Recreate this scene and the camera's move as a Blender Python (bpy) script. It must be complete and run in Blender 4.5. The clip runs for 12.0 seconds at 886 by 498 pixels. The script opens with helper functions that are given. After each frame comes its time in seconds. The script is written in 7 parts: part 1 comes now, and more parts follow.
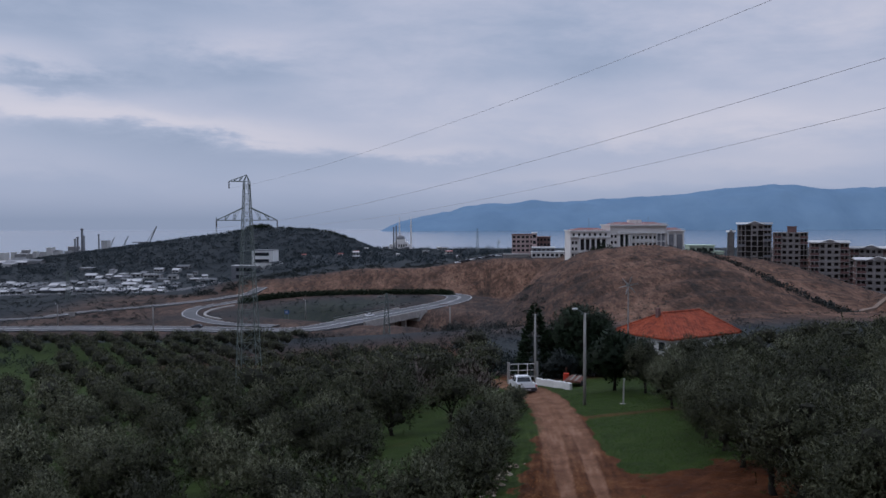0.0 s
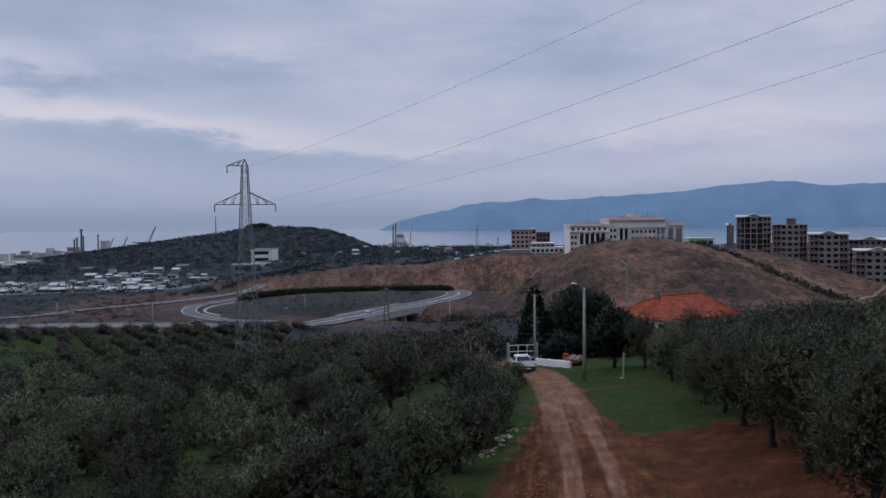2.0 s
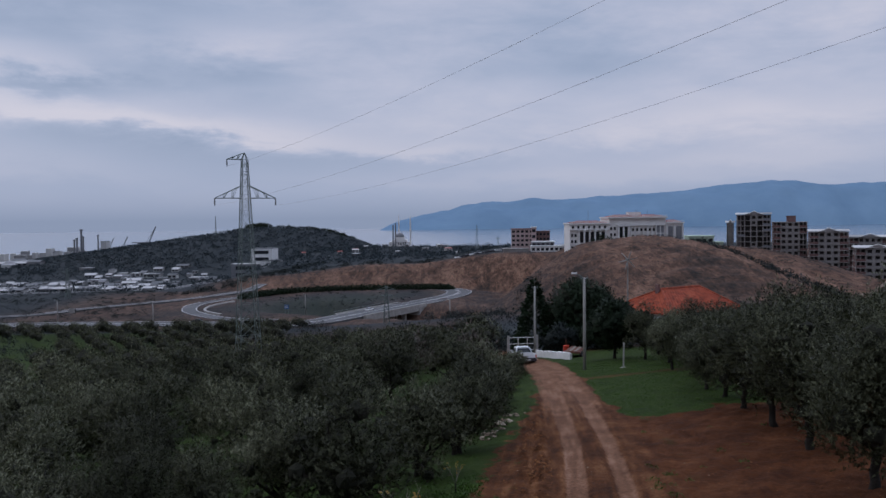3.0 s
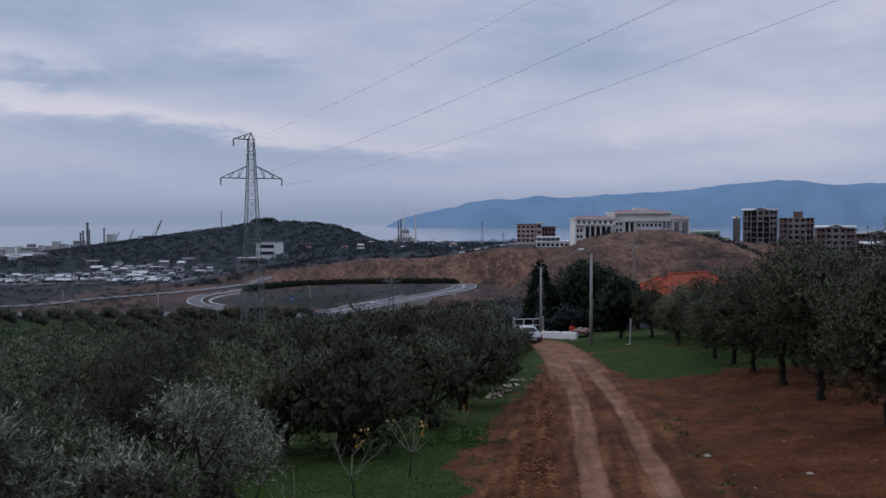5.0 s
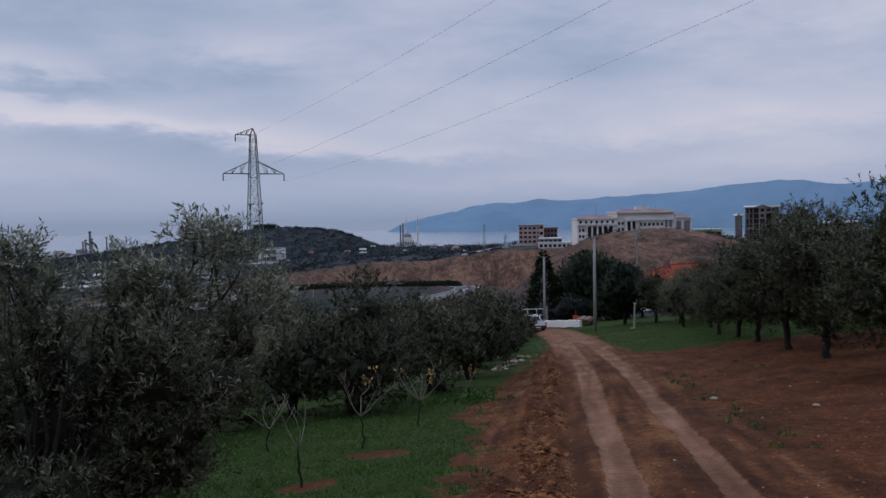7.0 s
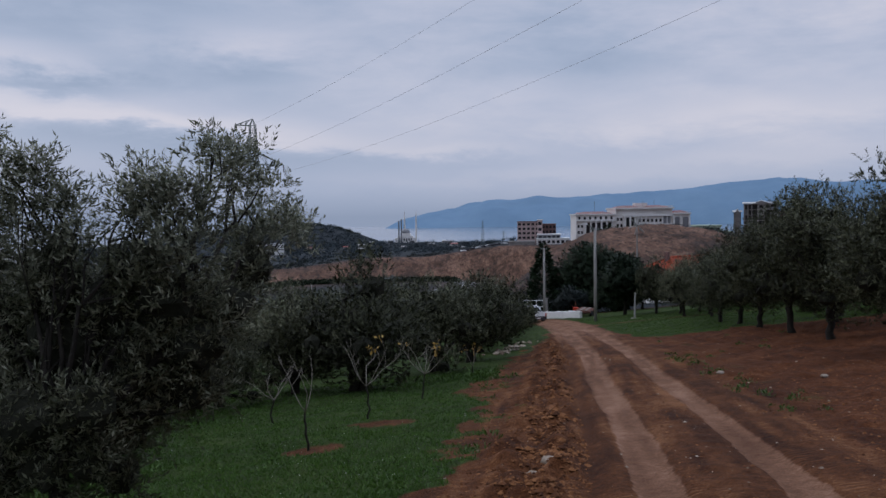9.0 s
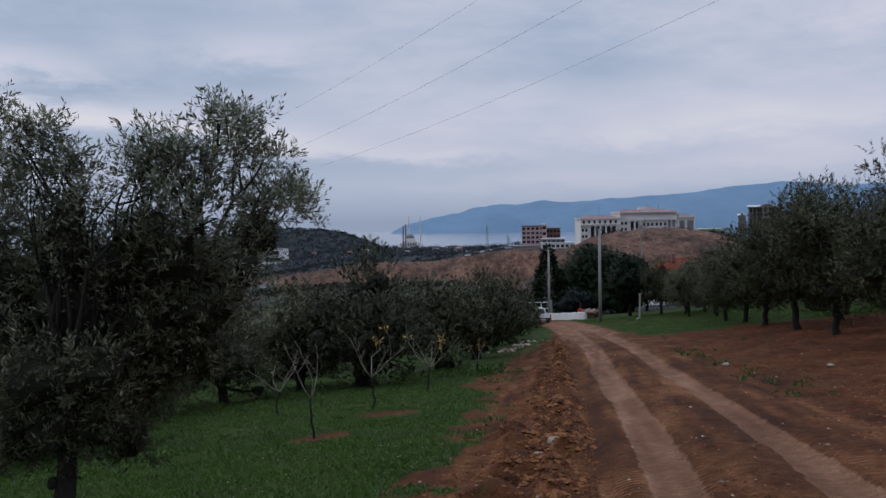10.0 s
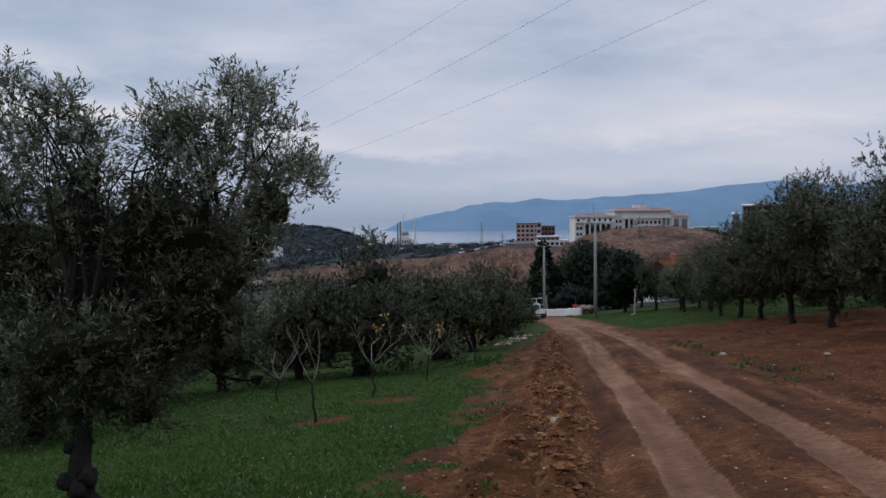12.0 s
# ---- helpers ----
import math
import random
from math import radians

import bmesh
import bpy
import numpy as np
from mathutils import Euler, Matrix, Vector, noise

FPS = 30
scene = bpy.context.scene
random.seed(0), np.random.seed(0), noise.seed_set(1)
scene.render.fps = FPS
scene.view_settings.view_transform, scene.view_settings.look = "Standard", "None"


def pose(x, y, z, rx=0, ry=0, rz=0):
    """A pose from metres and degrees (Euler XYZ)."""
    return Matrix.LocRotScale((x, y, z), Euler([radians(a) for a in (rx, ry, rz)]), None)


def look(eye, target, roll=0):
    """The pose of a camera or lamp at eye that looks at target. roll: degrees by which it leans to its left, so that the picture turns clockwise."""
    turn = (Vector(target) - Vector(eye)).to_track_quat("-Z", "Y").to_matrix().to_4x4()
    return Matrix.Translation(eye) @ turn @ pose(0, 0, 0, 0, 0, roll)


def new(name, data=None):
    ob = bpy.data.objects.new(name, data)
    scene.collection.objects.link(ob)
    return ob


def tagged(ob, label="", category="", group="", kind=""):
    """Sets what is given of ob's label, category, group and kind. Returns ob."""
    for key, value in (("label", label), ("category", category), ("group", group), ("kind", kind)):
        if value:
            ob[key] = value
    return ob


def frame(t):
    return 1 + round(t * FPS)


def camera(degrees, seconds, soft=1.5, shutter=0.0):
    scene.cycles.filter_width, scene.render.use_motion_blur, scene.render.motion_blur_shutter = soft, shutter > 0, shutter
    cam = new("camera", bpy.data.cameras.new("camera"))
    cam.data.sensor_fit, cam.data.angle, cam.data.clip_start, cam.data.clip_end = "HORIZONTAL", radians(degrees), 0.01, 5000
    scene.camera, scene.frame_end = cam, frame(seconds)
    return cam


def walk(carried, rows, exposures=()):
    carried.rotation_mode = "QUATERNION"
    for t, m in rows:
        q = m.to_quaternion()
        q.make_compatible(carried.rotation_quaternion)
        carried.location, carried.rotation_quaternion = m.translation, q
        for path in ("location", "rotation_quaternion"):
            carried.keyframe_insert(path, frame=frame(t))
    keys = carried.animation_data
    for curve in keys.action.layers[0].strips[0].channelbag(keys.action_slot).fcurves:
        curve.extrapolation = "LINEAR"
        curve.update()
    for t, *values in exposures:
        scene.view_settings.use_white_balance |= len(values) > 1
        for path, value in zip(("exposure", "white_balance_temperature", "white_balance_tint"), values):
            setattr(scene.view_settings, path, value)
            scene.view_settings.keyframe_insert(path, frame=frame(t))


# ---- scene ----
cam = camera(55.0, 12.0)

PATH = [
    (0, (0.003, 0.034, 7.909), (0.003, 4.032, 7.763), -0.2),
    (0.5, (0.025, 0.002, 7.466), (0.023, 3.998, 7.318), -0.3),
    (1, (0.046, 0.013, 7.026), (0.048, 4.011, 6.876), -0.4),
    (1.5, (0.033, -0.011, 6.61), (0.035, 3.987, 6.462), -0.5),
    (2, (0.062, 0.098, 6.22), (0.064, 4.094, 6.07), -0.6),
    (2.5, (0.031, 0.04, 5.862), (0.035, 4.038, 5.712), -0.7),
    (3, (0.051, 0.062, 5.508), (0.053, 4.06, 5.358), -0.7),
    (5, (-0.061, 0.273, 3.886), (-0.083, 4.269, 3.724), -0.2),
    (5.5, (-0.074, 0.225, 3.461), (-0.09, 4.221, 3.303), -0.6),
    (6, (-0.065, 0.168, 3.08), (-0.089, 4.166, 2.938), -1.0),
    (6.5, (-0.081, 0.119, 2.804), (-0.111, 4.117, 2.666), -1.1),
    (7, (-0.145, 0.105, 2.63), (-0.177, 4.101, 2.49), -1.0),
    (9, (-0.311, 0.192, 2.101), (-0.335, 4.19, 1.945), -0.8),
    (9.5, (-0.304, 0.178, 1.969), (-0.35, 4.174, 1.823), -0.8),
    (10, (-0.324, 0.159, 1.83), (-0.368, 4.157, 1.698), -1.0),
    (10.5, (-0.356, 0.188, 1.732), (-0.386, 4.186, 1.596), -1.1),
    (11, (-0.401, 0.152, 1.705), (-0.431, 4.15, 1.561), -0.8),
    (11.5, (-0.418, 0.119, 1.675), (-0.448, 4.115, 1.533), -0.7),
    (12, (-0.44, 0.081, 1.651), (-0.458, 4.079, 1.507), -0.7),
]
walk(cam, [(t, look(e, g, r)) for t, e, g, r in PATH], [(0, 0.0, 6500, 10), (7, 0.0, 6500, 10), (9.5, 0.1, 6650, 8), (12, 0.22, 6850, 6)])

# ---------------------------------------------------------------- light
world = bpy.data.worlds.new("overcast_sky")
scene.world = world
world.use_nodes = True
wt = world.node_tree
wt.nodes.clear()


def ramp(tree, stops, source=None, mode="LINEAR"):
    n = tree.nodes.new("ShaderNodeValToRGB")
    n.color_ramp.interpolation = mode
    els = n.color_ramp.elements
    while len(els) < len(stops):
        els.new(0.5)
    for e, (p, c) in zip(els, stops):
        e.position = p
        e.color = (c, c, c, 1) if isinstance(c, (int, float)) else (*c, 1)
    if source is not None:
        tree.links.new(source, n.inputs[0])
    return n


def mix(tree, a, b, f, blend="MIX"):
    n = tree.nodes.new("ShaderNodeMix")
    n.data_type, n.blend_type = "RGBA", blend
    for k, v in ((0, f), (6, a), (7, b)):
        if isinstance(v, bpy.types.NodeSocket):
            tree.links.new(v, n.inputs[k])
        elif isinstance(v, (int, float)):
            n.inputs[k].default_value = v if k == 0 else (v, v, v, 1)
        else:
            n.inputs[k].default_value = (*v, 1)
    return n.outputs[2]


def maths(tree, op, a, b=0.0, c=0.0):
    n = tree.nodes.new("ShaderNodeMath")
    n.operation = op
    for k, v in enumerate((a, b, c)):
        if isinstance(v, bpy.types.NodeSocket):
            tree.links.new(v, n.inputs[k])
        else:
            n.inputs[k].default_value = v
    return n.outputs[0]


def noise_tex(tree, vector, scale, detail=4.0, rough=0.55, distortion=0.0):
    n = tree.nodes.new("ShaderNodeTexNoise")
    n.inputs["Scale"].default_value = scale
    n.inputs["Detail"].default_value = detail
    n.inputs["Roughness"].default_value = rough
    n.inputs["Distortion"].default_value = distortion
    if vector is not None:
        tree.links.new(vector, n.inputs["Vector"])
    return n.outputs["Fac"]


SUN_UP, SUN_TURN = radians(38), radians(285)
sky = wt.nodes.new("ShaderNodeTexSky")
sky.sky_type, sky.sun_disc = "NISHITA", False
sky.sun_elevation, sky.sun_rotation = SUN_UP, SUN_TURN
sky.dust_density = 3.0
blue = mix(wt, sky.outputs[0], 0.09, 1.0, "MULTIPLY")
coord = wt.nodes.new("ShaderNodeTexCoord").outputs["Generated"]
sep = wt.nodes.new("ShaderNodeSeparateXYZ")
wt.links.new(coord, sep.inputs[0])
up = maths(wt, "MAXIMUM", sep.outputs[2], 0.0)
place = wt.nodes.new("ShaderNodeMapping")
place.inputs["Location"].default_value = (0.35, 0.2, 1.15)
place.inputs["Rotation"].default_value = (0.0, -0.10, 0.0)
place.inputs["Scale"].default_value = (1.0, 1.0, 3.4)
wt.links.new(coord, place.inputs["Vector"])
big = noise_tex(wt, place.outputs[0], 1.9, 3.0, 0.5, 0.25)
fine = noise_tex(wt, place.outputs[0], 6.0, 7.0, 0.62, 0.2)
cover = maths(wt, "ADD", maths(wt, "MULTIPLY_ADD", big, 0.52, 0.09), maths(wt, "MULTIPLY", fine, 0.30))
turn_of = maths(wt, "DIVIDE", sep.outputs[0], maths(wt, "MAXIMUM", sep.outputs[1], 0.15))
warp = maths(wt, "MULTIPLY", maths(wt, "SUBTRACT", fine, 0.5), 0.075)


def bank_of_cloud(level, slope, above, below, amount, middle, reach):
    """A long bank of brighter or darker cloud: its height over the horizon, tilt, softness above and below, and how far it spreads to the sides."""
    side = maths(wt, "SUBTRACT", turn_of, middle)
    h = maths(wt, "ADD", maths(wt, "SUBTRACT", up, maths(wt, "MULTIPLY_ADD", side, slope, level)), warp)
    h = maths(wt, "ADD", maths(wt, "DIVIDE", maths(wt, "MAXIMUM", h, 0.0), above), maths(wt, "DIVIDE", maths(wt, "MINIMUM", h, 0.0), below))
    a = maths(wt, "DIVIDE", side, reach)
    e = maths(wt, "MULTIPLY_ADD", a, a, maths(wt, "MULTIPLY", h, h))
    return maths(wt, "MULTIPLY", maths(wt, "POWER", 2.718, maths(wt, "MULTIPLY", e, -1.0)), amount)


for bank in ((0.104, -0.10, 0.020, 0.008, 0.20, -0.33, 0.30), (0.146, -0.04, 0.010, 0.008, -0.15, -0.47, 0.09), (0.172, -0.10, 0.016, 0.010, 0.10, -0.50, 0.12),
             (0.078, -0.07, 0.016, 0.022, -0.13, -0.30, 0.30), (0.072, -0.02, 0.010, 0.007, 0.10, 0.02, 0.12), (0.185, 0.0, 0.050, 0.040, -0.10, 0.14, 0.12),
             (0.200, 0.05, 0.020, 0.016, 0.08, -0.25, 0.10), (0.165, 0.0, 0.016, 0.020, -0.07, -0.23, 0.08), (0.105, 0.02, 0.022, 0.016, 0.09, 0.36, 0.22), (0.072, 0.0, 0.012, 0.014, -0.09, 0.16, 0.14),
             (0.060, 0.0, 0.008, 0.008, 0.06, 0.35, 0.12), (0.040, 0.0, 0.010, 0.008, 0.09, 0.12, 0.22), (0.040, 0.02, 0.016, 0.014, -0.05, -0.42, 0.16), (0.215, 0.0, 0.03, 0.03, 0.07, 0.42, 0.2)):
    cover = maths(wt, "ADD", cover, bank_of_cloud(*bank))
cloud = ramp(wt, [(0.34, (0.270, 0.345, 0.500)), (0.44, (0.365, 0.430, 0.590)), (0.53, (0.470, 0.510, 0.660)), (0.68, (0.66, 0.645, 0.745))], cover).outputs[0]
dome = mix(wt, blue, cloud, 0.92)
haze = ramp(wt, [(0.0, (0.255, 0.310, 0.440)), (0.035, (0.33, 0.39, 0.54)), (0.14, (0.46, 0.50, 0.655)), (1.0, (0.5, 0.53, 0.68))], up).outputs[0]
veil = ramp(wt, [(0.0, 1.0), (0.03, 0.65), (0.09, 0.2), (0.16, 0.0)], up).outputs[0]
air = mix(wt, dome, haze, veil)
# an overcast sky: brightest overhead and over the sea, duller over the land behind
air = mix(wt, air, ramp(wt, [(0.0, 1.0), (0.33, 1.0), (0.6, 1.85), (1.0, 2.9)], up).outputs[0], 1.0, "MULTIPLY")
behind = ramp(wt, [(0.0, 0.68), (0.35, 0.75), (0.60, 1.0), (1.0, 1.0)], maths(wt, "MULTIPLY_ADD", sep.outputs[1], 0.5, 0.5)).outputs[0]
air = mix(wt, air, behind, 1.0, "MULTIPLY")
back = wt.nodes.new("ShaderNodeBackground")
back.inputs["Strength"].default_value = 1.0
wt.links.new(air, back.inputs["Color"])
wt.links.new(back.outputs[0], wt.nodes.new("ShaderNodeOutputWorld").inputs[0])

sun = bpy.data.lights.new("sun", "SUN")
sun.energy, sun.angle, sun.color = 0.3, radians(30), (1.0, 0.97, 0.93)
sun_lamp = new("sun", sun)
sun_lamp.matrix_world = look((0, 0, 50), Vector((0, 0, 50)) - Vector((math.sin(SUN_TURN) * math.cos(SUN_UP), math.cos(SUN_TURN) * math.cos(SUN_UP), math.sin(SUN_UP))))


# ---------------------------------------------------------------- materials
def surface(name, colours, scale=2.0, fine_scale=14.0, rough=0.8, bump=0.3, bump_size=0.02, metal=0.0, island=0.0, by_object=0.0, spec=0.3):
    """A two-scale procedural surface: colours are the stops from dark to light."""
    m = bpy.data.materials.new(name)
    m.use_nodes = True
    t = m.node_tree
    bsdf = t.nodes["Principled BSDF"]
    pos = t.nodes.new("ShaderNodeTexCoord").outputs["Object"]
    a = noise_tex(t, pos, scale, 4.0, 0.6)
    b = noise_tex(t, pos, fine_scale, 5.0, 0.65)
    f = maths(t, "ADD", maths(t, "MULTIPLY", a, 0.55), maths(t, "MULTIPLY", b, 0.45))
    if island:
        g = t.nodes.new("ShaderNodeNewGeometry").outputs["Random Per Island"]
        f = maths(t, "ADD", f, maths(t, "MULTIPLY", maths(t, "SUBTRACT", g, 0.5), island))
    if by_object:
        g = t.nodes.new("ShaderNodeObjectInfo").outputs["Random"]
        f = maths(t, "ADD", f, maths(t, "MULTIPLY", maths(t, "SUBTRACT", g, 0.5), by_object))
    n = len(colours)
    col = ramp(t, [(0.32 + 0.36 * k / max(1, n - 1), c) for k, c in enumerate(colours)], f)
    t.links.new(col.outputs[0], bsdf.inputs["Base Color"])
    bsdf.inputs["Roughness"].default_value = rough
    bsdf.inputs["Metallic"].default_value = metal
    bsdf.inputs["Specular IOR Level"].default_value = spec
    if bump:
        bp = t.nodes.new("ShaderNodeBump")
        bp.inputs["Strength"].default_value = bump
        bp.inputs["Distance"].default_value = bump_size
        t.links.new(b, bp.inputs["Height"])
        t.links.new(bp.outputs[0], bsdf.inputs["Normal"])
    return m


def leafy(name, stops, rough=0.5, vary=0.18, through_light=0.25, spec=0.3):
    """Leaves: each leaf takes its own shade, with a little light coming through."""
    m = bpy.data.materials.new(name)
    m.use_nodes = True
    t = m.node_tree
    bsdf = t.nodes["Principled BSDF"]
    g = t.nodes.new("ShaderNodeNewGeometry").outputs["Random Per Island"]
    pos = t.nodes.new("ShaderNodeTexCoord").outputs["Object"]
    patch = noise_tex(t, pos, 1.7, 4.0)
    ob = t.nodes.new("ShaderNodeObjectInfo").outputs["Random"]
    f = maths(t, "ADD", maths(t, "MULTIPLY", g, 0.24), maths(t, "MULTIPLY_ADD", patch, 0.34, 0.20))
    f = maths(t, "ADD", f, maths(t, "MULTIPLY", maths(t, "SUBTRACT", ob, 0.3), vary) if vary else 0.09)
    col = ramp(t, stops, f)
    t.links.new(col.outputs[0], bsdf.inputs["Base Color"])
    bsdf.inputs["Roughness"].default_value = rough
    bsdf.inputs["Specular IOR Level"].default_value = spec
    tr = t.nodes.new("ShaderNodeBsdfTranslucent")
    t.links.new(col.outputs[0], tr.inputs["Color"])
    mx = t.nodes.new("ShaderNodeMixShader")
    mx.inputs[0].default_value = through_light
    t.links.new(bsdf.outputs[0], mx.inputs[1])
    t.links.new(tr.outputs[0], mx.inputs[2])
    t.links.new(mx.outputs[0], t.nodes["Material Output"].inputs[0])
    return m


OLIVE_LEAF = leafy("olive_leaf", [(0.22, (0.014, 0.016, 0.008)), (0.44, (0.042, 0.047, 0.026)), (0.61, (0.135, 0.145, 0.092)), (0.80, (0.50, 0.51, 0.39))], vary=0.0, through_light=0.32)
GREEN_OLIVE = leafy("green_olive_leaf", [(0.22, (0.006, 0.0075, 0.003)), (0.42, (0.017, 0.019, 0.0085)), (0.58, (0.060, 0.066, 0.034)), (0.78, (0.26, 0.27, 0.175))], spec=0.14)
# near-black colour stands for the shade deep inside the crowns
CROWN_SHADE = surface("crown_shade", [(0.008, 0.009, 0.005), (0.015, 0.016, 0.009), (0.028, 0.029, 0.017)], 2, 16, 0.95, 0.6, 0.05)
PINE_LEAF = leafy("pine_needles", [(0.2, (0.006, 0.013, 0.006)), (0.6, (0.014, 0.026, 0.012)), (0.95, (0.030, 0.046, 0.022))], through_light=0.1, spec=0.12)
SCRUB_LEAF = leafy("scrub_leaf", [(0.2, (0.017, 0.022, 0.022)), (0.6, (0.028, 0.037, 0.036)), (0.95, (0.050, 0.060, 0.054))], spec=0.15)
# far maquis: blue-grey distance haze is put into the leaf colour
HAZED_MAQUIS = leafy("hazed_maquis_leaf", [(0.2, (0.030, 0.043, 0.052)), (0.6, (0.046, 0.062, 0.072)), (0.95, (0.072, 0.086, 0.090))], spec=0.1)
BROWN_TWIG = leafy("bare_twigs", [(0.2, (0.045, 0.032, 0.026)), (0.6, (0.075, 0.055, 0.045)), (0.95, (0.11, 0.085, 0.07))], through_light=0.05)
YELLOW_LEAF = leafy("autumn_leaf", [(0.2, (0.20, 0.10, 0.02)), (0.6, (0.34, 0.22, 0.05)), (0.95, (0.20, 0.24, 0.06))])
GRASS_BLADE = leafy("grass_blade", [(0.2, (0.021, 0.050, 0.008)), (0.55, (0.052, 0.110, 0.017)), (0.95, (0.135, 0.19, 0.040))], through_light=0.3)
BARK = surface("olive_bark", [(0.007, 0.006, 0.005), (0.018, 0.015, 0.012), (0.042, 0.035, 0.028)], 3, 22, 0.9, 0.8, 0.03)
PALE_BARK = surface("pale_bark", [(0.10, 0.085, 0.072), (0.21, 0.188, 0.16), (0.34, 0.31, 0.275)], 4, 30, 0.85, 0.5, 0.01)
STEEL = surface("galvanised_steel", [(0.09, 0.11, 0.105), (0.14, 0.17, 0.16), (0.21, 0.245, 0.235)], 1, 9, 0.55, 0.1, metal=0.3)
CONCRETE = surface("concrete", [(0.20, 0.195, 0.185), (0.32, 0.31, 0.295), (0.42, 0.41, 0.39)], 0.6, 7, 0.85, 0.25)
RAW_CONCRETE = surface("raw_concrete", [(0.16, 0.150, 0.146), (0.255, 0.238, 0.230), (0.34, 0.320, 0.308)], 0.25, 3, 0.9, 0.2)
WHITE_WALL = surface("white_render", [(0.52, 0.52, 0.51), (0.68, 0.68, 0.67), (0.78, 0.78, 0.77)], 0.4, 6, 0.8, 0.1)
CREAM_STONE = surface("cream_stone", [(0.58, 0.56, 0.54), (0.70, 0.68, 0.66), (0.78, 0.76, 0.74)], 0.15, 3, 0.75, 0.1)
GREY_PANEL = surface("grey_panel", [(0.12, 0.125, 0.14), (0.18, 0.185, 0.20), (0.25, 0.255, 0.27)], 0.3, 5, 0.6, 0.05)
RED_TILE = surface("red_clay_tile", [(0.17, 0.032, 0.014), (0.30, 0.056, 0.024), (0.40, 0.092, 0.042)], 0.8, 9, 0.8, 0.3, by_object=0.35, island=0.25)
FAR_TILE = surface("far_red_tile", [(0.16, 0.05, 0.045), (0.24, 0.075, 0.065), (0.30, 0.10, 0.085)], 0.2, 3, 0.8, 0.1)
PINK_WALL = surface("faded_pink_render", [(0.34, 0.245, 0.235), (0.46, 0.345, 0.33), (0.55, 0.43, 0.41)], 0.2, 3, 0.85, 0.1)
BRICK = surface("hollow_brick", [(0.10, 0.062, 0.058), (0.155, 0.092, 0.086), (0.21, 0.13, 0.12)], 0.3, 4, 0.9, 0.2)
ASPHALT = surface("asphalt", [(0.045, 0.046, 0.050), (0.085, 0.087, 0.092), (0.13, 0.132, 0.138)], 0.12, 3, 0.8, 0.1)
PAINT_WHITE = surface("road_paint", [(0.45, 0.45, 0.44), (0.6, 0.6, 0.59)], 1, 9, 0.7, 0.0)
GREEN_WALL = surface("pale_green_render", [(0.33, 0.42, 0.33), (0.43, 0.53, 0.42), (0.50, 0.60, 0.48)], 0.3, 5, 0.8, 0.05)
SHED_ROOF = surface("shed_sheet", [(0.07, 0.075, 0.08), (0.16, 0.165, 0.175), (0.42, 0.42, 0.42)], 0.05, 1.5, 0.5, 0.05, by_object=0.9)
CABLE = surface("cable", [(0.42, 0.42, 0.46), (0.52, 0.52, 0.56)], 1, 5, 0.6, 0.0)
CERAMIC = surface("insulator", [(0.05, 0.045, 0.04), (0.09, 0.08, 0.075)], 5, 20, 0.3, 0.0)
DARK_GLASS = surface("dark_glass", [(0.012, 0.014, 0.018), (0.022, 0.026, 0.032)], 0.5, 3, 0.12, 0.0, spec=0.6)
INTERIOR_SHADE = surface("interior_shade", [(0.045, 0.042, 0.042), (0.075, 0.070, 0.068)], 0.5, 3, 0.9, 0.0)
CAR_WHITE = surface("white_car_paint", [(0.78, 0.79, 0.80), (0.84, 0.85, 0.86)], 0.6, 3, 0.25, 0.0, spec=0.5)
CAR_DARK = surface("dark_car_paint", [(0.03, 0.03, 0.035), (0.05, 0.05, 0.06)], 0.6, 3, 0.25, 0.0, spec=0.5)
RUBBER = surface("rubber", [(0.012, 0.012, 0.012), (0.03, 0.03, 0.03)], 4, 20, 0.85, 0.1)
RED_PAINT = surface("red_paint", [(0.42, 0.035, 0.02), (0.55, 0.06, 0.03)], 1, 9, 0.5, 0.0)
RUST = surface("rusty_iron", [(0.07, 0.03, 0.022), (0.14, 0.06, 0.042), (0.2, 0.1, 0.075)], 2, 15, 0.85, 0.2)
BLUE_SIGN = surface("blue_sign", [(0.03, 0.09, 0.22), (0.05, 0.13, 0.30)], 0.5, 4, 0.4, 0.0)
STONE = surface("field_stone", [(0.14, 0.10, 0.07), (0.25, 0.20, 0.15), (0.38, 0.33, 0.27)], 5, 30, 0.85, 0.4, island=0.4)
CLOD = surface("earth_clod", [(0.048, 0.016, 0.005), (0.110, 0.039, 0.011), (0.23, 0.100, 0.038)], 4, 25, 0.95, 0.5, island=0.35)
PALE_EARTH = surface("pale_earth", [(0.12, 0.085, 0.065), (0.19, 0.14, 0.11), (0.26, 0.20, 0.16)], 0.6, 5, 0.95, 0.3)
WOOD_POLE = surface("weathered_pole", [(0.17, 0.165, 0.155), (0.27, 0.26, 0.245), (0.36, 0.35, 0.335)], 1.5, 14, 0.85, 0.3)


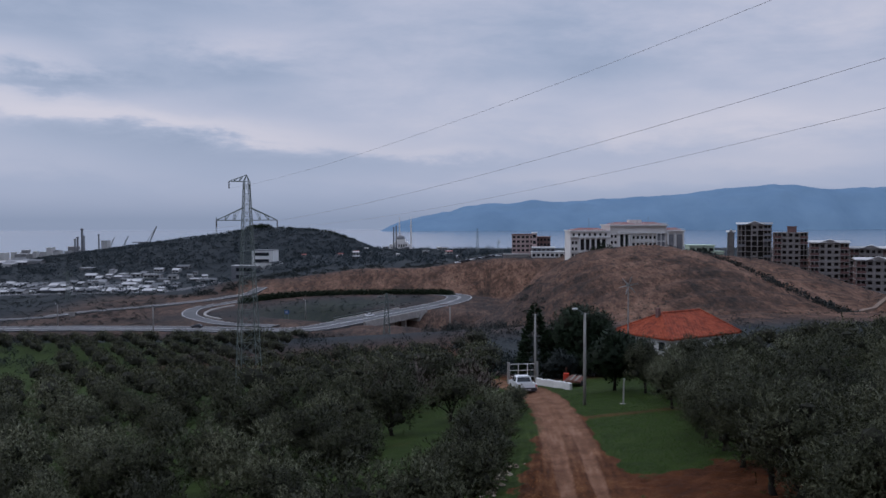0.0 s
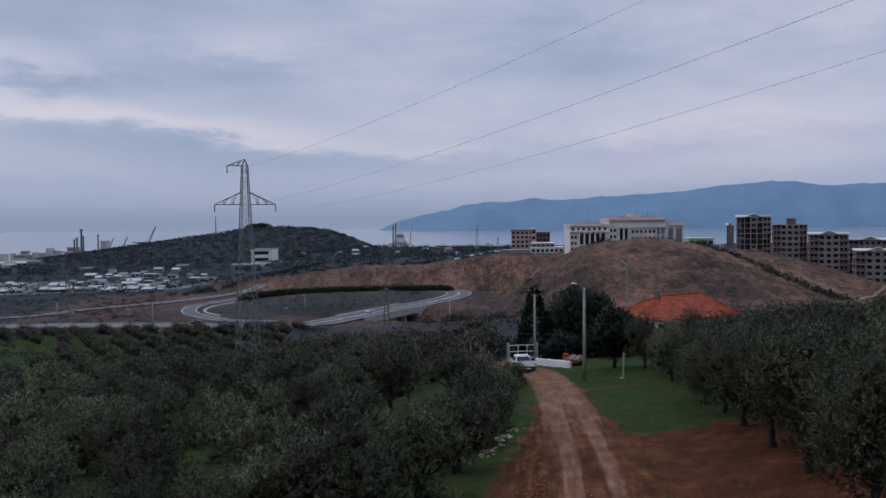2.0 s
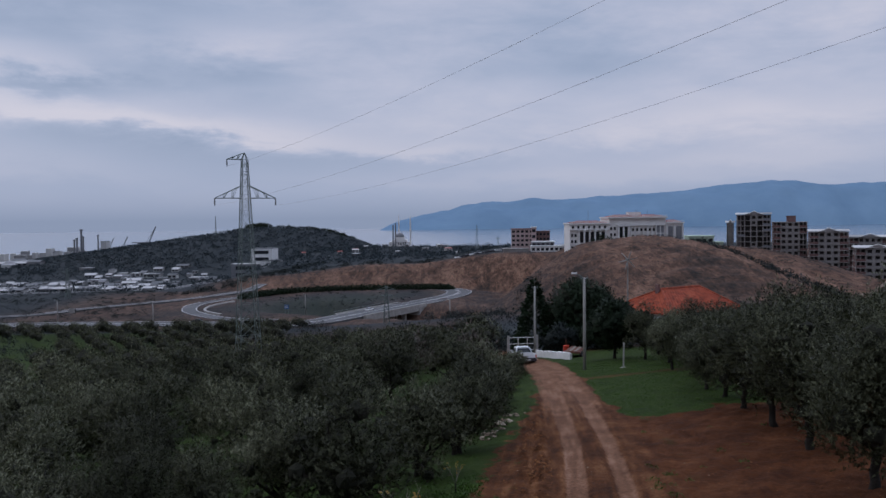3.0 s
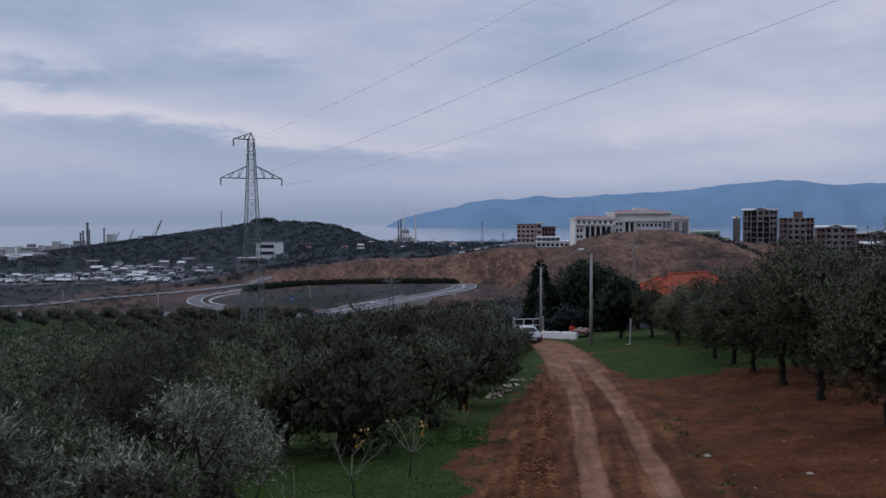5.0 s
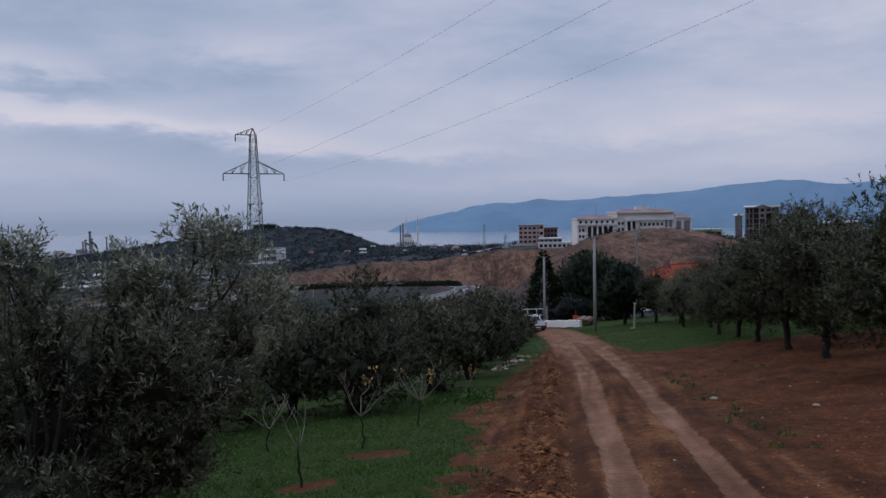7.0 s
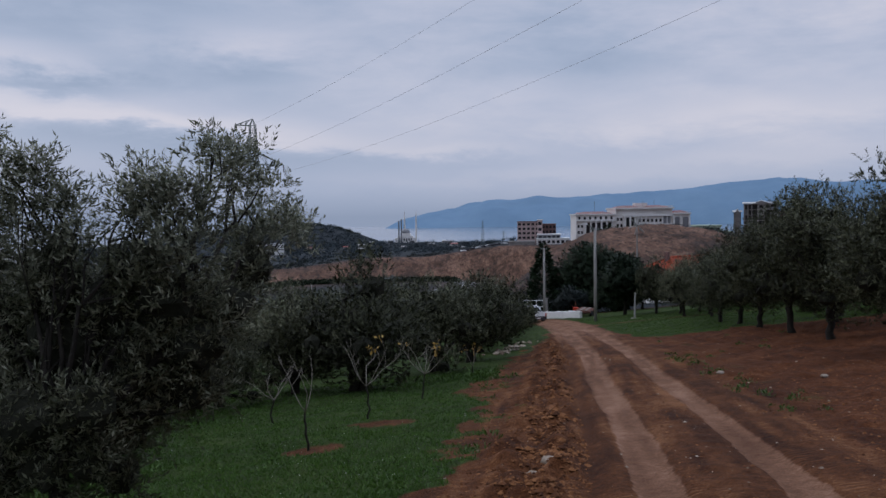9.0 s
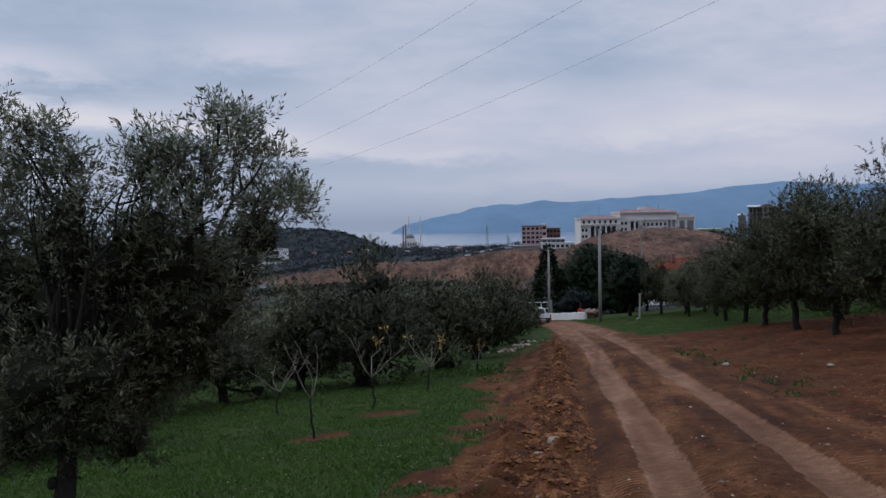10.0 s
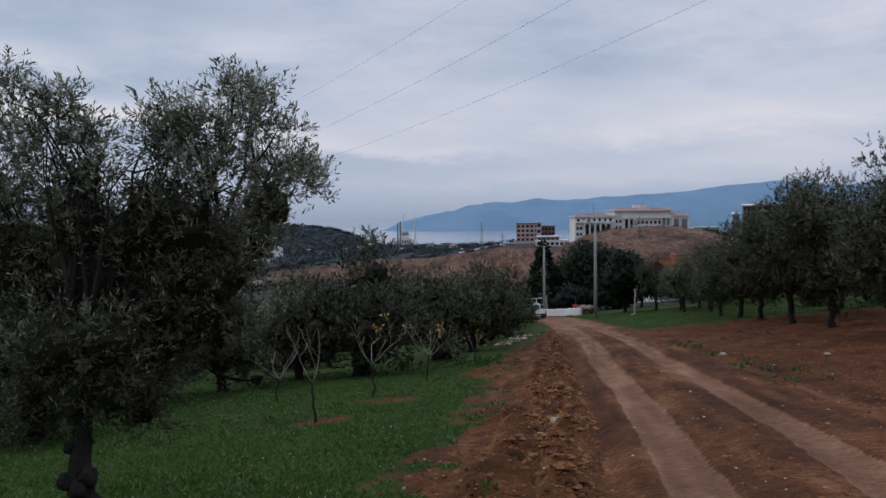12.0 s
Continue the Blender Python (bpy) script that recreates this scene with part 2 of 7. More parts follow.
# ---------------------------------------------------------------- mesh tools
class Shape:
    """Collects corners and faces of one part."""

    def __init__(self):
        self.v, self.f = [], []

    def add(self, verts, faces):
        n = len(self.v)
        self.v += [tuple(p) for p in verts]
        self.f += [tuple(i + n for i in q) for q in faces]
        return self

    def box(self, x0, x1, y0, y1, z0, z1, turn=0.0, about=(0, 0)):
        c, s = math.cos(turn), math.sin(turn)
        pts = []
        for z in (z0, z1):
            for x, y in ((x0, y0), (x1, y0), (x1, y1), (x0, y1)):
                dx, dy = x - about[0], y - about[1]
                pts.append((about[0] + dx * c - dy * s, about[1] + dx * s + dy * c, z))
        return self.add(pts, [(3, 2, 1, 0), (4, 5, 6, 7), (0, 1, 5, 4), (1, 2, 6, 5), (2, 3, 7, 6), (3, 0, 4, 7)])

    def tube(self, points, radii, sides=6, cap=True):
        pts = [Vector(p) for p in points]
        n, rings = len(self.v), len(pts)
        for k, p in enumerate(pts):
            d = (pts[min(k + 1, rings - 1)] - pts[max(k - 1, 0)]).normalized()
            side = d.cross(Vector((0.0, 1.0, 0.0)) if abs(d.y) < 0.9 else Vector((1.0, 0.0, 0.0))).normalized()
            other = side.cross(d)
            for j in range(sides):
                a = 2 * math.pi * j / sides
                self.v.append(tuple(p + (side * math.cos(a) + other * math.sin(a)) * radii[k]))
        for k in range(rings - 1):
            for j in range(sides):
                a, b = n + k * sides + j, n + k * sides + (j + 1) % sides
                self.f.append((a, a + sides, b + sides, b))
        if cap:
            self.f.append(tuple(n + j for j in range(sides)))
            self.f.append(tuple(n + (rings - 1) * sides + sides - 1 - j for j in range(sides)))
        return self

    def bar(self, a, b, r, sides=4):
        return self.tube([a, b], [r, r], sides)

    def lathe(self, profile, sides=12, at=(0, 0, 0)):
        n = len(self.v)
        for r, z in profile:
            for j in range(sides):
                a = 2 * math.pi * j / sides
                self.v.append((at[0] + r * math.cos(a), at[1] + r * math.sin(a), at[2] + z))
        for k in range(len(profile) - 1):
            for j in range(sides):
                a, b = n + k * sides + j, n + k * sides + (j + 1) % sides
                self.f.append((a, b, b + sides, a + sides))
        self.f.append(tuple(n + sides - 1 - j for j in range(sides)))
        self.f.append(tuple(n + (len(profile) - 1) * sides + j for j in range(sides)))
        return self

    def mesh(self, name, material, smooth=False):
        me = bpy.data.meshes.new(name)
        me.from_pydata(self.v, [], self.f)
        me.materials.append(material)
        if smooth:
            me.polygons.foreach_set("use_smooth", [True] * len(me.polygons))
        me.update()
        return me


def part(name, shape, material, parent=None, label="", smooth=False, m=None):
    """Links a shape (or a ready mesh) as one mesh object, under a thing or a part."""
    data = shape.mesh(name, material, smooth) if isinstance(shape, Shape) else shape
    ob = new(name, data)
    if parent is not None:
        ob.parent = parent
    if m is not None:
        ob.matrix_basis = m
    if label:
        ob["label"] = label
    return ob


def thing(name, m, label, category, group="", kind=""):
    ob = new(name)
    ob.empty_display_size = 0.3
    ob.matrix_basis = m
    return tagged(ob, label, category, group, kind)


def quads_mesh(name, verts, count, material, normals=None):
    """A mesh of loose faces out of an array of their corners (count, 3 or 4, 3); normals give leaves the soft shading of the tuft they belong to."""
    k = verts.shape[1]
    me = bpy.data.meshes.new(name)
    me.vertices.add(k * count)
    me.vertices.foreach_set("co", np.ascontiguousarray(verts, np.float32).ravel())
    me.loops.add(k * count)
    me.loops.foreach_set("vertex_index", np.arange(k * count, dtype=np.int32))
    me.polygons.add(count)
    me.polygons.foreach_set("loop_start", np.arange(0, k * count, k, dtype=np.int32))
    me.polygons.foreach_set("loop_total", np.full(count, k, np.int32))
    me.materials.append(material)
    me.update(calc_edges=True)
    if normals is not None:
        me.polygons.foreach_set("use_smooth", np.full(count, True))
        me.normals_split_custom_set_from_vertices(np.repeat(normals, k, 0))
    return me


FAR_WALL = surface("weathered_far_render", [(0.20, 0.20, 0.205), (0.32, 0.32, 0.32), (0.48, 0.475, 0.465)], 0.1, 2, 0.8, 0.05, by_object=0.8)

# ---------------------------------------------------------------- land
def sstep(a, b, v):
    t = np.clip((v - a) / (b - a), 0.0, 1.0)
    return t * t * (3 - 2 * t)


def softmin(a, b, k):
    return 0.5 * (a + b - np.sqrt((a - b) ** 2 + k * k))


def land(x, y):
    """Height of the bare land, without tracks and clods."""
    x, y = np.asarray(x, float), np.asarray(y, float)
    xs = softmin(x, 50.0, 16.0)
    xs = -softmin(-xs, 38.0, 12.0)
    ys = softmin(y, 132.0, 14.0)
    near = 0.26 + 0.0855 * xs - 0.1199 * ys + 0.000145 * ys * ys
    far = np.interp(y, [150, 290, 460, 600, 760, 1000, 1300, 1500, 9000], [-20, -33, -33.5, -42, -49, -53, -56, -66, -120])
    z = near + (far - near) * sstep(132, 260, y)
    # cut bank and plateau behind the loop road, sinking to the shore
    foot = 462 - 50 * sstep(0, 50, x)
    top = -23.5 + 8.3 * sstep(-20, 45, x) - 6.5 * sstep(-40, -110, x)
    bank = -33.5 + (top + 33.5) * sstep(foot, foot + 62, y)
    bank = bank + (np.interp(y, [0, 560, 900, 1140, 1330, 1500, 9000], [-27, -27, -31, -33, -46, -66, -120]) - top) * sstep(545, 800, y)
    z = z + np.maximum(0, bank - z) * sstep(-175, -110, x + 0.06 * (y - 470)) * sstep(430, 480, y + 60 * sstep(0, 50, x))
    # bare hill below the large white building
    wide = 52.5 - 22.0 * sstep(295, 380, y)
    shape = np.where(x < 76, np.exp(-(np.abs(x - 76) / wide) ** 3.4), np.interp(x, [76, 79, 82, 85, 88, 97, 104, 112, 120, 135, 160, 200], [1, 0.995, 0.965, 0.915, 0.893, 0.885, 0.865, 0.806, 0.71, 0.52, 0.2, 0.0]))
    rise = (0.68 * sstep(60, 130, y) + 0.32 * sstep(150, 285, y)) * (1 - 0.22 * sstep(300, 375, y)) * (1 - sstep(420, 560, y))
    hill = -33 + 31.0 * shape * rise
    z = z + np.maximum(0, hill - z) * sstep(0.01, 0.07, shape * rise)
    # low ridge in front of the apartment blocks
    ridge = 25 * sstep(50, 112, x) * np.exp(-((y - 190) / 42.0) ** 2)
    z = z + np.maximum(0, ridge - 33 - z) * sstep(0.5, 4.0, ridge)
    # long wooded hill towards the sea
    d = x + 262
    w = np.where(d < 0, np.clip(1 + d / 390.0, 0, 1), np.exp(-(np.abs(d) / 175.0) ** 4))
    z = np.maximum(z, -60 + 53.0 * w * np.exp(-((y - 1200) / 260.0) ** 2))
    return z


def wob(x, y, size, seed=0.0):
    """Cheap smooth unevenness between -1 and 1, for arrays."""
    x, y = x / size + seed * 7.3, y / size - seed * 3.1
    return (np.sin(1.7 * x + 2.1 * np.sin(0.9 * y + seed)) + np.sin(2.3 * y + 1.7 * np.sin(1.3 * x - seed)) + np.sin(3.9 * x - 3.1 * y + 1.3 * np.sin(2.2 * y))) / 3.0


def hash_noise(x, y, size, seed=1):
    """Value noise for arrays, 0 to 1."""
    x, y = np.asarray(x) / size, np.asarray(y) / size
    i, j = np.floor(x), np.floor(y)
    u, v = x - i, y - j
    u, v = u * u * (3 - 2 * u), v * v * (3 - 2 * v)

    def r(a, b):
        s = np.sin(a * 127.1 + b * 311.7 + seed * 74.7) * 43758.5453
        return s - np.floor(s)

    return (r(i, j) * (1 - u) + r(i + 1, j) * u) * (1 - v) + (r(i, j + 1) * (1 - u) + r(i + 1, j + 1) * u) * v


TRACK_Y = [-60, -20, 0, 6.5, 8, 10, 11.5, 14, 17.5, 21, 24, 31, 46, 57, 65, 69, 73, 77, 82, 95]
TRACK_X = [-9.0, -2.6, 0.9, 2.10, 2.33, 2.62, 2.83, 3.16, 3.56, 3.97, 4.42, 5.33, 6.78, 7.6, 7.95, 7.9, 7.45, 6.6, 5.2, 1.0]


def track_mid(y):
    return np.interp(y, TRACK_Y, TRACK_X)


def grass_cover(x, y):
    """How much grass grows, 0 to 1."""
    n = wob(x, y, 1.3) * 0.35 + wob(x, y, 4.0, 2.0) * 0.5 + (hash_noise(x, y, 0.35, 5) - 0.5) * 0.7 + (hash_noise(x, y, 1.1, 15) - 0.5) * 1.1
    left_edge = np.interp(y, [-60, 7, 9, 11.5, 15, 17.5, 22, 29, 36.5, 43.7, 50, 60, 75], [-14.0, -0.62, -0.50, -0.40, 0.0, 0.28, 0.65, 1.8, 3.3, 4.8, 5.75, 6.6, 6.2])
    left = sstep(0.25, -0.45, x - left_edge + n * 0.8)
    patch = sstep(-0.15, 0.35, wob(x, y, 1.9, 4.0) + wob(x, y, 0.8, 6.0) * 0.5 - 0.45)
    left = left * (1 - sstep(26, 34, y) * sstep(0.0, -4.0, x - left_edge) * (0.05 + 0.15 * sstep(0.62, 0.45, hash_noise(x, y, 9.0, 25))))
    left = left * (1 - 0.45 * patch * sstep(13, 9, y) * sstep(-3.0, -0.9, x)) * (1 - 0.3 * patch * sstep(-9, -2, x))
    edge = np.interp(x, [6, 7, 12.5, 30], [35.3, 35.75, 37.5, 36.0])
    right = sstep(-0.5, 0.6, y - edge + n * 1.2) * sstep(0.0, 0.7, x - track_mid(y) - 1.75 + 0.6 * sstep(38, 45, y) + n * 0.3)
    right = right * sstep(84, 74, y) * (1 - 0.55 * np.exp(-((y - 54 - 0.1 * x) / 1.6) ** 2))
    wisps = sstep(0.50, 0.85, hash_noise(x, y, 0.5, 18) * 0.6 + hash_noise(x, y, 0.16, 19) * 0.4) * sstep(2.2, 0.2, x - left_edge) * sstep(-1.9, -2.3, x - track_mid(y)) * 0.62
    left = np.maximum(left, wisps)
    for px, py, rx, ry in ((-1.5, 15.6, 0.8, 0.5), (-2.4, 13.0, 0.55, 0.4)):
        left = left * (1 - 0.75 * sstep(1.25, 0.45, np.hypot((x - px) / rx, (y - py) / ry) + 0.5 * (hash_noise(x, y, 0.35, 27) - 0.5)))
    strip = sstep(0.62, 0.85, hash_noise(x, y, 0.8, 9)) * np.exp(-((x - track_mid(y) - 1.9 - 0.03 * y) / 0.45) ** 2) * sstep(9, 12, y) * 0.42
    return np.clip(np.maximum(np.maximum(left, right), strip), 0, 1) * (1 - np.maximum(sstep(165, 195, y), sstep(112, 130, y) * sstep(-55, -35, x)))


def rut_side(x, y):
    """Signed distance from the edge of the nearer wheel rut, negative inside it."""
    s = x - track_mid(y)
    widen = 0.10 * sstep(10, 26, y) + 0.03 * wob(x, y, 1.7, 3.0) + 0.05 * (hash_noise(x, y, 0.22, 33) - 0.5)
    return np.minimum(np.abs(s + 0.67 - 0.05 * sstep(14, 24, y)) - 0.24 - widen, np.abs(s - 0.62 - 0.12 * sstep(10, 24, y)) - 0.19 - widen)


def rut_wear(x, y):
    return sstep(0.07, -0.07, rut_side(x, y)) * sstep(96, 84, y)


def soil_relief(x, y):
    """Ruts, furrows and broken earth beside the track."""
    s = x - track_mid(y)
    z = -0.06 * rut_wear(x, y)
    z = z + 0.035 * np.exp(-(s / 0.30) ** 2)
    coarse, mid, small = hash_noise(x, y, 0.42, 1), hash_noise(x, y * 0.8, 0.19, 2), hash_noise(x, y, 0.10, 3)
    crumbs = 0.45 * coarse + 0.35 * mid + 0.20 * small
    fade = sstep(60, 30, y)
    broken = sstep(0.30, 0.75, crumbs)
    # a smooth furrow beside the left rut, then two ragged ridges of thrown-up earth
    z = z - 0.075 * np.exp(-((s + 1.30 + 0.03 * wob(x, y, 1.5)) / 0.14) ** 2) * fade
    ridge = np.exp(-((s + 1.70 + 0.10 * wob(x, y, 1.1, 2.0)) / 0.20) ** 2) + 0.75 * np.exp(-((s + 2.25 + 0.16 * wob(x, y, 1.7, 3.0)) / 0.24) ** 2)
    z = z + ridge * (0.02 + 0.17 * broken * fade) - 0.05 * np.exp(-((s + 1.98) / 0.12) ** 2) * fade
    z = z + 0.05 * np.exp(-((s - 1.25) / 0.2) ** 2) * crumbs + 0.045 * np.exp(-(s / 0.28) ** 2) * (mid - 0.4) * fade
    bare = 1 - grass_cover(x, y)
    tilled = bare * sstep(1.2, 2.4, np.abs(s)) * sstep(48, 40, y)
    rows = np.sin((x * 0.85 - y * 0.52) * 2 * math.pi / 0.9 + 0.8 * wob(x, y, 2.5))
    z = z + tilled * np.where(s > 0, 0.025 * rows + 0.20 * (crumbs - 0.5), 0.11 * (crumbs - 0.5))
    z = z + grass_cover(x, y) * (0.05 * wob(x, y, 0.9, 1.0) + 0.03 * hash_noise(x, y, 0.3, 4)) * sstep(160, 120, y)
    return z


def loop_lawn(x, y):
    return np.exp(-(((x + 54 - 0.55 * (y - 400)) / 40.0) ** 4 + ((y - 400) / 56.0) ** 4))


def bare_hill(x, y):
    """Where the earth lies bare on the far slopes, 0 to 1."""
    h = np.exp(-np.abs((x - 76) / 64.0) ** 4) * sstep(128, 150, y + 0.2 * (x - 40)) * (1 - sstep(430, 500, y))
    foot = 462 - 50 * sstep(0, 50, x)
    cut = sstep(-150, -110, x + 0.06 * (y - 470)) * sstep(foot - 6, foot + 6, y) * sstep(foot + 88, foot + 60, y)
    verge = sstep(-200, -150, x) * sstep(270, 300, y) * sstep(475, 455, y) * 0.62
    return np.clip(np.maximum(np.maximum(h, cut), verge * (1 - 0.9 * loop_lawn(x, y))), 0, 1)


def erode(x, y):
    """Gullies and terraces of the bare hill."""
    b = bare_hill(x, y)
    u, v = 0.8 * x + 0.6 * y, 0.8 * y - 0.6 * x
    g = (hash_noise(u, v * 0.3, 3.0, 7) - 0.5) * 0.4 + (hash_noise(x, y, 6.0, 8) - 0.5) * 0.8 + (hash_noise(x, y, 2.2, 11) - 0.5) * 0.5 - 1.1 * np.abs(hash_noise(0.9 * x - 0.25 * y, 0.35 * y + 0.2 * x, 5.0, 14) - 0.5)
    return b * g * sstep(135, 175, y) * 1.3


def earth_material():
    m = bpy.data.materials.new("earth_and_grass")
    m.use_nodes = True
    t = m.node_tree
    bsdf = t.nodes["Principled BSDF"]
    pos = t.nodes.new("ShaderNodeTexCoord").outputs["Object"]

    def attr(name):
        n = t.nodes.new("ShaderNodeAttribute")
        n.attribute_name = name
        return n.outputs["Fac"]

    n1, n2, n3 = noise_tex(t, pos, 0.7, 5, 0.6), noise_tex(t, pos, 9.0, 6, 0.7), noise_tex(t, pos, 42.0, 3, 0.6)
    # rills and stains on the far slopes run downhill
    rills = t.nodes.new("ShaderNodeMapping")
    rills.inputs["Scale"].default_value = (1.0, 0.28, 0.6)
    rills.inputs["Rotation"].default_value = (0.0, 0.0, 0.25)
    t.links.new(pos, rills.inputs["Vector"])
    slope = rills.outputs[0]
    far1, far2 = noise_tex(t, slope, 0.05, 6, 0.65), noise_tex(t, slope, 0.30, 6, 0.75)
    grain = maths(t, "ADD", maths(t, "MULTIPLY", n1, 0.35), maths(t, "ADD", maths(t, "MULTIPLY", n2, 0.35), maths(t, "MULTIPLY", n3, 0.30)))
    grain = maths(t, "ADD", grain, attr("streak"))
    # tread marks of tractor tyres across the ruts
    tread = t.nodes.new("ShaderNodeTexWave")
    tread.wave_type, tread.bands_direction, tread.wave_profile = "BANDS", "Y", "SIN"
    for key, value in (("Scale", 2.9), ("Distortion", 2.6), ("Detail", 3.0), ("Detail Scale", 3.5)):
        tread.inputs[key].default_value = value
    t.links.new(pos, tread.inputs["Vector"])
    tread_on = maths(t, "MULTIPLY", maths(t, "SUBTRACT", tread.outputs["Fac"], 0.5), maths(t, "MULTIPLY", attr("tread"), ramp(t, [(0.50, 0.0), (0.64, 1.0)], n1).outputs[0]))
    grain = maths(t, "ADD", grain, maths(t, "MULTIPLY", tread_on, 0.12))
    soil = ramp(t, [(0.36, (0.018, 0.006, 0.0025)), (0.46, (0.060, 0.020, 0.0065)), (0.54, (0.102, 0.038, 0.013)), (0.63, (0.200, 0.090, 0.040))], grain).outputs[0]
    soil = mix(t, soil, (0.86, 0.77, 0.70), attr("tilled"), "MULTIPLY")
    worn = ramp(t, [(0.36, (0.088, 0.038, 0.020)), (0.5, (0.168, 0.084, 0.048)), (0.62, (0.262, 0.146, 0.094))], grain).outputs[0]
    turf = ramp(t, [(0.34, (0.011, 0.019, 0.0025)), (0.5, (0.020, 0.038, 0.005)), (0.66, (0.046, 0.066, 0.012))], grain).outputs[0]
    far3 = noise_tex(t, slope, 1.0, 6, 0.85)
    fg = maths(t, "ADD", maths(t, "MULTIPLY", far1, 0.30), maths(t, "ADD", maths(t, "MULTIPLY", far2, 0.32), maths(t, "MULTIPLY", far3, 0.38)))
    # bluish stops: the air over the far scrub is painted into its colour
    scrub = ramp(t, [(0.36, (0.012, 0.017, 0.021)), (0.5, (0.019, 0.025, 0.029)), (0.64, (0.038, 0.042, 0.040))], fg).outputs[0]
    hill = ramp(t, [(0.42, (0.018, 0.013, 0.010)), (0.465, (0.050, 0.029, 0.020)), (0.515, (0.100, 0.053, 0.035)), (0.57, (0.190, 0.112, 0.077))], fg).outputs[0]
    tufts = noise_tex(t, slope, 1.2, 3, 0.6)
    hill = mix(t, hill, (0.28, 0.30, 0.27), ramp(t, [(0.57, 0.0), (0.64, 1.0)], tufts).outputs[0], "MULTIPLY")
    hill = mix(t, hill, (1.5, 1.4, 1.35), ramp(t, [(0.33, 1.0), (0.40, 0.0)], tufts).outputs[0], "MULTIPLY")
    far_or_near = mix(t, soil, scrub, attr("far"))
    c = mix(t, far_or_near, hill, attr("bare"))
    g = maths(t, "ADD", attr("grass"), maths(t, "MULTIPLY", maths(t, "SUBTRACT", n2, 0.5), 0.9))
    g = ramp(t, [(0.36, 0.0), (0.60, 1.0)], g).outputs[0]
    g = maths(t, "MULTIPLY", g, attr("grows"))
    c = mix(t, c, turf, g)
    w = maths(t, "ADD", attr("worn"), maths(t, "MULTIPLY", maths(t, "SUBTRACT", n2, 0.5), 0.45))
    w = maths(t, "MULTIPLY", ramp(t, [(0.38, 0.0), (0.62, 1.0)], w).outputs[0], attr("lane"))
    c = mix(t, c, worn, w)
    t.links.new(c, bsdf.inputs["Base Color"])
    bsdf.inputs["Roughness"].default_value = 0.95
    bsdf.inputs["Specular IOR Level"].default_value = 0.15
    bp = t.nodes.new("ShaderNodeBump")
    bp.inputs["Strength"].default_value = 0.9
    bp.inputs["Distance"].default_value = 0.06
    t.links.new(maths(t, "ADD", maths(t, "ADD", maths(t, "MULTIPLY", n2, 0.7), maths(t, "MULTIPLY", n3, 0.4)), maths(t, "MULTIPLY", tread_on, 0.7)), bp.inputs["Height"])
    t.links.new(bp.outputs[0], bsdf.inputs["Normal"])
    return m


def graded(stops):
    """Grid lines: pairs of (from, step), thinning out away from the walk."""
    out = []
    for (a, step), (b, _) in zip(stops, stops[1:]):
        k = max(1, round((b - a) / step))
        out += [a + (b - a) * i / k for i in range(k)]
    return np.array(out + [stops[-1][0]])


gx = graded([(-3200, 400), (-1000, 60), (-600, 16), (-200, 5.0), (-60, 2.0), (-14, 0.4), (-4, 0.14), (-1.6, 0.065), (5, 0.11), (10, 0.25), (15, 0.7), (40, 2.2), (170, 10), (500, 80), (1000, 400), (3200, 0)])
gy = graded([(-300, 60), (-60, 8), (-12, 1.2), (3, 0.3), (5.5, 0.065), (11, 0.11), (19, 0.22), (44, 0.6), (92, 1.8), (200, 3.0), (580, 9), (900, 18), (1500, 300), (3300, 0)])
GX, GY = np.meshgrid(gx, gy)
GZ = land(GX, GY) + soil_relief(GX, GY) + erode(GX, GY)
# a ravine runs under the road bridge
along = (GX + 25.5) * 0.462 + (GY - 357) * 0.887
across = (GX + 25.5) * 0.887 - (GY - 357) * 0.462
ravine = 8.0 * np.exp(-(along / 19.0) ** 4) * np.exp(-(across / 48.0) ** 4)
GZ = GZ - ravine
ny, nx = GX.shape
gm = bpy.data.meshes.new("ground")
gm.vertices.add(nx * ny)
gm.vertices.foreach_set("co", np.stack([GX, GY, GZ], -1).astype(np.float32).ravel())
k = (np.arange(ny - 1)[:, None] * nx + np.arange(nx - 1)[None]).ravel()
quads = np.stack([k, k + 1, k + 1 + nx, k + nx], -1).astype(np.int32)
gm.loops.add(quads.size)
gm.loops.foreach_set("vertex_index", quads.ravel())
gm.polygons.add(len(quads))
gm.polygons.foreach_set("loop_start", np.arange(0, quads.size, 4, dtype=np.int32))
gm.polygons.foreach_set("loop_total", np.full(len(quads), 4, np.int32))
gm.polygons.foreach_set("use_smooth", np.full(len(quads), True))
lawn = loop_lawn(GX, GY) * 0.40
cover = np.maximum(grass_cover(GX, GY), lawn)
lane = sstep(1.9, 1.3, np.abs(GX - track_mid(GY))) * sstep(96, 84, GY)
s_lane = GX - track_mid(GY)
streak = (hash_noise(s_lane, GY * 0.07, 0.13, 71) * 0.6 + hash_noise(s_lane, GY * 0.15, 0.3, 72) * 0.4 - 0.5) * 0.24 * sstep(3.2, 2.0, np.abs(s_lane + 0.5)) * sstep(70, 40, GY)
tread_marks = np.zeros_like(GX)
for a, b, much in ((-1.19, -0.93, 1.0), (-0.46, -0.24, 0.8), (0.80, 1.10, 1.0), (-0.93, -0.46, 0.22), (0.42, 0.80, 0.22)):
    tread_marks = np.maximum(tread_marks, much * sstep(a - 0.04, a + 0.03, s_lane) * sstep(b + 0.04, b - 0.03, s_lane))
tread_marks = tread_marks * sstep(40, 14, GY)
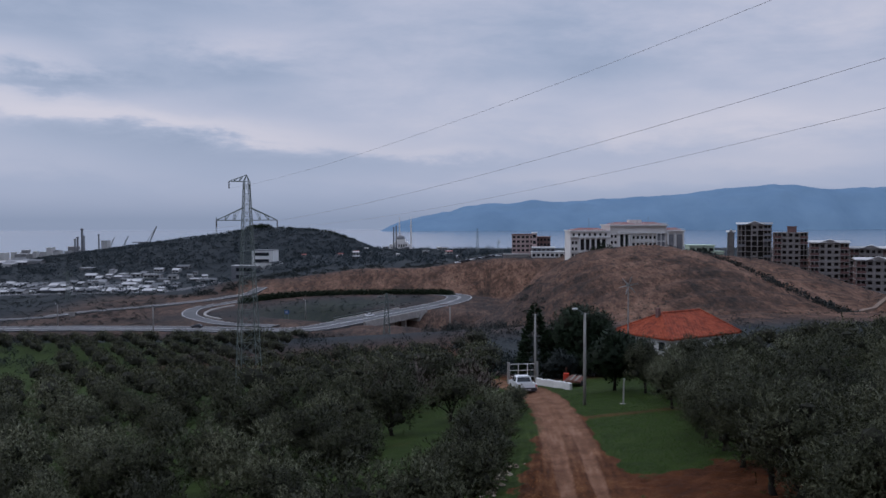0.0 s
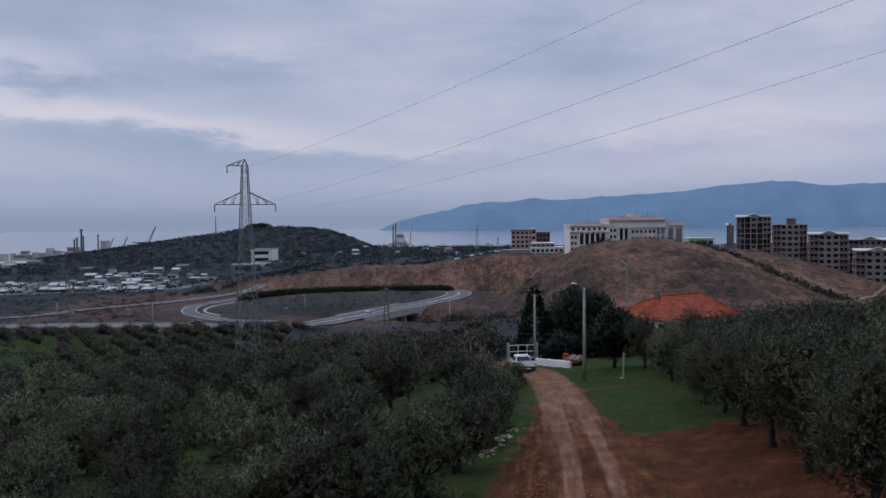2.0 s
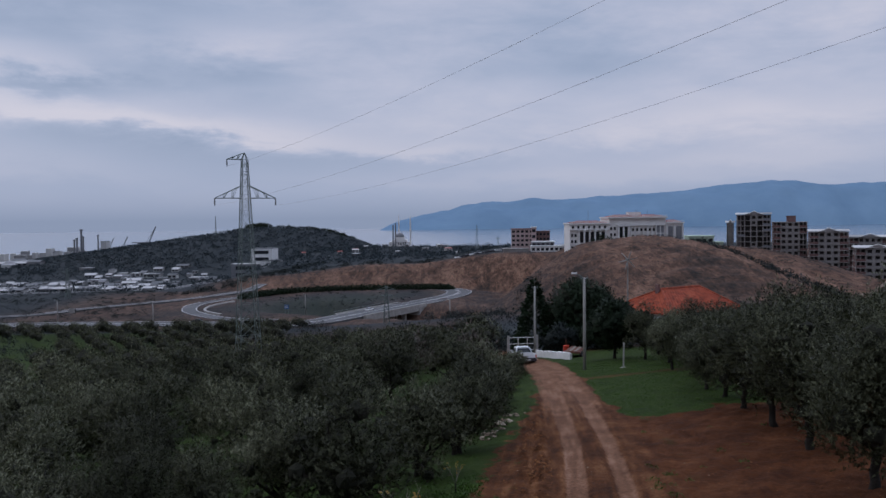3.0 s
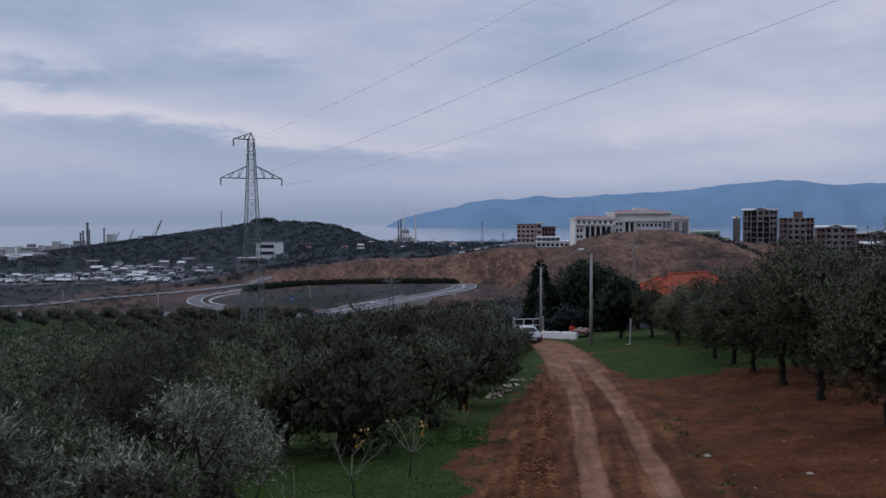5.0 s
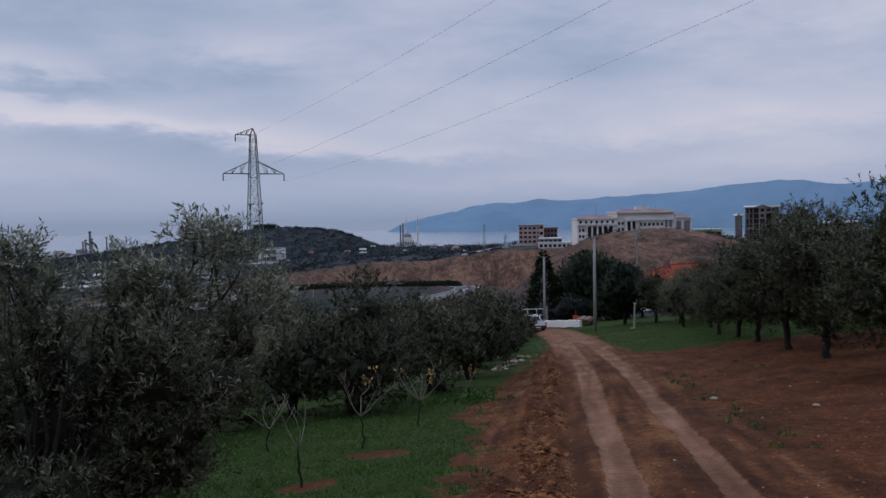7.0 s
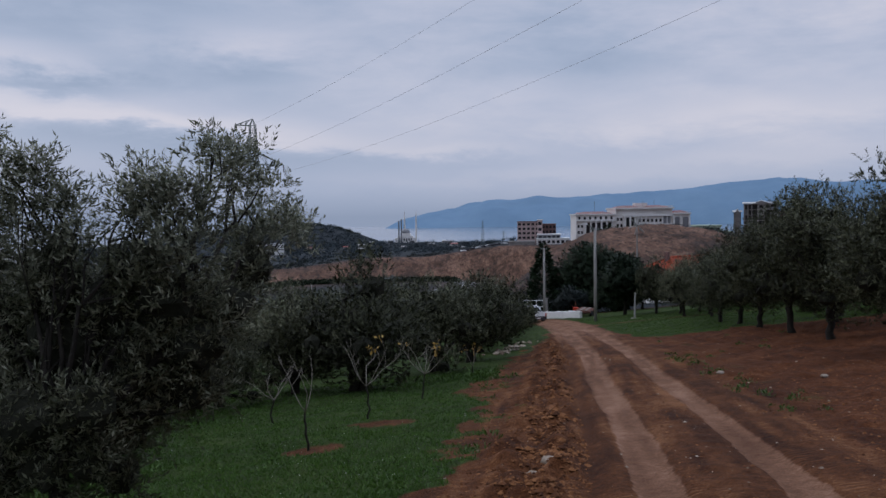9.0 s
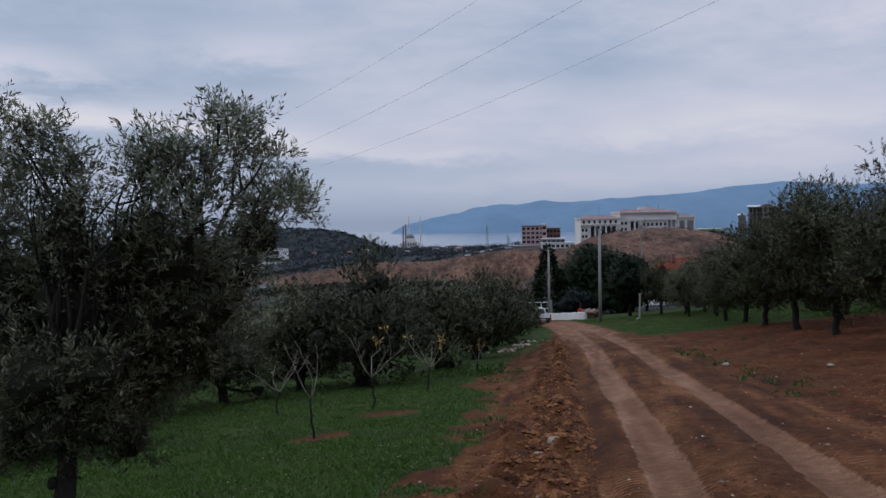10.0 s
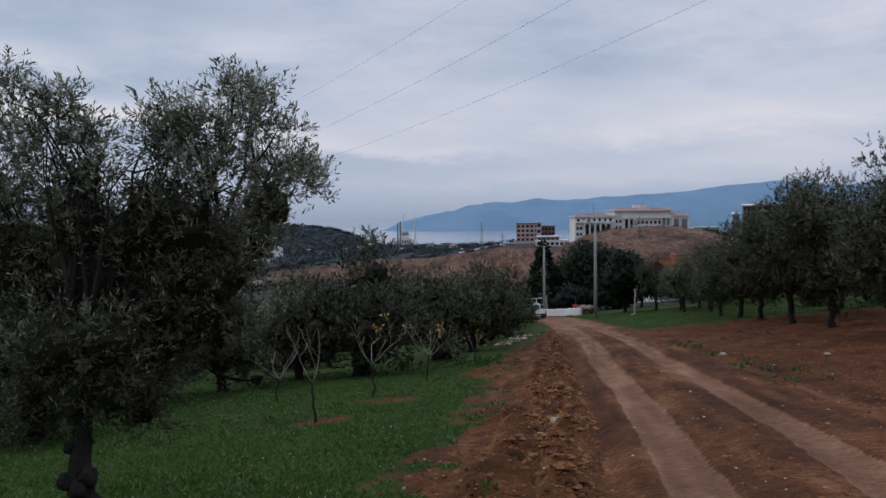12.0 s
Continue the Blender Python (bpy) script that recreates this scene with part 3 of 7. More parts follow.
tilled = (1 - cover) * sstep(1.3, 2.2, s_lane) * sstep(48, 40, GY)
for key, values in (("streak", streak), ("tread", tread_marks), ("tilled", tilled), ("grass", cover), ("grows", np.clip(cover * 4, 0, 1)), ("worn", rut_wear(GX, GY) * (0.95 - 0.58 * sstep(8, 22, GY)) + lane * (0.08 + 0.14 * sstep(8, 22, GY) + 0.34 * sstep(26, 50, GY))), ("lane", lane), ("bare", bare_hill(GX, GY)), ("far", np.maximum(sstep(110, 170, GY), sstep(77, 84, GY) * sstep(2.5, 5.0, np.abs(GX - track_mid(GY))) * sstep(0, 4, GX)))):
    gm.attributes.new(key, "FLOAT", "POINT").data.foreach_set("value", values.astype(np.float32).ravel())
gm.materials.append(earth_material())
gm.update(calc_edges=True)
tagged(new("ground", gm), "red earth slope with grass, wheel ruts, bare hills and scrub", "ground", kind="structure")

# ---------------------------------------------------------------- sea and far shore
SEA = -58.0


def water_material():
    m = surface("sea_water", [(0.10, 0.14, 0.19), (0.15, 0.20, 0.26)], 0.004, 0.05, 0.16, 0.05, 0.5, spec=0.5)
    return m


sea = Shape()
sea.box(-5200, 5200, 1300, 4980, SEA - 3, SEA)
tagged(part("water", sea, water_material()), "calm pale grey-blue sea water of the bay", "sea", kind="structure")


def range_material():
    """Distant wooded mountains: many kilometres of blue haze are put into colour and glow."""
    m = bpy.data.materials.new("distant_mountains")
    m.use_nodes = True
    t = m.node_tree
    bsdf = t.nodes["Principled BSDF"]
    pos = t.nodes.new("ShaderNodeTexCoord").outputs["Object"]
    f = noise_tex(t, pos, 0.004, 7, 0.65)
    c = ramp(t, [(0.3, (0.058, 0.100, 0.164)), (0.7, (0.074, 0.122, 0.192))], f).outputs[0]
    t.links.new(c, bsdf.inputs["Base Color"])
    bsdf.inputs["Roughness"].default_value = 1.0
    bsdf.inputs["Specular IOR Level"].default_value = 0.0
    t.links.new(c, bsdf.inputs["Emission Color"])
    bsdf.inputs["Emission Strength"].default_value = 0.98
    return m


def mountains():
    xs = np.linspace(-420, 4200, 340)
    crest = np.interp(xs, [-325, -291, -198, 3, 205, 453, 670, 918, 1228, 1430, 1600, 1786, 2034, 2406, 3000, 4200], [0, 24.5, 55.5, 92.7, 133, 148.5, 154.7, 173, 186, 201, 217, 236, 220, 224, 235, 210])
    crest = crest + (hash_noise(xs, 0 * xs, 130, 21) - 0.5) * 7 * sstep(-150, 150, xs) + (hash_noise(xs, 0 * xs, 36, 22) - 0.5) * 4 * sstep(-380, -200, xs)
    crest = np.maximum(crest, 0)
    sh = Shape()
    depth = np.linspace(0, 1, 22)
    n = 0
    verts, faces = [], []
    for d in depth:
        prof = math.sin(min(d, 0.72) / 0.72 * math.pi / 2) ** 0.8
        y = 4270 + 560 * d + 40 * np.sin(xs / 160) + 25 * np.sin(xs / 47)
        rough = (hash_noise(xs, 0 * xs + d * 900, 120, 23) - 0.5) * 34 * math.sin(d * math.pi)
        z = SEA - 2 + np.maximum(0, crest * prof + rough * np.minimum(1, crest / 80)) * 1.0
        verts += list(zip(xs, y, z))
    w = len(xs)
    for r in range(len(depth) - 1):
        for c in range(w - 1):
            a = r * w + c
            faces.append((a, a + 1, a + 1 + w, a + w))
    sh.add(verts, faces)
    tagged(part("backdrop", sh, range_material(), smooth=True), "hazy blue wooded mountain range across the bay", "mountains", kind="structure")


mountains()

# ---------------------------------------------------------------- roads
def spline(points, steps=10):
    """A smooth line through the points (Catmull-Rom)."""
    p = [Vector((*q, 0)) if len(q) == 2 else Vector(q) for q in points]
    p = [2 * p[0] - p[1]] + p + [2 * p[-1] - p[-2]]
    out = []
    for a, b, c, d in zip(p, p[1:], p[2:], p[3:]):
        for k in range(steps):
            t = k / steps
            out.append(0.5 * (2 * b + (c - a) * t + (2 * a - 5 * b + 4 * c - d) * t * t + (3 * b - a - 3 * c + d) * t ** 3))
    return out + [p[-2]]


def strip(shape, line, offset, width, height, thick=0.5):
    """A ribbon with thickness along a line, offset sideways."""
    rows = []
    for k, q in enumerate(line):
        d = (line[min(k + 1, len(line) - 1)] - line[max(k - 1, 0)]).normalized()
        s = Vector((d.y, -d.x, 0))
        rows.append([(*(q + s * (offset + e * width / 2)).xy, q.z + height - low) for e, low in ((-1, thick), (-1, 0), (1, 0), (1, thick))])
    verts = [v for r in rows for v in r]
    faces = []
    for k in range(len(rows) - 1):
        for j in range(3):
            a = 4 * k + j
            faces.append((a, a + 1, a + 5, a + 4))
    shape.add(verts, faces)


def road(points, width, label, lines=(), steps=10, rise=0.25):
    line = spline(points, steps)
    for q in line:
        q.z += max(float(land(q.x, q.y)), float(land(q.x + 3, q.y)), float(land(q.x - 3, q.y))) + rise
    body = Shape()
    strip(body, line, 0, width, 0, 1.2)
    ob = tagged(part("road", body, ASPHALT), label, "road", kind="structure")
    for off in lines:
        s = Shape()
        strip(s, line, off, 0.28, 0.03, 0.02)
        part("road_marking", s, PAINT_WHITE, ob, "white painted road line")
    return ob


main_line = [(-460, 312), (-250, 314), (-156, 317), (-124, 317), (-91, 314), (-62, 309), (-48, 316), (-38.6, 332), (-12.5, 382), (0, 407), (7, 428), (8, 446), (1, 460), (-12, 468.5)]
road(main_line, 13, "grey asphalt dual carriageway with white edge lines", (-6.2, -0.4, 0.4, 6.2))
road([(-64, 323), (-85, 331), (-103, 352), (-111, 371), (-113, 392), (-106, 414), (-97, 434), (-82, 453), (-58, 466), (-30, 470), (-12, 470)], 6.5, "curving single-lane asphalt loop ramp", (-3.0, 3.0), rise=0.12)
road([(-460, 336), (-260, 338), (-180, 346), (-158, 376), (-127, 416), (-110, 455), (-104, 490)], 6, "asphalt side road curving along the bank", (-2.7, 2.7))
road([(-520, 430), (-330, 440), (-240, 470), (-185, 520), (-150, 570)], 9, "grey valley highway beside the sheds", (-4.2, 4.2))

kerb = Shape()
strip(kerb, [Vector((q.x, q.y, float(land(q.x, q.y)) + 0.1)) for q in spline([(-90, 344), (-101, 360), (-104, 380), (-99, 402)])], 0, 1.0, 0.4, 0.6)
tagged(part("kerb", kerb, CONCRETE), "pale concrete kerb inside the loop", "kerb", kind="structure")


def bridge():
    """A concrete girder bridge under the dual carriageway."""
    o = thing("bridge", pose(-25.5, 357, -33.6, 0, 0, 62.5), "pale concrete girder road bridge over a ravine", "bridge")
    part("girder", Shape().box(-25, 25, -7.4, -6.6, -1.7, 1.15).box(-25, 25, -6.6, 6.4, -0.9, -0.5), CONCRETE, o)
    part("girder", Shape().box(-25, 25, 6.6, 7.4, -0.9, 1.15), CONCRETE, o)
    for x in (-10, 0, 10):
        for y in (-4.6, 0, 4.6):
            part("pier", Shape().box(x - 0.7, x + 0.7, y - 0.9, y + 0.9, -9, -0.9), CONCRETE, o)
    for s in (-1, 1):
        x = 19 * s
        w = Shape()
        w.add([(x, -7.8, 0.2), (x + 6 * s, -7.8, 0.4), (x + 3 * s, -7.8, -7), (x - 2 * s, -7.8, -7), (x, 7.2, 0.2), (x + 6 * s, 7.2, 0.4), (x + 3 * s, 7.2, -7), (x - 2 * s, 7.2, -7)],
              [(0, 1, 2, 3), (7, 6, 5, 4), (0, 4, 5, 1), (2, 6, 7, 3), (0, 3, 7, 4), (1, 5, 6, 2)])
        part("abutment", w, CONCRETE, o)
    for y in (-7.0, 7.0):
        rail = Shape()
        rail.bar((-26, y, 2.0), (26, y, 2.0), 0.07)
        for k in range(18):
            rail.bar((-25.5 + 3 * k, y, 1.1), (-25.5 + 3 * k, y, 2.0), 0.05)
        part("guard_rail", rail, STEEL, o)


bridge()

# ---------------------------------------------------------------- trees
def leaves(rng, lobes, sprays, per, size, length, rise=0.7, inner=0.45, low=-0.55, width=0.24, slim=False, tilt=0.25):
    """Sprays of pointed leaves over a crown of overlapping lobes; returns the corners of loose quads."""
    lobes = np.array(lobes, float)
    weight = lobes[:, 3] ** 2
    pick = rng.choice(len(lobes), sprays, p=weight / weight.sum())
    d = rng.normal(size=(sprays, 3))
    d /= np.linalg.norm(d, axis=1)[:, None]
    d[:, 2] = np.where(d[:, 2] < low, -d[:, 2] * 0.6, d[:, 2])
    d /= np.linalg.norm(d, axis=1)[:, None]
    r = lobes[pick, 3] * (inner + (1 - inner) * rng.random(sprays) ** 0.55)
    r *= 1 + 0.16 * np.sin(d[:, 0] * 5 + pick) * np.sin(d[:, 1] * 6 + 2 * pick) + 0.10 * rng.normal(size=sprays)
    start = lobes[pick, :3] + d * r[:, None] * np.array([1, 1, 0.9])
    axis = d * 0.75 + rng.normal(size=(sprays, 3)) * 0.38
    axis[:, 2] += rise
    axis /= np.linalg.norm(axis, axis=1)[:, None]
    span = length * (0.6 + 0.8 * rng.random(sprays))
    n = sprays * per
    along = np.tile(np.linspace(0.05, 1.0, per), sprays)
    ax = np.repeat(axis, per, 0)
    droop = np.repeat(rng.random(sprays) * 0.25, per) * along ** 2
    base = np.repeat(start, per, 0) + ax * (along * np.repeat(span, per))[:, None]
    base[:, 2] -= droop * np.repeat(span, per)
    out = rng.normal(size=(n, 3))
    out -= ax * np.sum(out * ax, 1)[:, None]
    out /= np.linalg.norm(out, axis=1)[:, None] + 1e-9
    way = ax * (0.40 + 0.5 * along[:, None]) + out * 0.85
    way /= np.linalg.norm(way, axis=1)[:, None]
    face = np.repeat(d, per, 0) + rng.normal(size=(n, 3)) * 0.30 + np.array([0, 0, 0.5])
    flat = np.cross(way, face)
    flat /= np.linalg.norm(flat, axis=1)[:, None] + 1e-9
    ln = size * (0.65 + 0.7 * rng.random(n))
    tip = base + way * ln[:, None]
    mid = base + way * (ln * 0.5)[:, None]
    half = flat * (ln * width / 2)[:, None]
    heart = np.average(lobes[:, :3], axis=0, weights=weight) - np.array([0, 0, 0.25 * np.ptp(lobes[:, 2])])
    outward = start - heart
    outward /= np.linalg.norm(outward, axis=1)[:, None] + 1e-9
    soft = np.repeat(0.55 * d + 0.55 * outward, per, 0) + rng.normal(size=(n, 3)) * 0.15 + np.array([0, 0, tilt])
    soft /= np.linalg.norm(soft, axis=1)[:, None]
    if slim:
        return np.stack([base - half, base + half, tip], 1), soft
    return np.stack([base, mid + half, tip, mid - half], 1), soft


def limb(shape, rng, a, b, r0, r1, bend=0.18, sides=6, steps=5):
    a, b = Vector(a), Vector(b)
    span = (b - a).length
    pts, rad = [], []
    off = Vector([rng.normal() for _ in range(3)]) * span * bend
    for k in range(steps + 1):
        t = k / steps
        pts.append(a.lerp(b, t) + off * math.sin(math.pi * t) + Vector([rng.normal() for _ in range(3)]) * span * 0.02)
        rad.append(r0 + (r1 - r0) * t)
    shape.tube(pts, rad, sides)
    return pts


def ball(fine):
    """Corners and faces of a round form of twenty or eighty triangles."""
    bm = bmesh.new()
    bmesh.ops.create_icosphere(bm, subdivisions=fine, radius=1.0)
    v = np.array([q.co[:] for q in bm.verts])
    f = [tuple(q.index for q in p.verts) for p in bm.faces]
    bm.free()
    return v, f


BALLS = {1: ball(1), 2: ball(2)}


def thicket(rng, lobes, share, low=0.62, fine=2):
    """Added dark lumps that block light inside a crown: lumpy forms, one for each lobe."""
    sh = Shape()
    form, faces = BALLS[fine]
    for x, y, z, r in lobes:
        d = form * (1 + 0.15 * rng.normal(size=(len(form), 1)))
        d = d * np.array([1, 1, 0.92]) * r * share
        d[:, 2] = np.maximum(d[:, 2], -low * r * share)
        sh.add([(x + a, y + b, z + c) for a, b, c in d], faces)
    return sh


def olive(seed, height, spread, fork, lobes_n, sprays, per, size, length, stems=1, sides=7, width=0.24, low=-0.75, lift=0.16, girth=0.036, tall=0.44, leaf=None):
    """An olive tree: gnarled trunk, forking limbs, a broken crown of grey-green leaves."""
    rng = np.random.default_rng(seed)
    wood = Shape()
    lobes = []
    for k in range(lobes_n):
        a = 2 * math.pi * (k + rng.random() * 0.7) / lobes_n
        ring = spread * (0.28 + 0.42 * rng.random())
        r = spread * (0.40 + 0.18 * rng.random())
        z = fork + (height - fork) * (lift + tall * rng.random())
        lobes.append((ring * math.cos(a), ring * math.sin(a), z, r))
    lobes.append((0.1 * spread * rng.normal(), 0.1 * spread * rng.normal(), height - spread * 0.52, spread * 0.52))
    lobes.append((0.15 * spread, -0.1 * spread, fork + (height - fork) * 0.42, spread * 0.55))
    thick = girth * height
    for s in range(stems):
        foot = (0.28 * s * math.cos(seed), 0.28 * s * math.sin(seed), -0.15)
        top = (foot[0] * 1.6 + 0.12 * rng.normal(), foot[1] * 1.6 + 0.12 * rng.normal(), fork)
        tr = [(foot[0], foot[1], -0.3)]
        pts = [Vector(foot).lerp(Vector(top), t) + Vector((rng.normal() * 0.03, rng.normal() * 0.03, 0)) for t in (0, 0.12, 0.3, 0.5, 0.7, 0.85, 1)]
        wood.tube(pts, [thick * q for q in (1.55, 1.15, 0.95, 0.88, 0.9, 0.95, 0.8)], sides + 2)
        for x, y, z, r in lobes[s::stems]:
            p = limb(wood, rng, top, (x, y, z), thick * 0.55, thick * 0.2, 0.12, sides)
            for _ in range(3):
                q = p[3 + int(rng.random() * 2)]
                e = Vector((x, y, z)) + Vector([max(-1.2, min(1.2, rng.normal())) for _ in range(3)]) * r * 0.42
                limb(wood, rng, q, e, thick * 0.2, thick * 0.06, 0.15, max(4, sides - 2), 3)
    puffs = [(x, y, z, 0.80 * r) for x, y, z, r in lobes]
    for x, y, z, r in lobes:
        for _ in range(8):
            d = Vector((rng.normal(), rng.normal(), rng.normal() + 0.45)).normalized()
            if d.z < low:
                d.z = -d.z
            q = r * (0.26 + 0.24 * rng.random())
            puffs.append((x + d.x * r * 0.86, y + d.y * r * 0.86, z + d.z * r * 0.82, q))
    quads, soft = leaves(rng, puffs, sprays, per, size, length, 0.75, 0.62, low, width, leaf is None)
    shade_cores = thicket(rng, [(x, y, z, r / 0.80) for x, y, z, r in puffs[:len(lobes)]], 0.31, 0.95, 1)
    return wood.mesh("trunk", BARK, True), quads_mesh("crown", quads, len(quads), leaf or GREEN_OLIVE, soft), shade_cores.mesh("inner_crown", CROWN_SHADE, False)


def plant(meshes, name, m, label, category, group=""):
    o = thing(name, m, label, category, group)
    part("trunk", meshes[0], None, o)
    part("crown", meshes[1], None, o)
    part("inner_crown", meshes[2], None, o)
    return o


far_olives = [olive(40 + k, 2.5 + 0.3 * k, 1.40 + 0.12 * k, 0.5, 6, 1050, 6, 0.13, 0.22, 1, 5, 0.42, lift=0.10, tall=0.5) for k in range(5)]
mid_olives = [olive(60 + k, 2.8 + 0.22 * k, 1.50 + 0.1 * k, 0.6, 10, 1900, 9, 0.105, 0.25, 1 + k % 2, 6, 0.36, -0.95, lift=-0.10, tall=0.68) for k in range(4)]
row_olives = [olive(70 + k, 4.55 + 0.2 * k, 1.85 + 0.06 * k, 1.05, 12, 4000, 9, 0.092, 0.24, 1, 6, 0.34, -0.9, 0.07, 0.026, 0.58) for k in range(3)]
near_olives = [olive(80 + k, 3.6, 1.85, 0.6, 11, 3600, 12, 0.072, 0.30, 1, 8, 0.27, -0.95, -0.08, tall=0.62, leaf=GREEN_OLIVE) for k in range(2)]
FAR_LINE = 80.0


def place_olive(x, y, scale=1.0, turn=None, pick=None, lean=0.0):
    if y > FAR_LINE:
        far_grove.append((x, y, scale))
        return None
    d = math.hypot(x, y)
    kind = near_olives if d < 21 and x < 0 else row_olives if d < 70 and 6 < x < 19 else mid_olives if d < 50 else far_olives
    k = pick if pick is not None else tree_rng.randrange(len(kind))
    z = float(land(x, y))
    m = pose(x, y, z - 0.03, lean, 0, tree_rng.uniform(0, 360) if turn is None else turn) @ Matrix.Scale(scale, 4)
    o = plant(kind[k % len(kind)], "olive_tree", m, "grey-green olive tree with gnarled dark trunk on the slope", "olive tree", "olive trees of the grove")
    return o


tree_rng = random.Random(5)
taken = []
far_grove = []


def free(x, y, gap):
    if any((x - a) ** 2 + (y - b) ** 2 < gap * gap for a, b in taken):
        return False
    taken.append((x, y))
    return True


# trees that stand out singly
for x, y, s in [(-7.3, 13.9, 1.0), (-7.5, 19.4, 0.95), (-6.2, 21.8, 0.8), (-10.5, 17.2, 1.0), (-10.0, 21.5, 1.0), (-2.7, 23.2, 1.12), (-4.7, 24.4, 0.95), (-0.9, 27.6, 1.0), (0.6, 31.5, 1.02), (1.0, 36.5, 1.0), (1.7, 41.5, 0.98), (2.2, 46.5, 1.0), (3.1, 52.0, 1.0), (3.9, 56.5, 0.8), (5.0, 59.5, 0.62), (5.45, 63.0, 0.6),
                (10.5, 20.6, 1.02), (11.4, 26.3, 1.06), (12.1, 31.0, 1.06), (12.8, 36.0, 0.98), (13.3, 40.0, 0.90), (13.6, 43.8, 0.84), (14.6, 47.0, 0.82), (15.4, 51.0, 0.86), (16.8, 56.0, 0.9), (17.8, 61.5, 0.9), (15.0, 55.4, 0.80), (16.0, 60.0, 0.84), (15.5, 64.8, 0.95),
                (15.2, 34.3, 1.08), (16.4, 24.6, 1.1), (16.6, 29.5, 1.1), (17.7, 39.2, 1.05), (19.2, 45.5, 0.95), (20.8, 41.6, 1.0)]:
    taken.append((x, y))
    place_olive(x, y, s)
# left grove
for j in range(36):
    for i in range(-26, 4):
        x = i * 5.1 + 2.55 * (j % 2) + tree_rng.uniform(-1.0, 1.0)
        y = 20 + j * 4.9 + tree_rng.uniform(-1.0, 1.0)
        right = np.interp(y, [20, 25, 35, 45, 60, 70, 85, 95, 150], [-6, -4, 0.5, 2.0, 4.0, 3.2, 4.5, 7.0, 6.0])
        if x < right and x > -0.60 * y - 3 and y < (128 if x > -28 else 178) and (x + 20.8) ** 2 + (y - 90) ** 2 > 9 and not (-60 < x + 0.25 * y - 20 < -48 and 90 < y < 150) and free(x, y, 3.8):
            place_olive(x, y, tree_rng.uniform(0.88, 1.25) * (1 if y < 100 else 0.8))
# right grove
for j in range(18):
    for i in range(14):
        x, y = 15 + i * 4.6 + 2.3 * (j % 2) + tree_rng.uniform(-0.8, 0.8), 22 + j * 4.3 + tree_rng.uniform(-0.8, 0.8)
        left = np.interp(y, [20, 35, 45, 60, 70, 80, 95], [14, 16, 18, 19, 21, 22, 34])
        if x > left and x < 0.60 * y + 3 and not (19 < x < 34 and y > 83) and free(x, y, 3.4):
            place_olive(x, y, tree_rng.uniform(0.8, 1.05))


def clumps(name, spots, material, label, category, per=40, seed=1, flat=0.8, size=0.4, width=0.5):
    """Many small leafy mounds that nobody could count, as one object. spots: x, y, z of the foot, radius."""
    rng = np.random.default_rng(seed)
    spots = np.array(spots, float)
    n = len(spots) * per
    c = np.repeat(spots[:, :3], per, 0)
    r = np.repeat(spots[:, 3], per)
    d = rng.normal(size=(n, 3))
    d /= np.linalg.norm(d, axis=1)[:, None]
    d[:, 2] = np.abs(d[:, 2]) * 0.9 + 0.1 * d[:, 2]
    bump = 1 + 0.25 * np.sin(5 * d[:, 0] + c[:, 0]) * np.sin(5 * d[:, 1] + c[:, 1])
    base = c + d * (r * (0.5 + 0.5 * rng.random(n) ** 0.5) * bump)[:, None] * np.array([1, 1, flat * 1.35])
    way = d * 0.8 + rng.normal(size=(n, 3)) * 0.4 + np.array([0, 0, 0.5])
    way /= np.linalg.norm(way, axis=1)[:, None]
    side = np.cross(way, d + 0.6 * rng.normal(size=(n, 3)))
    side /= np.linalg.norm(side, axis=1)[:, None] + 1e-9
    ln = (r * size * (0.6 + 0.8 * rng.random(n)))[:, None]
    q = np.stack([base, base + way * ln * 0.5 + side * ln * width * 0.5, base + way * ln, base + way * ln * 0.5 - side * ln * width * 0.5], 1)
    soft = d * 0.8 + rng.normal(size=(n, 3)) * 0.25 + np.array([0, 0, 0.25])
    soft /= np.linalg.norm(soft, axis=1)[:, None]
    ob = part(name, quads_mesh(name, q, n, material, soft), None)
    return tagged(ob, label, category, kind="stuff")


grove_rng = np.random.default_rng(44)
grove_spots = [(x + 0.9 * s * math.cos(k * 2.4), y + 0.9 * s * math.sin(k * 2.4), float(land(x, y)) + (1.3 + 0.35 * (k % 3)) * s, (1.15 + 0.25 * grove_rng.random()) * s) for x, y, s in far_grove for k in range(4)]
grove = clumps("far_grove", grove_spots, GREEN_OLIVE, "distant grey-green olive trees at the foot of the slope", "olive grove", 105, 3, 0.8, 0.18, 0.45)
part("inner_crown", thicket(grove_rng, [(x, y, z, r * 0.95) for x, y, z, r in grove_spots], 0.72, 0.9, 1), CROWN_SHADE, grove)


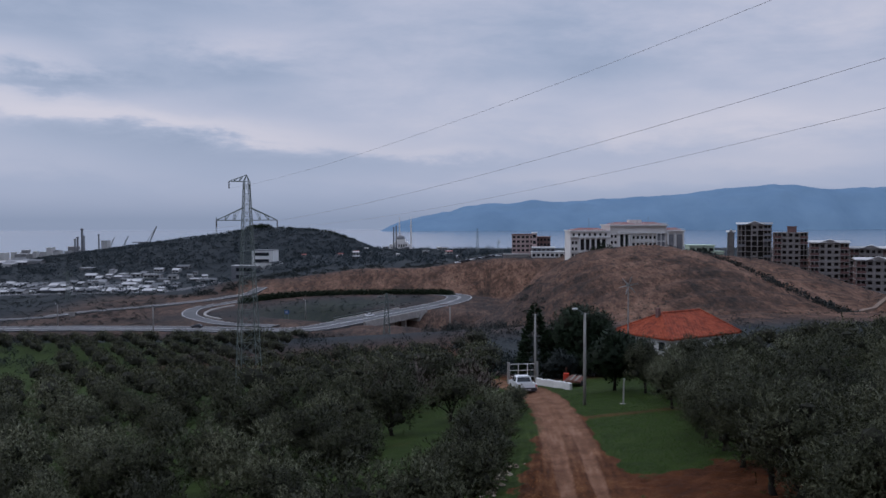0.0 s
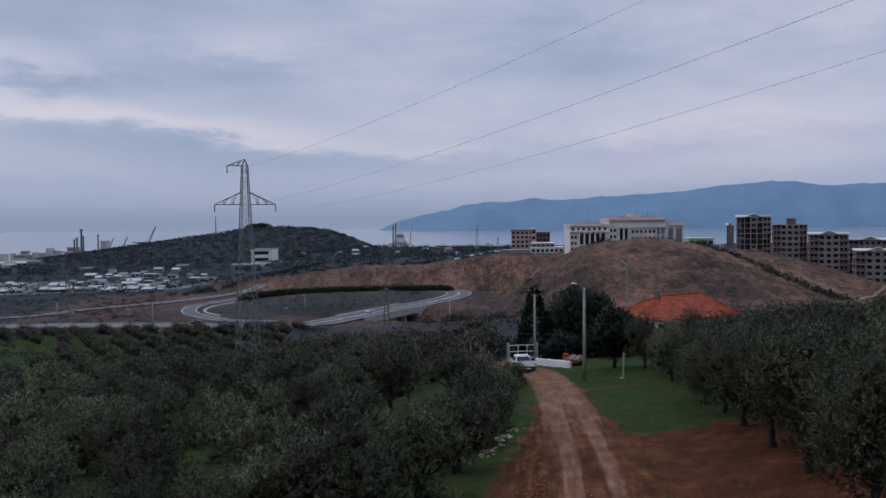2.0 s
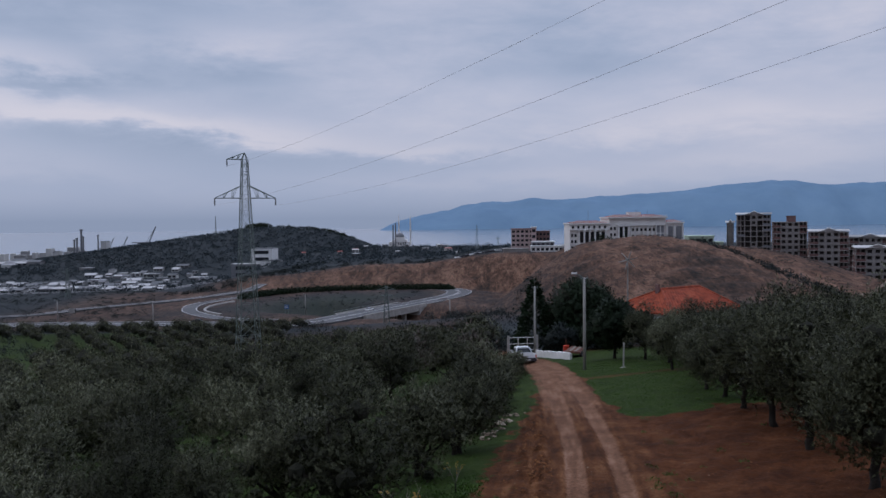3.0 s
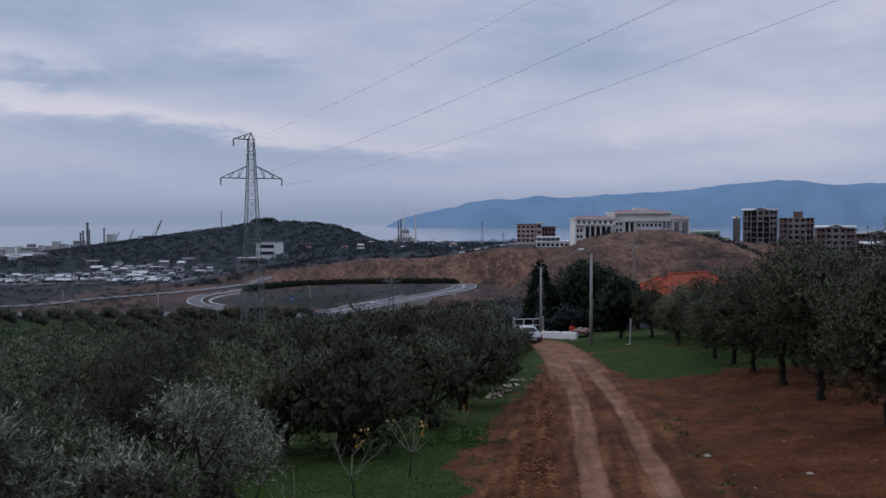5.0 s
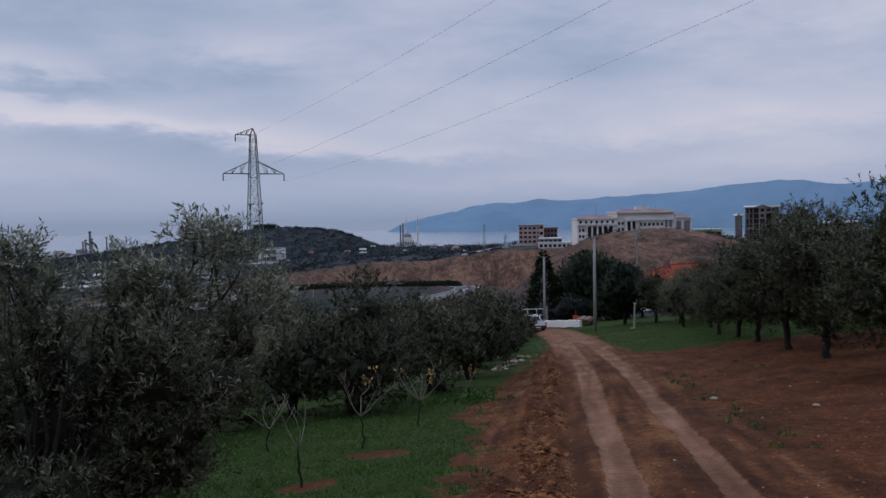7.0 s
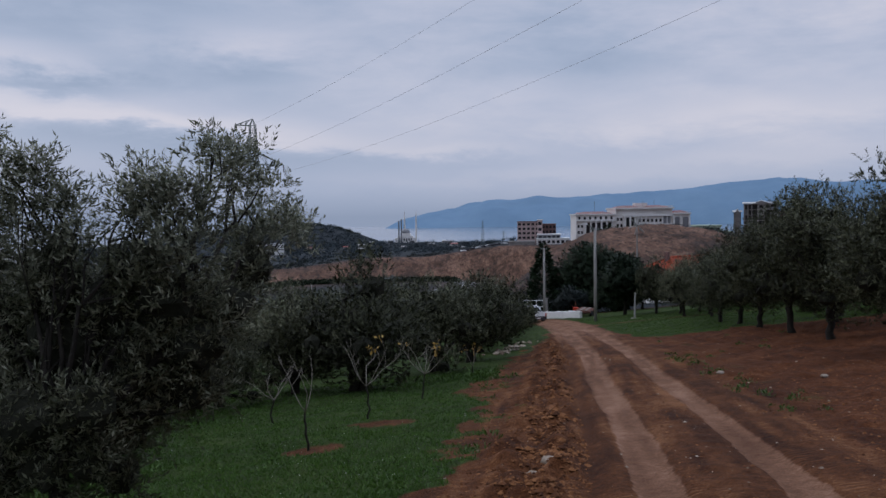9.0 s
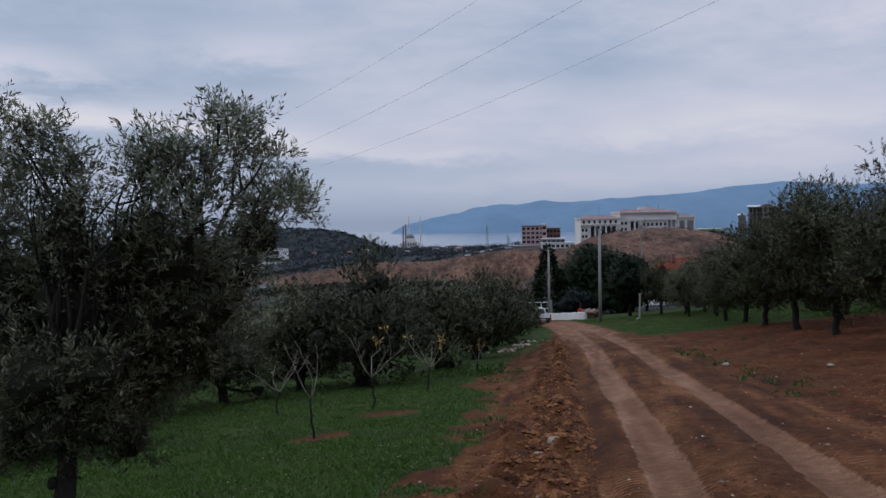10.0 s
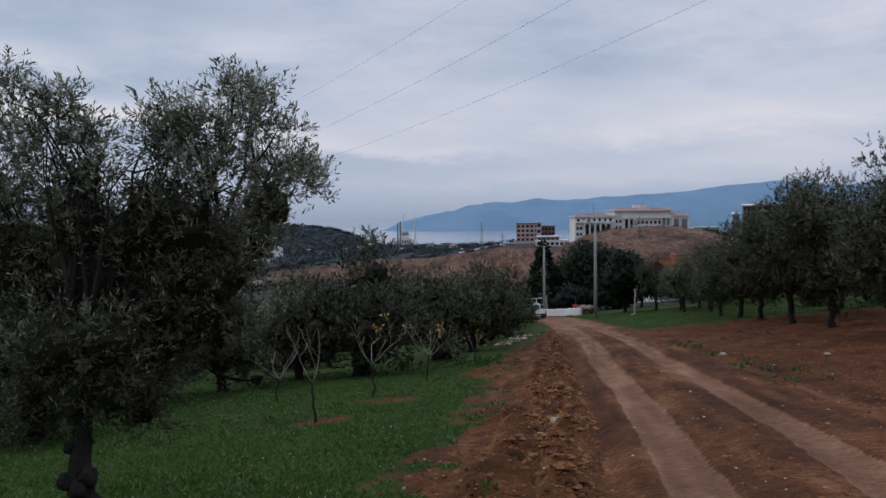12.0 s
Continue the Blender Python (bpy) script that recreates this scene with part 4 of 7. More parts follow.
# ---------------------------------------------------------------- the tall olive beside the track
def tall_olive():
    rng = np.random.default_rng(17)
    high = [(0.95, 0.45, 3.23, 0.19), (1.00, 0.93, 3.08, 0.29), (0.82, 0.12, 2.91, 0.29), (0.56, 0.15, 2.89, 0.25), (0.41, 0.19, 2.84, 0.20), (1.05, 1.23, 2.80, 0.35), (1.16, 1.67, 2.64, 0.27), (0.85, 0.12, 2.56, 0.39), (0.47, 0.19, 2.54, 0.28), (-0.51, 0.33, 3.22, 0.25), (-0.27, 0.33, 3.00, 0.29), (-0.03, 0.29, 2.87, 0.24), (0.04, 0.29, 2.68, 0.20), (-0.34, 0.40, 2.62, 0.36), (-0.83, 0.54, 2.97, 0.36), (-0.90, 0.61, 2.48, 0.48)]
    low = [(1.00, 0.89, 2.36, 0.28), (0.64, 0.19, 2.20, 0.35), (0.96, 0.56, 2.13, 0.25), (0.29, 0.26, 2.20, 0.35), (-0.09, 0.33, 2.28, 0.34), (-0.06, 0.33, 1.92, 0.42), (0.43, 0.26, 1.85, 0.35), (0.82, 0.19, 1.89, 0.28), (-0.62, 0.54, 1.99, 0.49), (-0.55, 0.40, 1.50, 0.42), (-0.06, 0.26, 1.47, 0.35), (0.36, 0.33, 1.47, 0.34), (0.78, 0.33, 1.61, 0.28), (-1.11, 0.75, 1.71, 0.56), (-0.20, 0.89, 1.92, 0.49), (0.36, 0.75, 2.06, 0.49), (0.78, 0.54, 2.06, 0.35), (-0.25, 0.29, 1.23, 0.24), (-0.69, 0.47, 1.19, 0.32), (0.15, 0.61, 1.26, 0.28), (-0.93, 0.40, 1.05, 0.32)]
    low += [(-0.05, -0.10, 1.18, 0.22), (0.22, -0.05, 1.20, 0.24), (-0.35, 0.0, 1.12, 0.28), (0.32, 0.15, 1.06, 0.20), (-0.12, -0.15, 1.50, 0.30), (0.25, -0.10, 1.55, 0.30)]
    high = [(x, y, z - (0.12 if x < 0.3 else 0.07), r) for x, y, z, r in high]
    lobes = high + low
    o = thing("olive_tree", pose(-2.80, 5.45, float(land(-2.80, 5.45)) - 0.03), "tall olive tree with knobbly dark trunk and silvery leaves", "olive tree", "olive trees of the grove")
    wood = Shape()
    pts = [(0, 0, -0.2), (0, 0, 0.10), (0.0, 0, 0.45), (0.01, 0, 0.62), (0.0, 0, 0.74), (0.02, 0.01, 0.90), (0.03, 0.0, 1.10), (0.06, -0.02, 1.30)]
    wood.tube(pts, [0.13, 0.092, 0.074, 0.088, 0.068, 0.060, 0.058, 0.056], 12)
    for x, y, z, r in ((0.075, -0.04, 0.68, 0.062), (-0.075, -0.03, 0.64, 0.058), (-0.05, -0.04, 0.86, 0.035), (0.02, -0.08, 0.60, 0.05), (0.06, -0.02, 0.50, 0.07)):
        form, faces = BALLS[2]
        wood.add([(x + r * a * q, y + r * b * q, z + 1.15 * r * c * q) for (a, b, c), q in zip(form, 1 + 0.18 * rng.normal(size=len(form)))], faces)
    fork = Vector((0.06, -0.02, 1.3))
    upper = Vector((0.75, 0.30, 1.95))
    limb(wood, rng, fork, upper, 0.045, 0.030, 0.05, 8, 5)
    for k, l in enumerate(lobes):
        p = limb(wood, rng, upper if l[0] > 0.6 and l[2] > 1.8 else fork, l[:3], 0.021, 0.006, 0.07, 6, 6)
        for _ in range(5):
            q = p[3 + int(rng.random() * 3)]
            e = Vector(l[:3]) + Vector([max(-1.2, min(1.2, rng.normal())) for _ in range(3)]) * l[3] * 0.4
            limb(wood, rng, q, e, 0.008, 0.003, 0.12, 4, 3)
    part("trunk", wood, BARK, o, smooth=True)
    def tufts(forms):
        out = [(x, y, z, 0.56 * r) for x, y, z, r in forms]
        for x, y, z, r in forms:
            for _ in range(7):
                d = Vector((rng.normal(), rng.normal(), rng.normal() + 0.2)).normalized()
                out.append((x + d.x * r * 0.72, y + d.y * r * 0.72, z + d.z * r * 0.72, r * (0.20 + 0.18 * rng.random())))
        return out

    part("inner_crown", thicket(rng, [(x, y + 0.10, z, r) for x, y, z, r in low], 0.62, 0.95), CROWN_SHADE, o)
    a, soft_a = leaves(rng, tufts(high), 2400, 13, 0.046, 0.15, 0.75, 0.25, -0.8, 0.25)
    b, soft_b = leaves(rng, tufts([(x, y + 0.10, z, r) for x, y, z, r in low]), 7600, 12, 0.047, 0.15, 0.30, 0.25, -0.95, 0.25, tilt=-0.5)
    q = np.concatenate([a, b])
    part("crown", quads_mesh("crown", q, len(q), OLIVE_LEAF, np.concatenate([soft_a, soft_b])), None, o)


tall_olive()


def sapling(x, y, height, seed, leaf=0, wide=0.55, arms=4):
    """A young fruit tree in winter: thin stem and pale bare branches spread like a vase."""
    rng = np.random.default_rng(seed)
    o = thing("sapling", pose(x, y, float(land(x, y))), "young fruit tree with pale bare branches" + (" and few yellow leaves" if leaf else ""), "sapling", "young fruit trees")
    stem = Shape()
    fork = Vector((0.03 * rng.normal(), 0.03 * rng.normal(), height * 0.42))
    limb(stem, rng, (0, 0, -0.05), fork, 0.021, 0.015, 0.03, 6)
    part("trunk", stem, BARK, o, smooth=True)
    tips = []
    for k in range(arms):
        a = 2 * math.pi * (k + 0.3 * rng.random()) / arms + seed
        w = wide * (0.6 + 0.8 * rng.random())
        mid = fork + Vector((math.cos(a) * w * 0.38, math.sin(a) * w * 0.38, height * (0.13 + 0.10 * rng.random())))
        tip = fork + Vector((math.cos(a + 0.3 * rng.normal()) * w * 0.85, math.sin(a) * w * 0.85, height * (0.30 + 0.30 * rng.random())))
        s = Shape()
        s.tube([fork, fork.lerp(mid, 0.5) - Vector((0, 0, 0.03)), mid, mid.lerp(tip, 0.5) + Vector((0.02, 0, 0)), tip], [0.010, 0.008, 0.0065, 0.0045, 0.0025], 5)
        for j in range(3):
            b = mid.lerp(tip, 0.15 + 0.3 * j)
            e = b + Vector((rng.normal() * 0.1, rng.normal() * 0.1, 0.16 + 0.12 * rng.random()))
            s.tube([b, b.lerp(e, 0.5) + Vector((0.02, 0.01, 0)), e], [0.0045, 0.0035, 0.0018], 4)
            tips.append(e)
        tips.append(tip)
        part("branch", s, PALE_BARK, o, smooth=True)
    if leaf:
        sel = [tips[i] for i in range(len(tips)) if rng.random() < leaf * 0.7]
        for p in sel[:14]:
            q, _ = leaves(rng, [(*p, 0.05)], 3, 2, 0.08, 0.05, 0.2, 0.3, -0.9, 0.6)
            for leaf_quad in q:
                part("leaf", quads_mesh("leaf", leaf_quad[None], 1, YELLOW_LEAF), None, o)
    return o


sapling(-0.94, 19.2, 1.45, 3, 0.25, 0.62, 7)
sapling(-1.90, 16.4, 1.55, 4, 0.4, 0.6, 5)
sapling(-2.50, 13.1, 1.45, 5, 0.0, 0.5, 3)
sapling(-3.9, 17.2, 1.15, 6, 0.1, 0.62, 5)
sapling(0.35, 24.5, 0.8, 7, 0.5, 0.3, 3)


def conifer(name, x, y, height, radius, base, seed, label, tiers=15, material=None, per=120):
    """A dense dark conifer: trunk, drooping tiers of needle sprays."""
    rng = np.random.default_rng(seed)
    o = thing(name, pose(x, y, float(land(x, y))), label, "conifer tree")
    part("trunk", Shape().tube([(0, 0, -0.2), (0.03, 0, height * 0.5), (0, 0, height * 0.96)], [0.17, 0.11, 0.02], 7), BARK, o, smooth=True)
    qs = []
    for k in range(tiers):
        f = k / (tiers - 1)
        z = base + (height - base) * f
        r = radius * (1 - f) ** 0.8 * (0.8 + 0.4 * rng.random()) + 0.08
        n = int(per * (0.25 + 0.75 * (1 - f)))
        a = rng.random(n) * 2 * math.pi
        rr = r * (0.25 + 0.75 * rng.random(n) ** 0.6)
        b = np.stack([rr * np.cos(a), rr * np.sin(a), z + 0.25 * rng.normal(size=n) - 0.18 * rr], -1)
        way = np.stack([np.cos(a), np.sin(a), -0.15 + 0.5 * rng.random(n)], -1) + 0.3 * rng.normal(size=(n, 3))
        way /= np.linalg.norm(way, axis=1)[:, None]
        side = np.cross(way, rng.normal(size=(n, 3)))
        side /= np.linalg.norm(side, axis=1)[:, None]
        ln = (0.35 + 0.3 * rng.random(n))[:, None]
        qs.append(np.stack([b, b + way * ln * 0.5 + side * ln * 0.2, b + way * ln, b + way * ln * 0.5 - side * ln * 0.2], 1))
    q = np.concatenate(qs)
    part("crown", quads_mesh("crown", q, len(q), PINE_LEAF), None, o)


def broad_pine(x, y, lobes, fork, seed, label, stems=1, material=None, sprays=900, size=0.26):
    """A dark round-headed tree built from its own lobes."""
    rng = np.random.default_rng(seed)
    o = thing("pine_tree", pose(x, y, float(land(x, y))), label, "pine tree")
    wood = Shape()
    top = Vector((0.1, 0, fork))
    wood.tube([(0, 0, -0.2), (0.03, 0.02, fork * 0.5), top], [0.16, 0.13, 0.11], 8)
    for l in lobes:
        limb(wood, rng, top, l[:3], 0.07, 0.03, 0.1, 5)
    part("trunk", wood, BARK, o, smooth=True)
    q, soft = leaves(rng, lobes, sprays, 9, size, 0.35, 0.5, 0.45, -0.9, 0.36)
    part("crown", quads_mesh("crown", q, len(q), material or PINE_LEAF, soft), None, o)
    part("inner_crown", thicket(rng, lobes, 0.62, 0.95, 1), CROWN_SHADE, o)


conifer("fir_tree", 9.1, 84.0, 6.9, 1.95, 0.7, 31, "dark narrow fir tree beside the utility pole", 19, per=230)
broad_pine(13.4, 84.0, [(0.6, 0, 5.3, 1.5), (-1.0, 0.2, 4.8, 1.6), (1.9, 0.2, 4.2, 1.6), (-2.0, 0, 3.4, 1.5), (0.2, 0, 3.2, 1.8), (2.3, 0.3, 5.0, 1.1), (-0.4, 0.5, 5.9, 0.9), (2.3, 0, 2.4, 1.5), (-1.6, 0, 1.8, 1.3)], 1.0, 32, "large dark pine tree behind the parked truck", sprays=2600)
broad_pine(13.75, 68.0, [(0.0, 0, 3.2, 1.3), (-0.9, 0, 2.6, 1.15), (0.95, 0, 2.5, 1.1), (0.1, 0.3, 2.0, 1.2), (-0.2, -0.2, 4.0, 0.8), (0.7, 0.2, 3.8, 0.7)], 1.3, 33, "round dark green pine on the lawn", sprays=2000)
broad_pine(11.2, 81.0, [(0, 0, 1.6, 0.9), (0.9, 0.1, 1.3, 0.8), (-0.8, 0, 1.1, 0.7)], 0.5, 34, "low grey-green shrub beside the parked truck", material=SCRUB_LEAF, sprays=500)
broad_pine(17.6, 79.0, [(0, 0, 2.2, 1.3), (1.2, 0.1, 1.8, 1.2), (-1.2, 0, 1.7, 1.2)], 0.6, 35, "dark evergreen bush beside the farmhouse", material=PINE_LEAF, sprays=900)
broad_pine(15.2, 80.5, [(0, 0, 1.5, 1.2), (1.3, 0.1, 1.2, 1.0), (-1.2, 0, 1.2, 1.1), (0.3, -0.3, 0.8, 1.2)], 0.4, 36, "low dark evergreen bush below the pines", material=PINE_LEAF, sprays=900)
broad_pine(12.4, 82.2, [(0, 0, 1.3, 1.0), (1.0, 0.1, 1.0, 0.9), (-0.9, 0, 1.0, 0.9)], 0.4, 37, "low dark evergreen bush below the pines", material=PINE_LEAF, sprays=700)

# ---------------------------------------------------------------- power line
def pylon(x, y, z0):
    """A lattice transmission pylon with one high short arm and one wide low arm pair."""
    o = thing("power_pylon", pose(x, y, z0, 0, 0, 27.8), "grey-green steel lattice power pylon in the grove", "power pylon")
    top = 11.8 - z0

    def half(z):
        return 0.28 + (top - z) * 0.0405

    corners = ((-1, -1), (1, -1), (1, 1), (-1, 1))
    for cx, cy in corners:
        part("leg", Shape().bar((cx * half(-0.4), cy * half(-0.4), -0.4), (cx * half(top), cy * half(top), top), 0.045), STEEL, o)
        part("footing", Shape().lathe([(0.45, -0.5), (0.45, 0.12), (0.3, 0.2)], 8, (cx * half(0), cy * half(0), 0)), CONCRETE, o)
    levels, z = [0.0], 0.0
    while z < top - 0.7:
        z += max(0.8, half(z) * 1.75)
        levels.append(min(z, top))
    levels[-1] = top
    for a, b in zip(levels, levels[1:]):
        for k in range(4):
            brace = Shape()
            (ax, ay), (bx, by) = corners[k], corners[(k + 1) % 4]
            p, q, r, s = [(cx * half(h), cy * half(h), h) for (cx, cy), h in (((ax, ay), a), ((bx, by), b), ((bx, by), a), ((ax, ay), b))]
            brace.bar(p, q, 0.020)
            brace.bar(r, s, 0.020)
            brace.bar(s, q, 0.018)
            part("bracing", brace, STEEL, o)
    low, chord = 7.75 - z0, 9.05 - z0
    tips = []
    for sx, reach, zz, zc in ((-1, 3.2, low, chord), (1, 3.25, low, chord), (-1, 1.85, top, 12.5 - z0)):
        arm = Shape()
        h, hc = half(zz), half(zc) if zc < top else 0.05
        for sy in (-1, 1):
            arm.bar((sx * h, sy * h, zz), (sx * reach, 0, zz), 0.045)
            arm.bar((sx * hc if zc < top else 0.0, sy * hc, zc), (sx * reach, 0, zz), 0.04)
            for k in range(1, 3):
                t, u = k / 3, (k - 0.5) / 3
                b0 = Vector((sx * h, sy * h, zz)).lerp(Vector((sx * reach, 0, zz)), t)
                u0 = Vector((sx * hc if zc < top else 0.0, sy * hc, zc)).lerp(Vector((sx * reach, 0, zz)), u)
                u1 = Vector((sx * hc if zc < top else 0.0, sy * hc, zc)).lerp(Vector((sx * reach, 0, zz)), t)
                arm.bar(b0, u0, 0.022)
                arm.bar(b0, u1, 0.022)
        part("cross_arm", arm, STEEL, o)
        ins = Shape()
        prof = [(0.02, 0.0)]
        for k in range(7):
            prof += [(0.04, -0.06 - 0.09 * k), (0.11, -0.09 - 0.09 * k), (0.04, -0.12 - 0.09 * k)]
        prof += [(0.05, -0.75)]
        ins.lathe(prof, 8, (sx * reach, 0, zz))
        part("insulator", ins, CERAMIC, o)
        tips.append((sx * reach, zz - 0.76))
    cap = Shape()
    for cx, cy in corners:
        cap.bar((cx * half(top), cy * half(top), top), (0, 0, 12.5 - z0), 0.04)
    part("peak", cap, STEEL, o)
    return [pose(x, y, z0, 0, 0, 27.8) @ Vector((r, 0, h)) for r, h in tips]


PYLON = (-20.6, 89.6)
hang = pylon(*PYLON, float(land(*PYLON)))


def wire(a, b, sag, label):
    s = Shape()
    pts = []
    for k in range(61):
        t = k / 60
        p = Vector(a).lerp(Vector(b), t)
        p.z -= 4 * sag * t * (1 - t)
        pts.append(p)
    s.tube(pts, [0.0075] * len(pts), 6)
    tagged(part("power_cable", s, CABLE), label, "power cable", "overhead power cables")


for a, b, sag in ((hang[2], (53.4, -56.2, 28.3), 3.91), (hang[0], (73.8, -93.9, 37.8), 6.55), (hang[1], (43.9, -30.6, 21.2), 2.97)):
    wire(a, b, sag, "thin dark overhead cable hung from the pylon")


# ---------------------------------------------------------------- poles
def utility_pole(x, y, height, r, label, lamp=False, bar=0.5):
    o = thing("utility_pole", pose(x, y, float(land(x, y))), label, "utility pole", "utility poles along the track")
    part("pole", Shape().tube([(0, 0, -0.3), (0, 0, height * 0.5), (0, 0, height)], [r, r * 0.86, r * 0.72], 10), WOOD_POLE, o, smooth=True)
    part("crossbar", Shape().box(-bar, bar, -0.04, 0.04, height - 0.12, height - 0.03), STEEL, o)
    for sx in (-0.8, 0.8):
        part("insulator", Shape().lathe([(0.02, 0), (0.045, 0.02), (0.03, 0.06), (0.045, 0.09), (0.02, 0.13)], 7, (sx * bar, 0, height - 0.03)), CERAMIC, o)
    if lamp:
        part("lamp_arm", Shape().tube([(0, 0, height - 0.15), (-0.3, -0.05, height + 0.12), (-0.62, -0.1, height + 0.28)], [0.03, 0.028, 0.025], 6), STEEL, o)
        part("lamp_head", Shape().box(-0.92, -0.55, -0.18, 0.0, height + 0.26, height + 0.36), CAR_WHITE, o, "small white street lamp head")
    return o


utility_pole(10.15, 60.8, 6.7, 0.125, "grey concrete utility pole with street lamp on the verge", True, 0.3)
utility_pole(8.5, 78.4, 6.5, 0.12, "grey concrete utility pole beside the parked truck", False, 0.3)
utility_pole(2.4, 300.0, 9.0, 0.24, "tall grey road lamp pole beyond the grove", True, 0.6)
utility_pole(-104.0, 304.0, 9.5, 0.26, "tall grey roadside lamp pole beyond the grove", True, 0.6)
utility_pole(-56.0, 345.0, 8.0, 0.2, "thin grey lamp pole beside the carriageway", True, 0.6)
utility_pole(-150.0, 330.0, 8.0, 0.2, "thin grey lamp pole beside the carriageway", True, 0.6)


def wind_turbine(x, y, hub):
    """A small home-made wind turbine: slim pole, six thin blades."""
    z = float(land(x, y))
    o = thing("wind_turbine", pose(x, y, z), "small home wind turbine with thin pale blades", "wind turbine")
    h = hub - z
    part("pole", Shape().tube([(0, 0, -0.3), (0, 0, h * 0.55), (0, 0, h)], [0.09, 0.075, 0.05], 8), WOOD_POLE, o)
    part("hub", Shape().box(-0.08, 0.08, -0.22, 0.35, h - 0.09, h + 0.1), STEEL, o)
    part("tail_vane", Shape().box(-0.015, 0.015, 0.35, 0.95, h - 0.16, h + 0.2), STEEL, o)
    for k in range(6):
        a = math.radians(60 * k + 12)
        c, s = math.cos(a), math.sin(a)
        b = Shape()
        pts = []
        for r, w in ((0.08, 0.03), (0.35, 0.06), (1.0, 0.035)):
            for e, t in ((-1, 0.012), (1, -0.012)):
                pts.append((r * c - e * w * s, -0.26 + t, h + r * s + e * w * c))
                pts.append((r * c - e * w * s, -0.25 + t, h + r * s + e * w * c))
        b.add(pts, [(0, 2, 6, 4), (4, 6, 10, 8), (1, 5, 7, 3), (5, 9, 11, 7), (0, 4, 5, 1), (4, 8, 9, 5), (2, 3, 7, 6), (6, 7, 11, 10), (8, 10, 11, 9)])
        part("blade", b, CONCRETE, o)


wind_turbine(19.4, 89.0, 0.8)


def white_post(x, y):
    o = thing("marker_post", pose(x, y, float(land(x, y)), 0, 1.5, 0), "white painted concrete post on a small footing", "post")
    part("post", Shape().tube([(0, 0, -0.2), (0, 0, 1.75)], [0.062, 0.055], 8), CONCRETE, o)
    part("footing", Shape().box(-0.2, 0.2, -0.2, 0.2, -0.25, 0.06), CONCRETE, o)
    part("cap", Shape().box(-0.075, 0.075, -0.075, 0.075, 1.75, 1.82), CONCRETE, o)


white_post(12.7, 59.7)


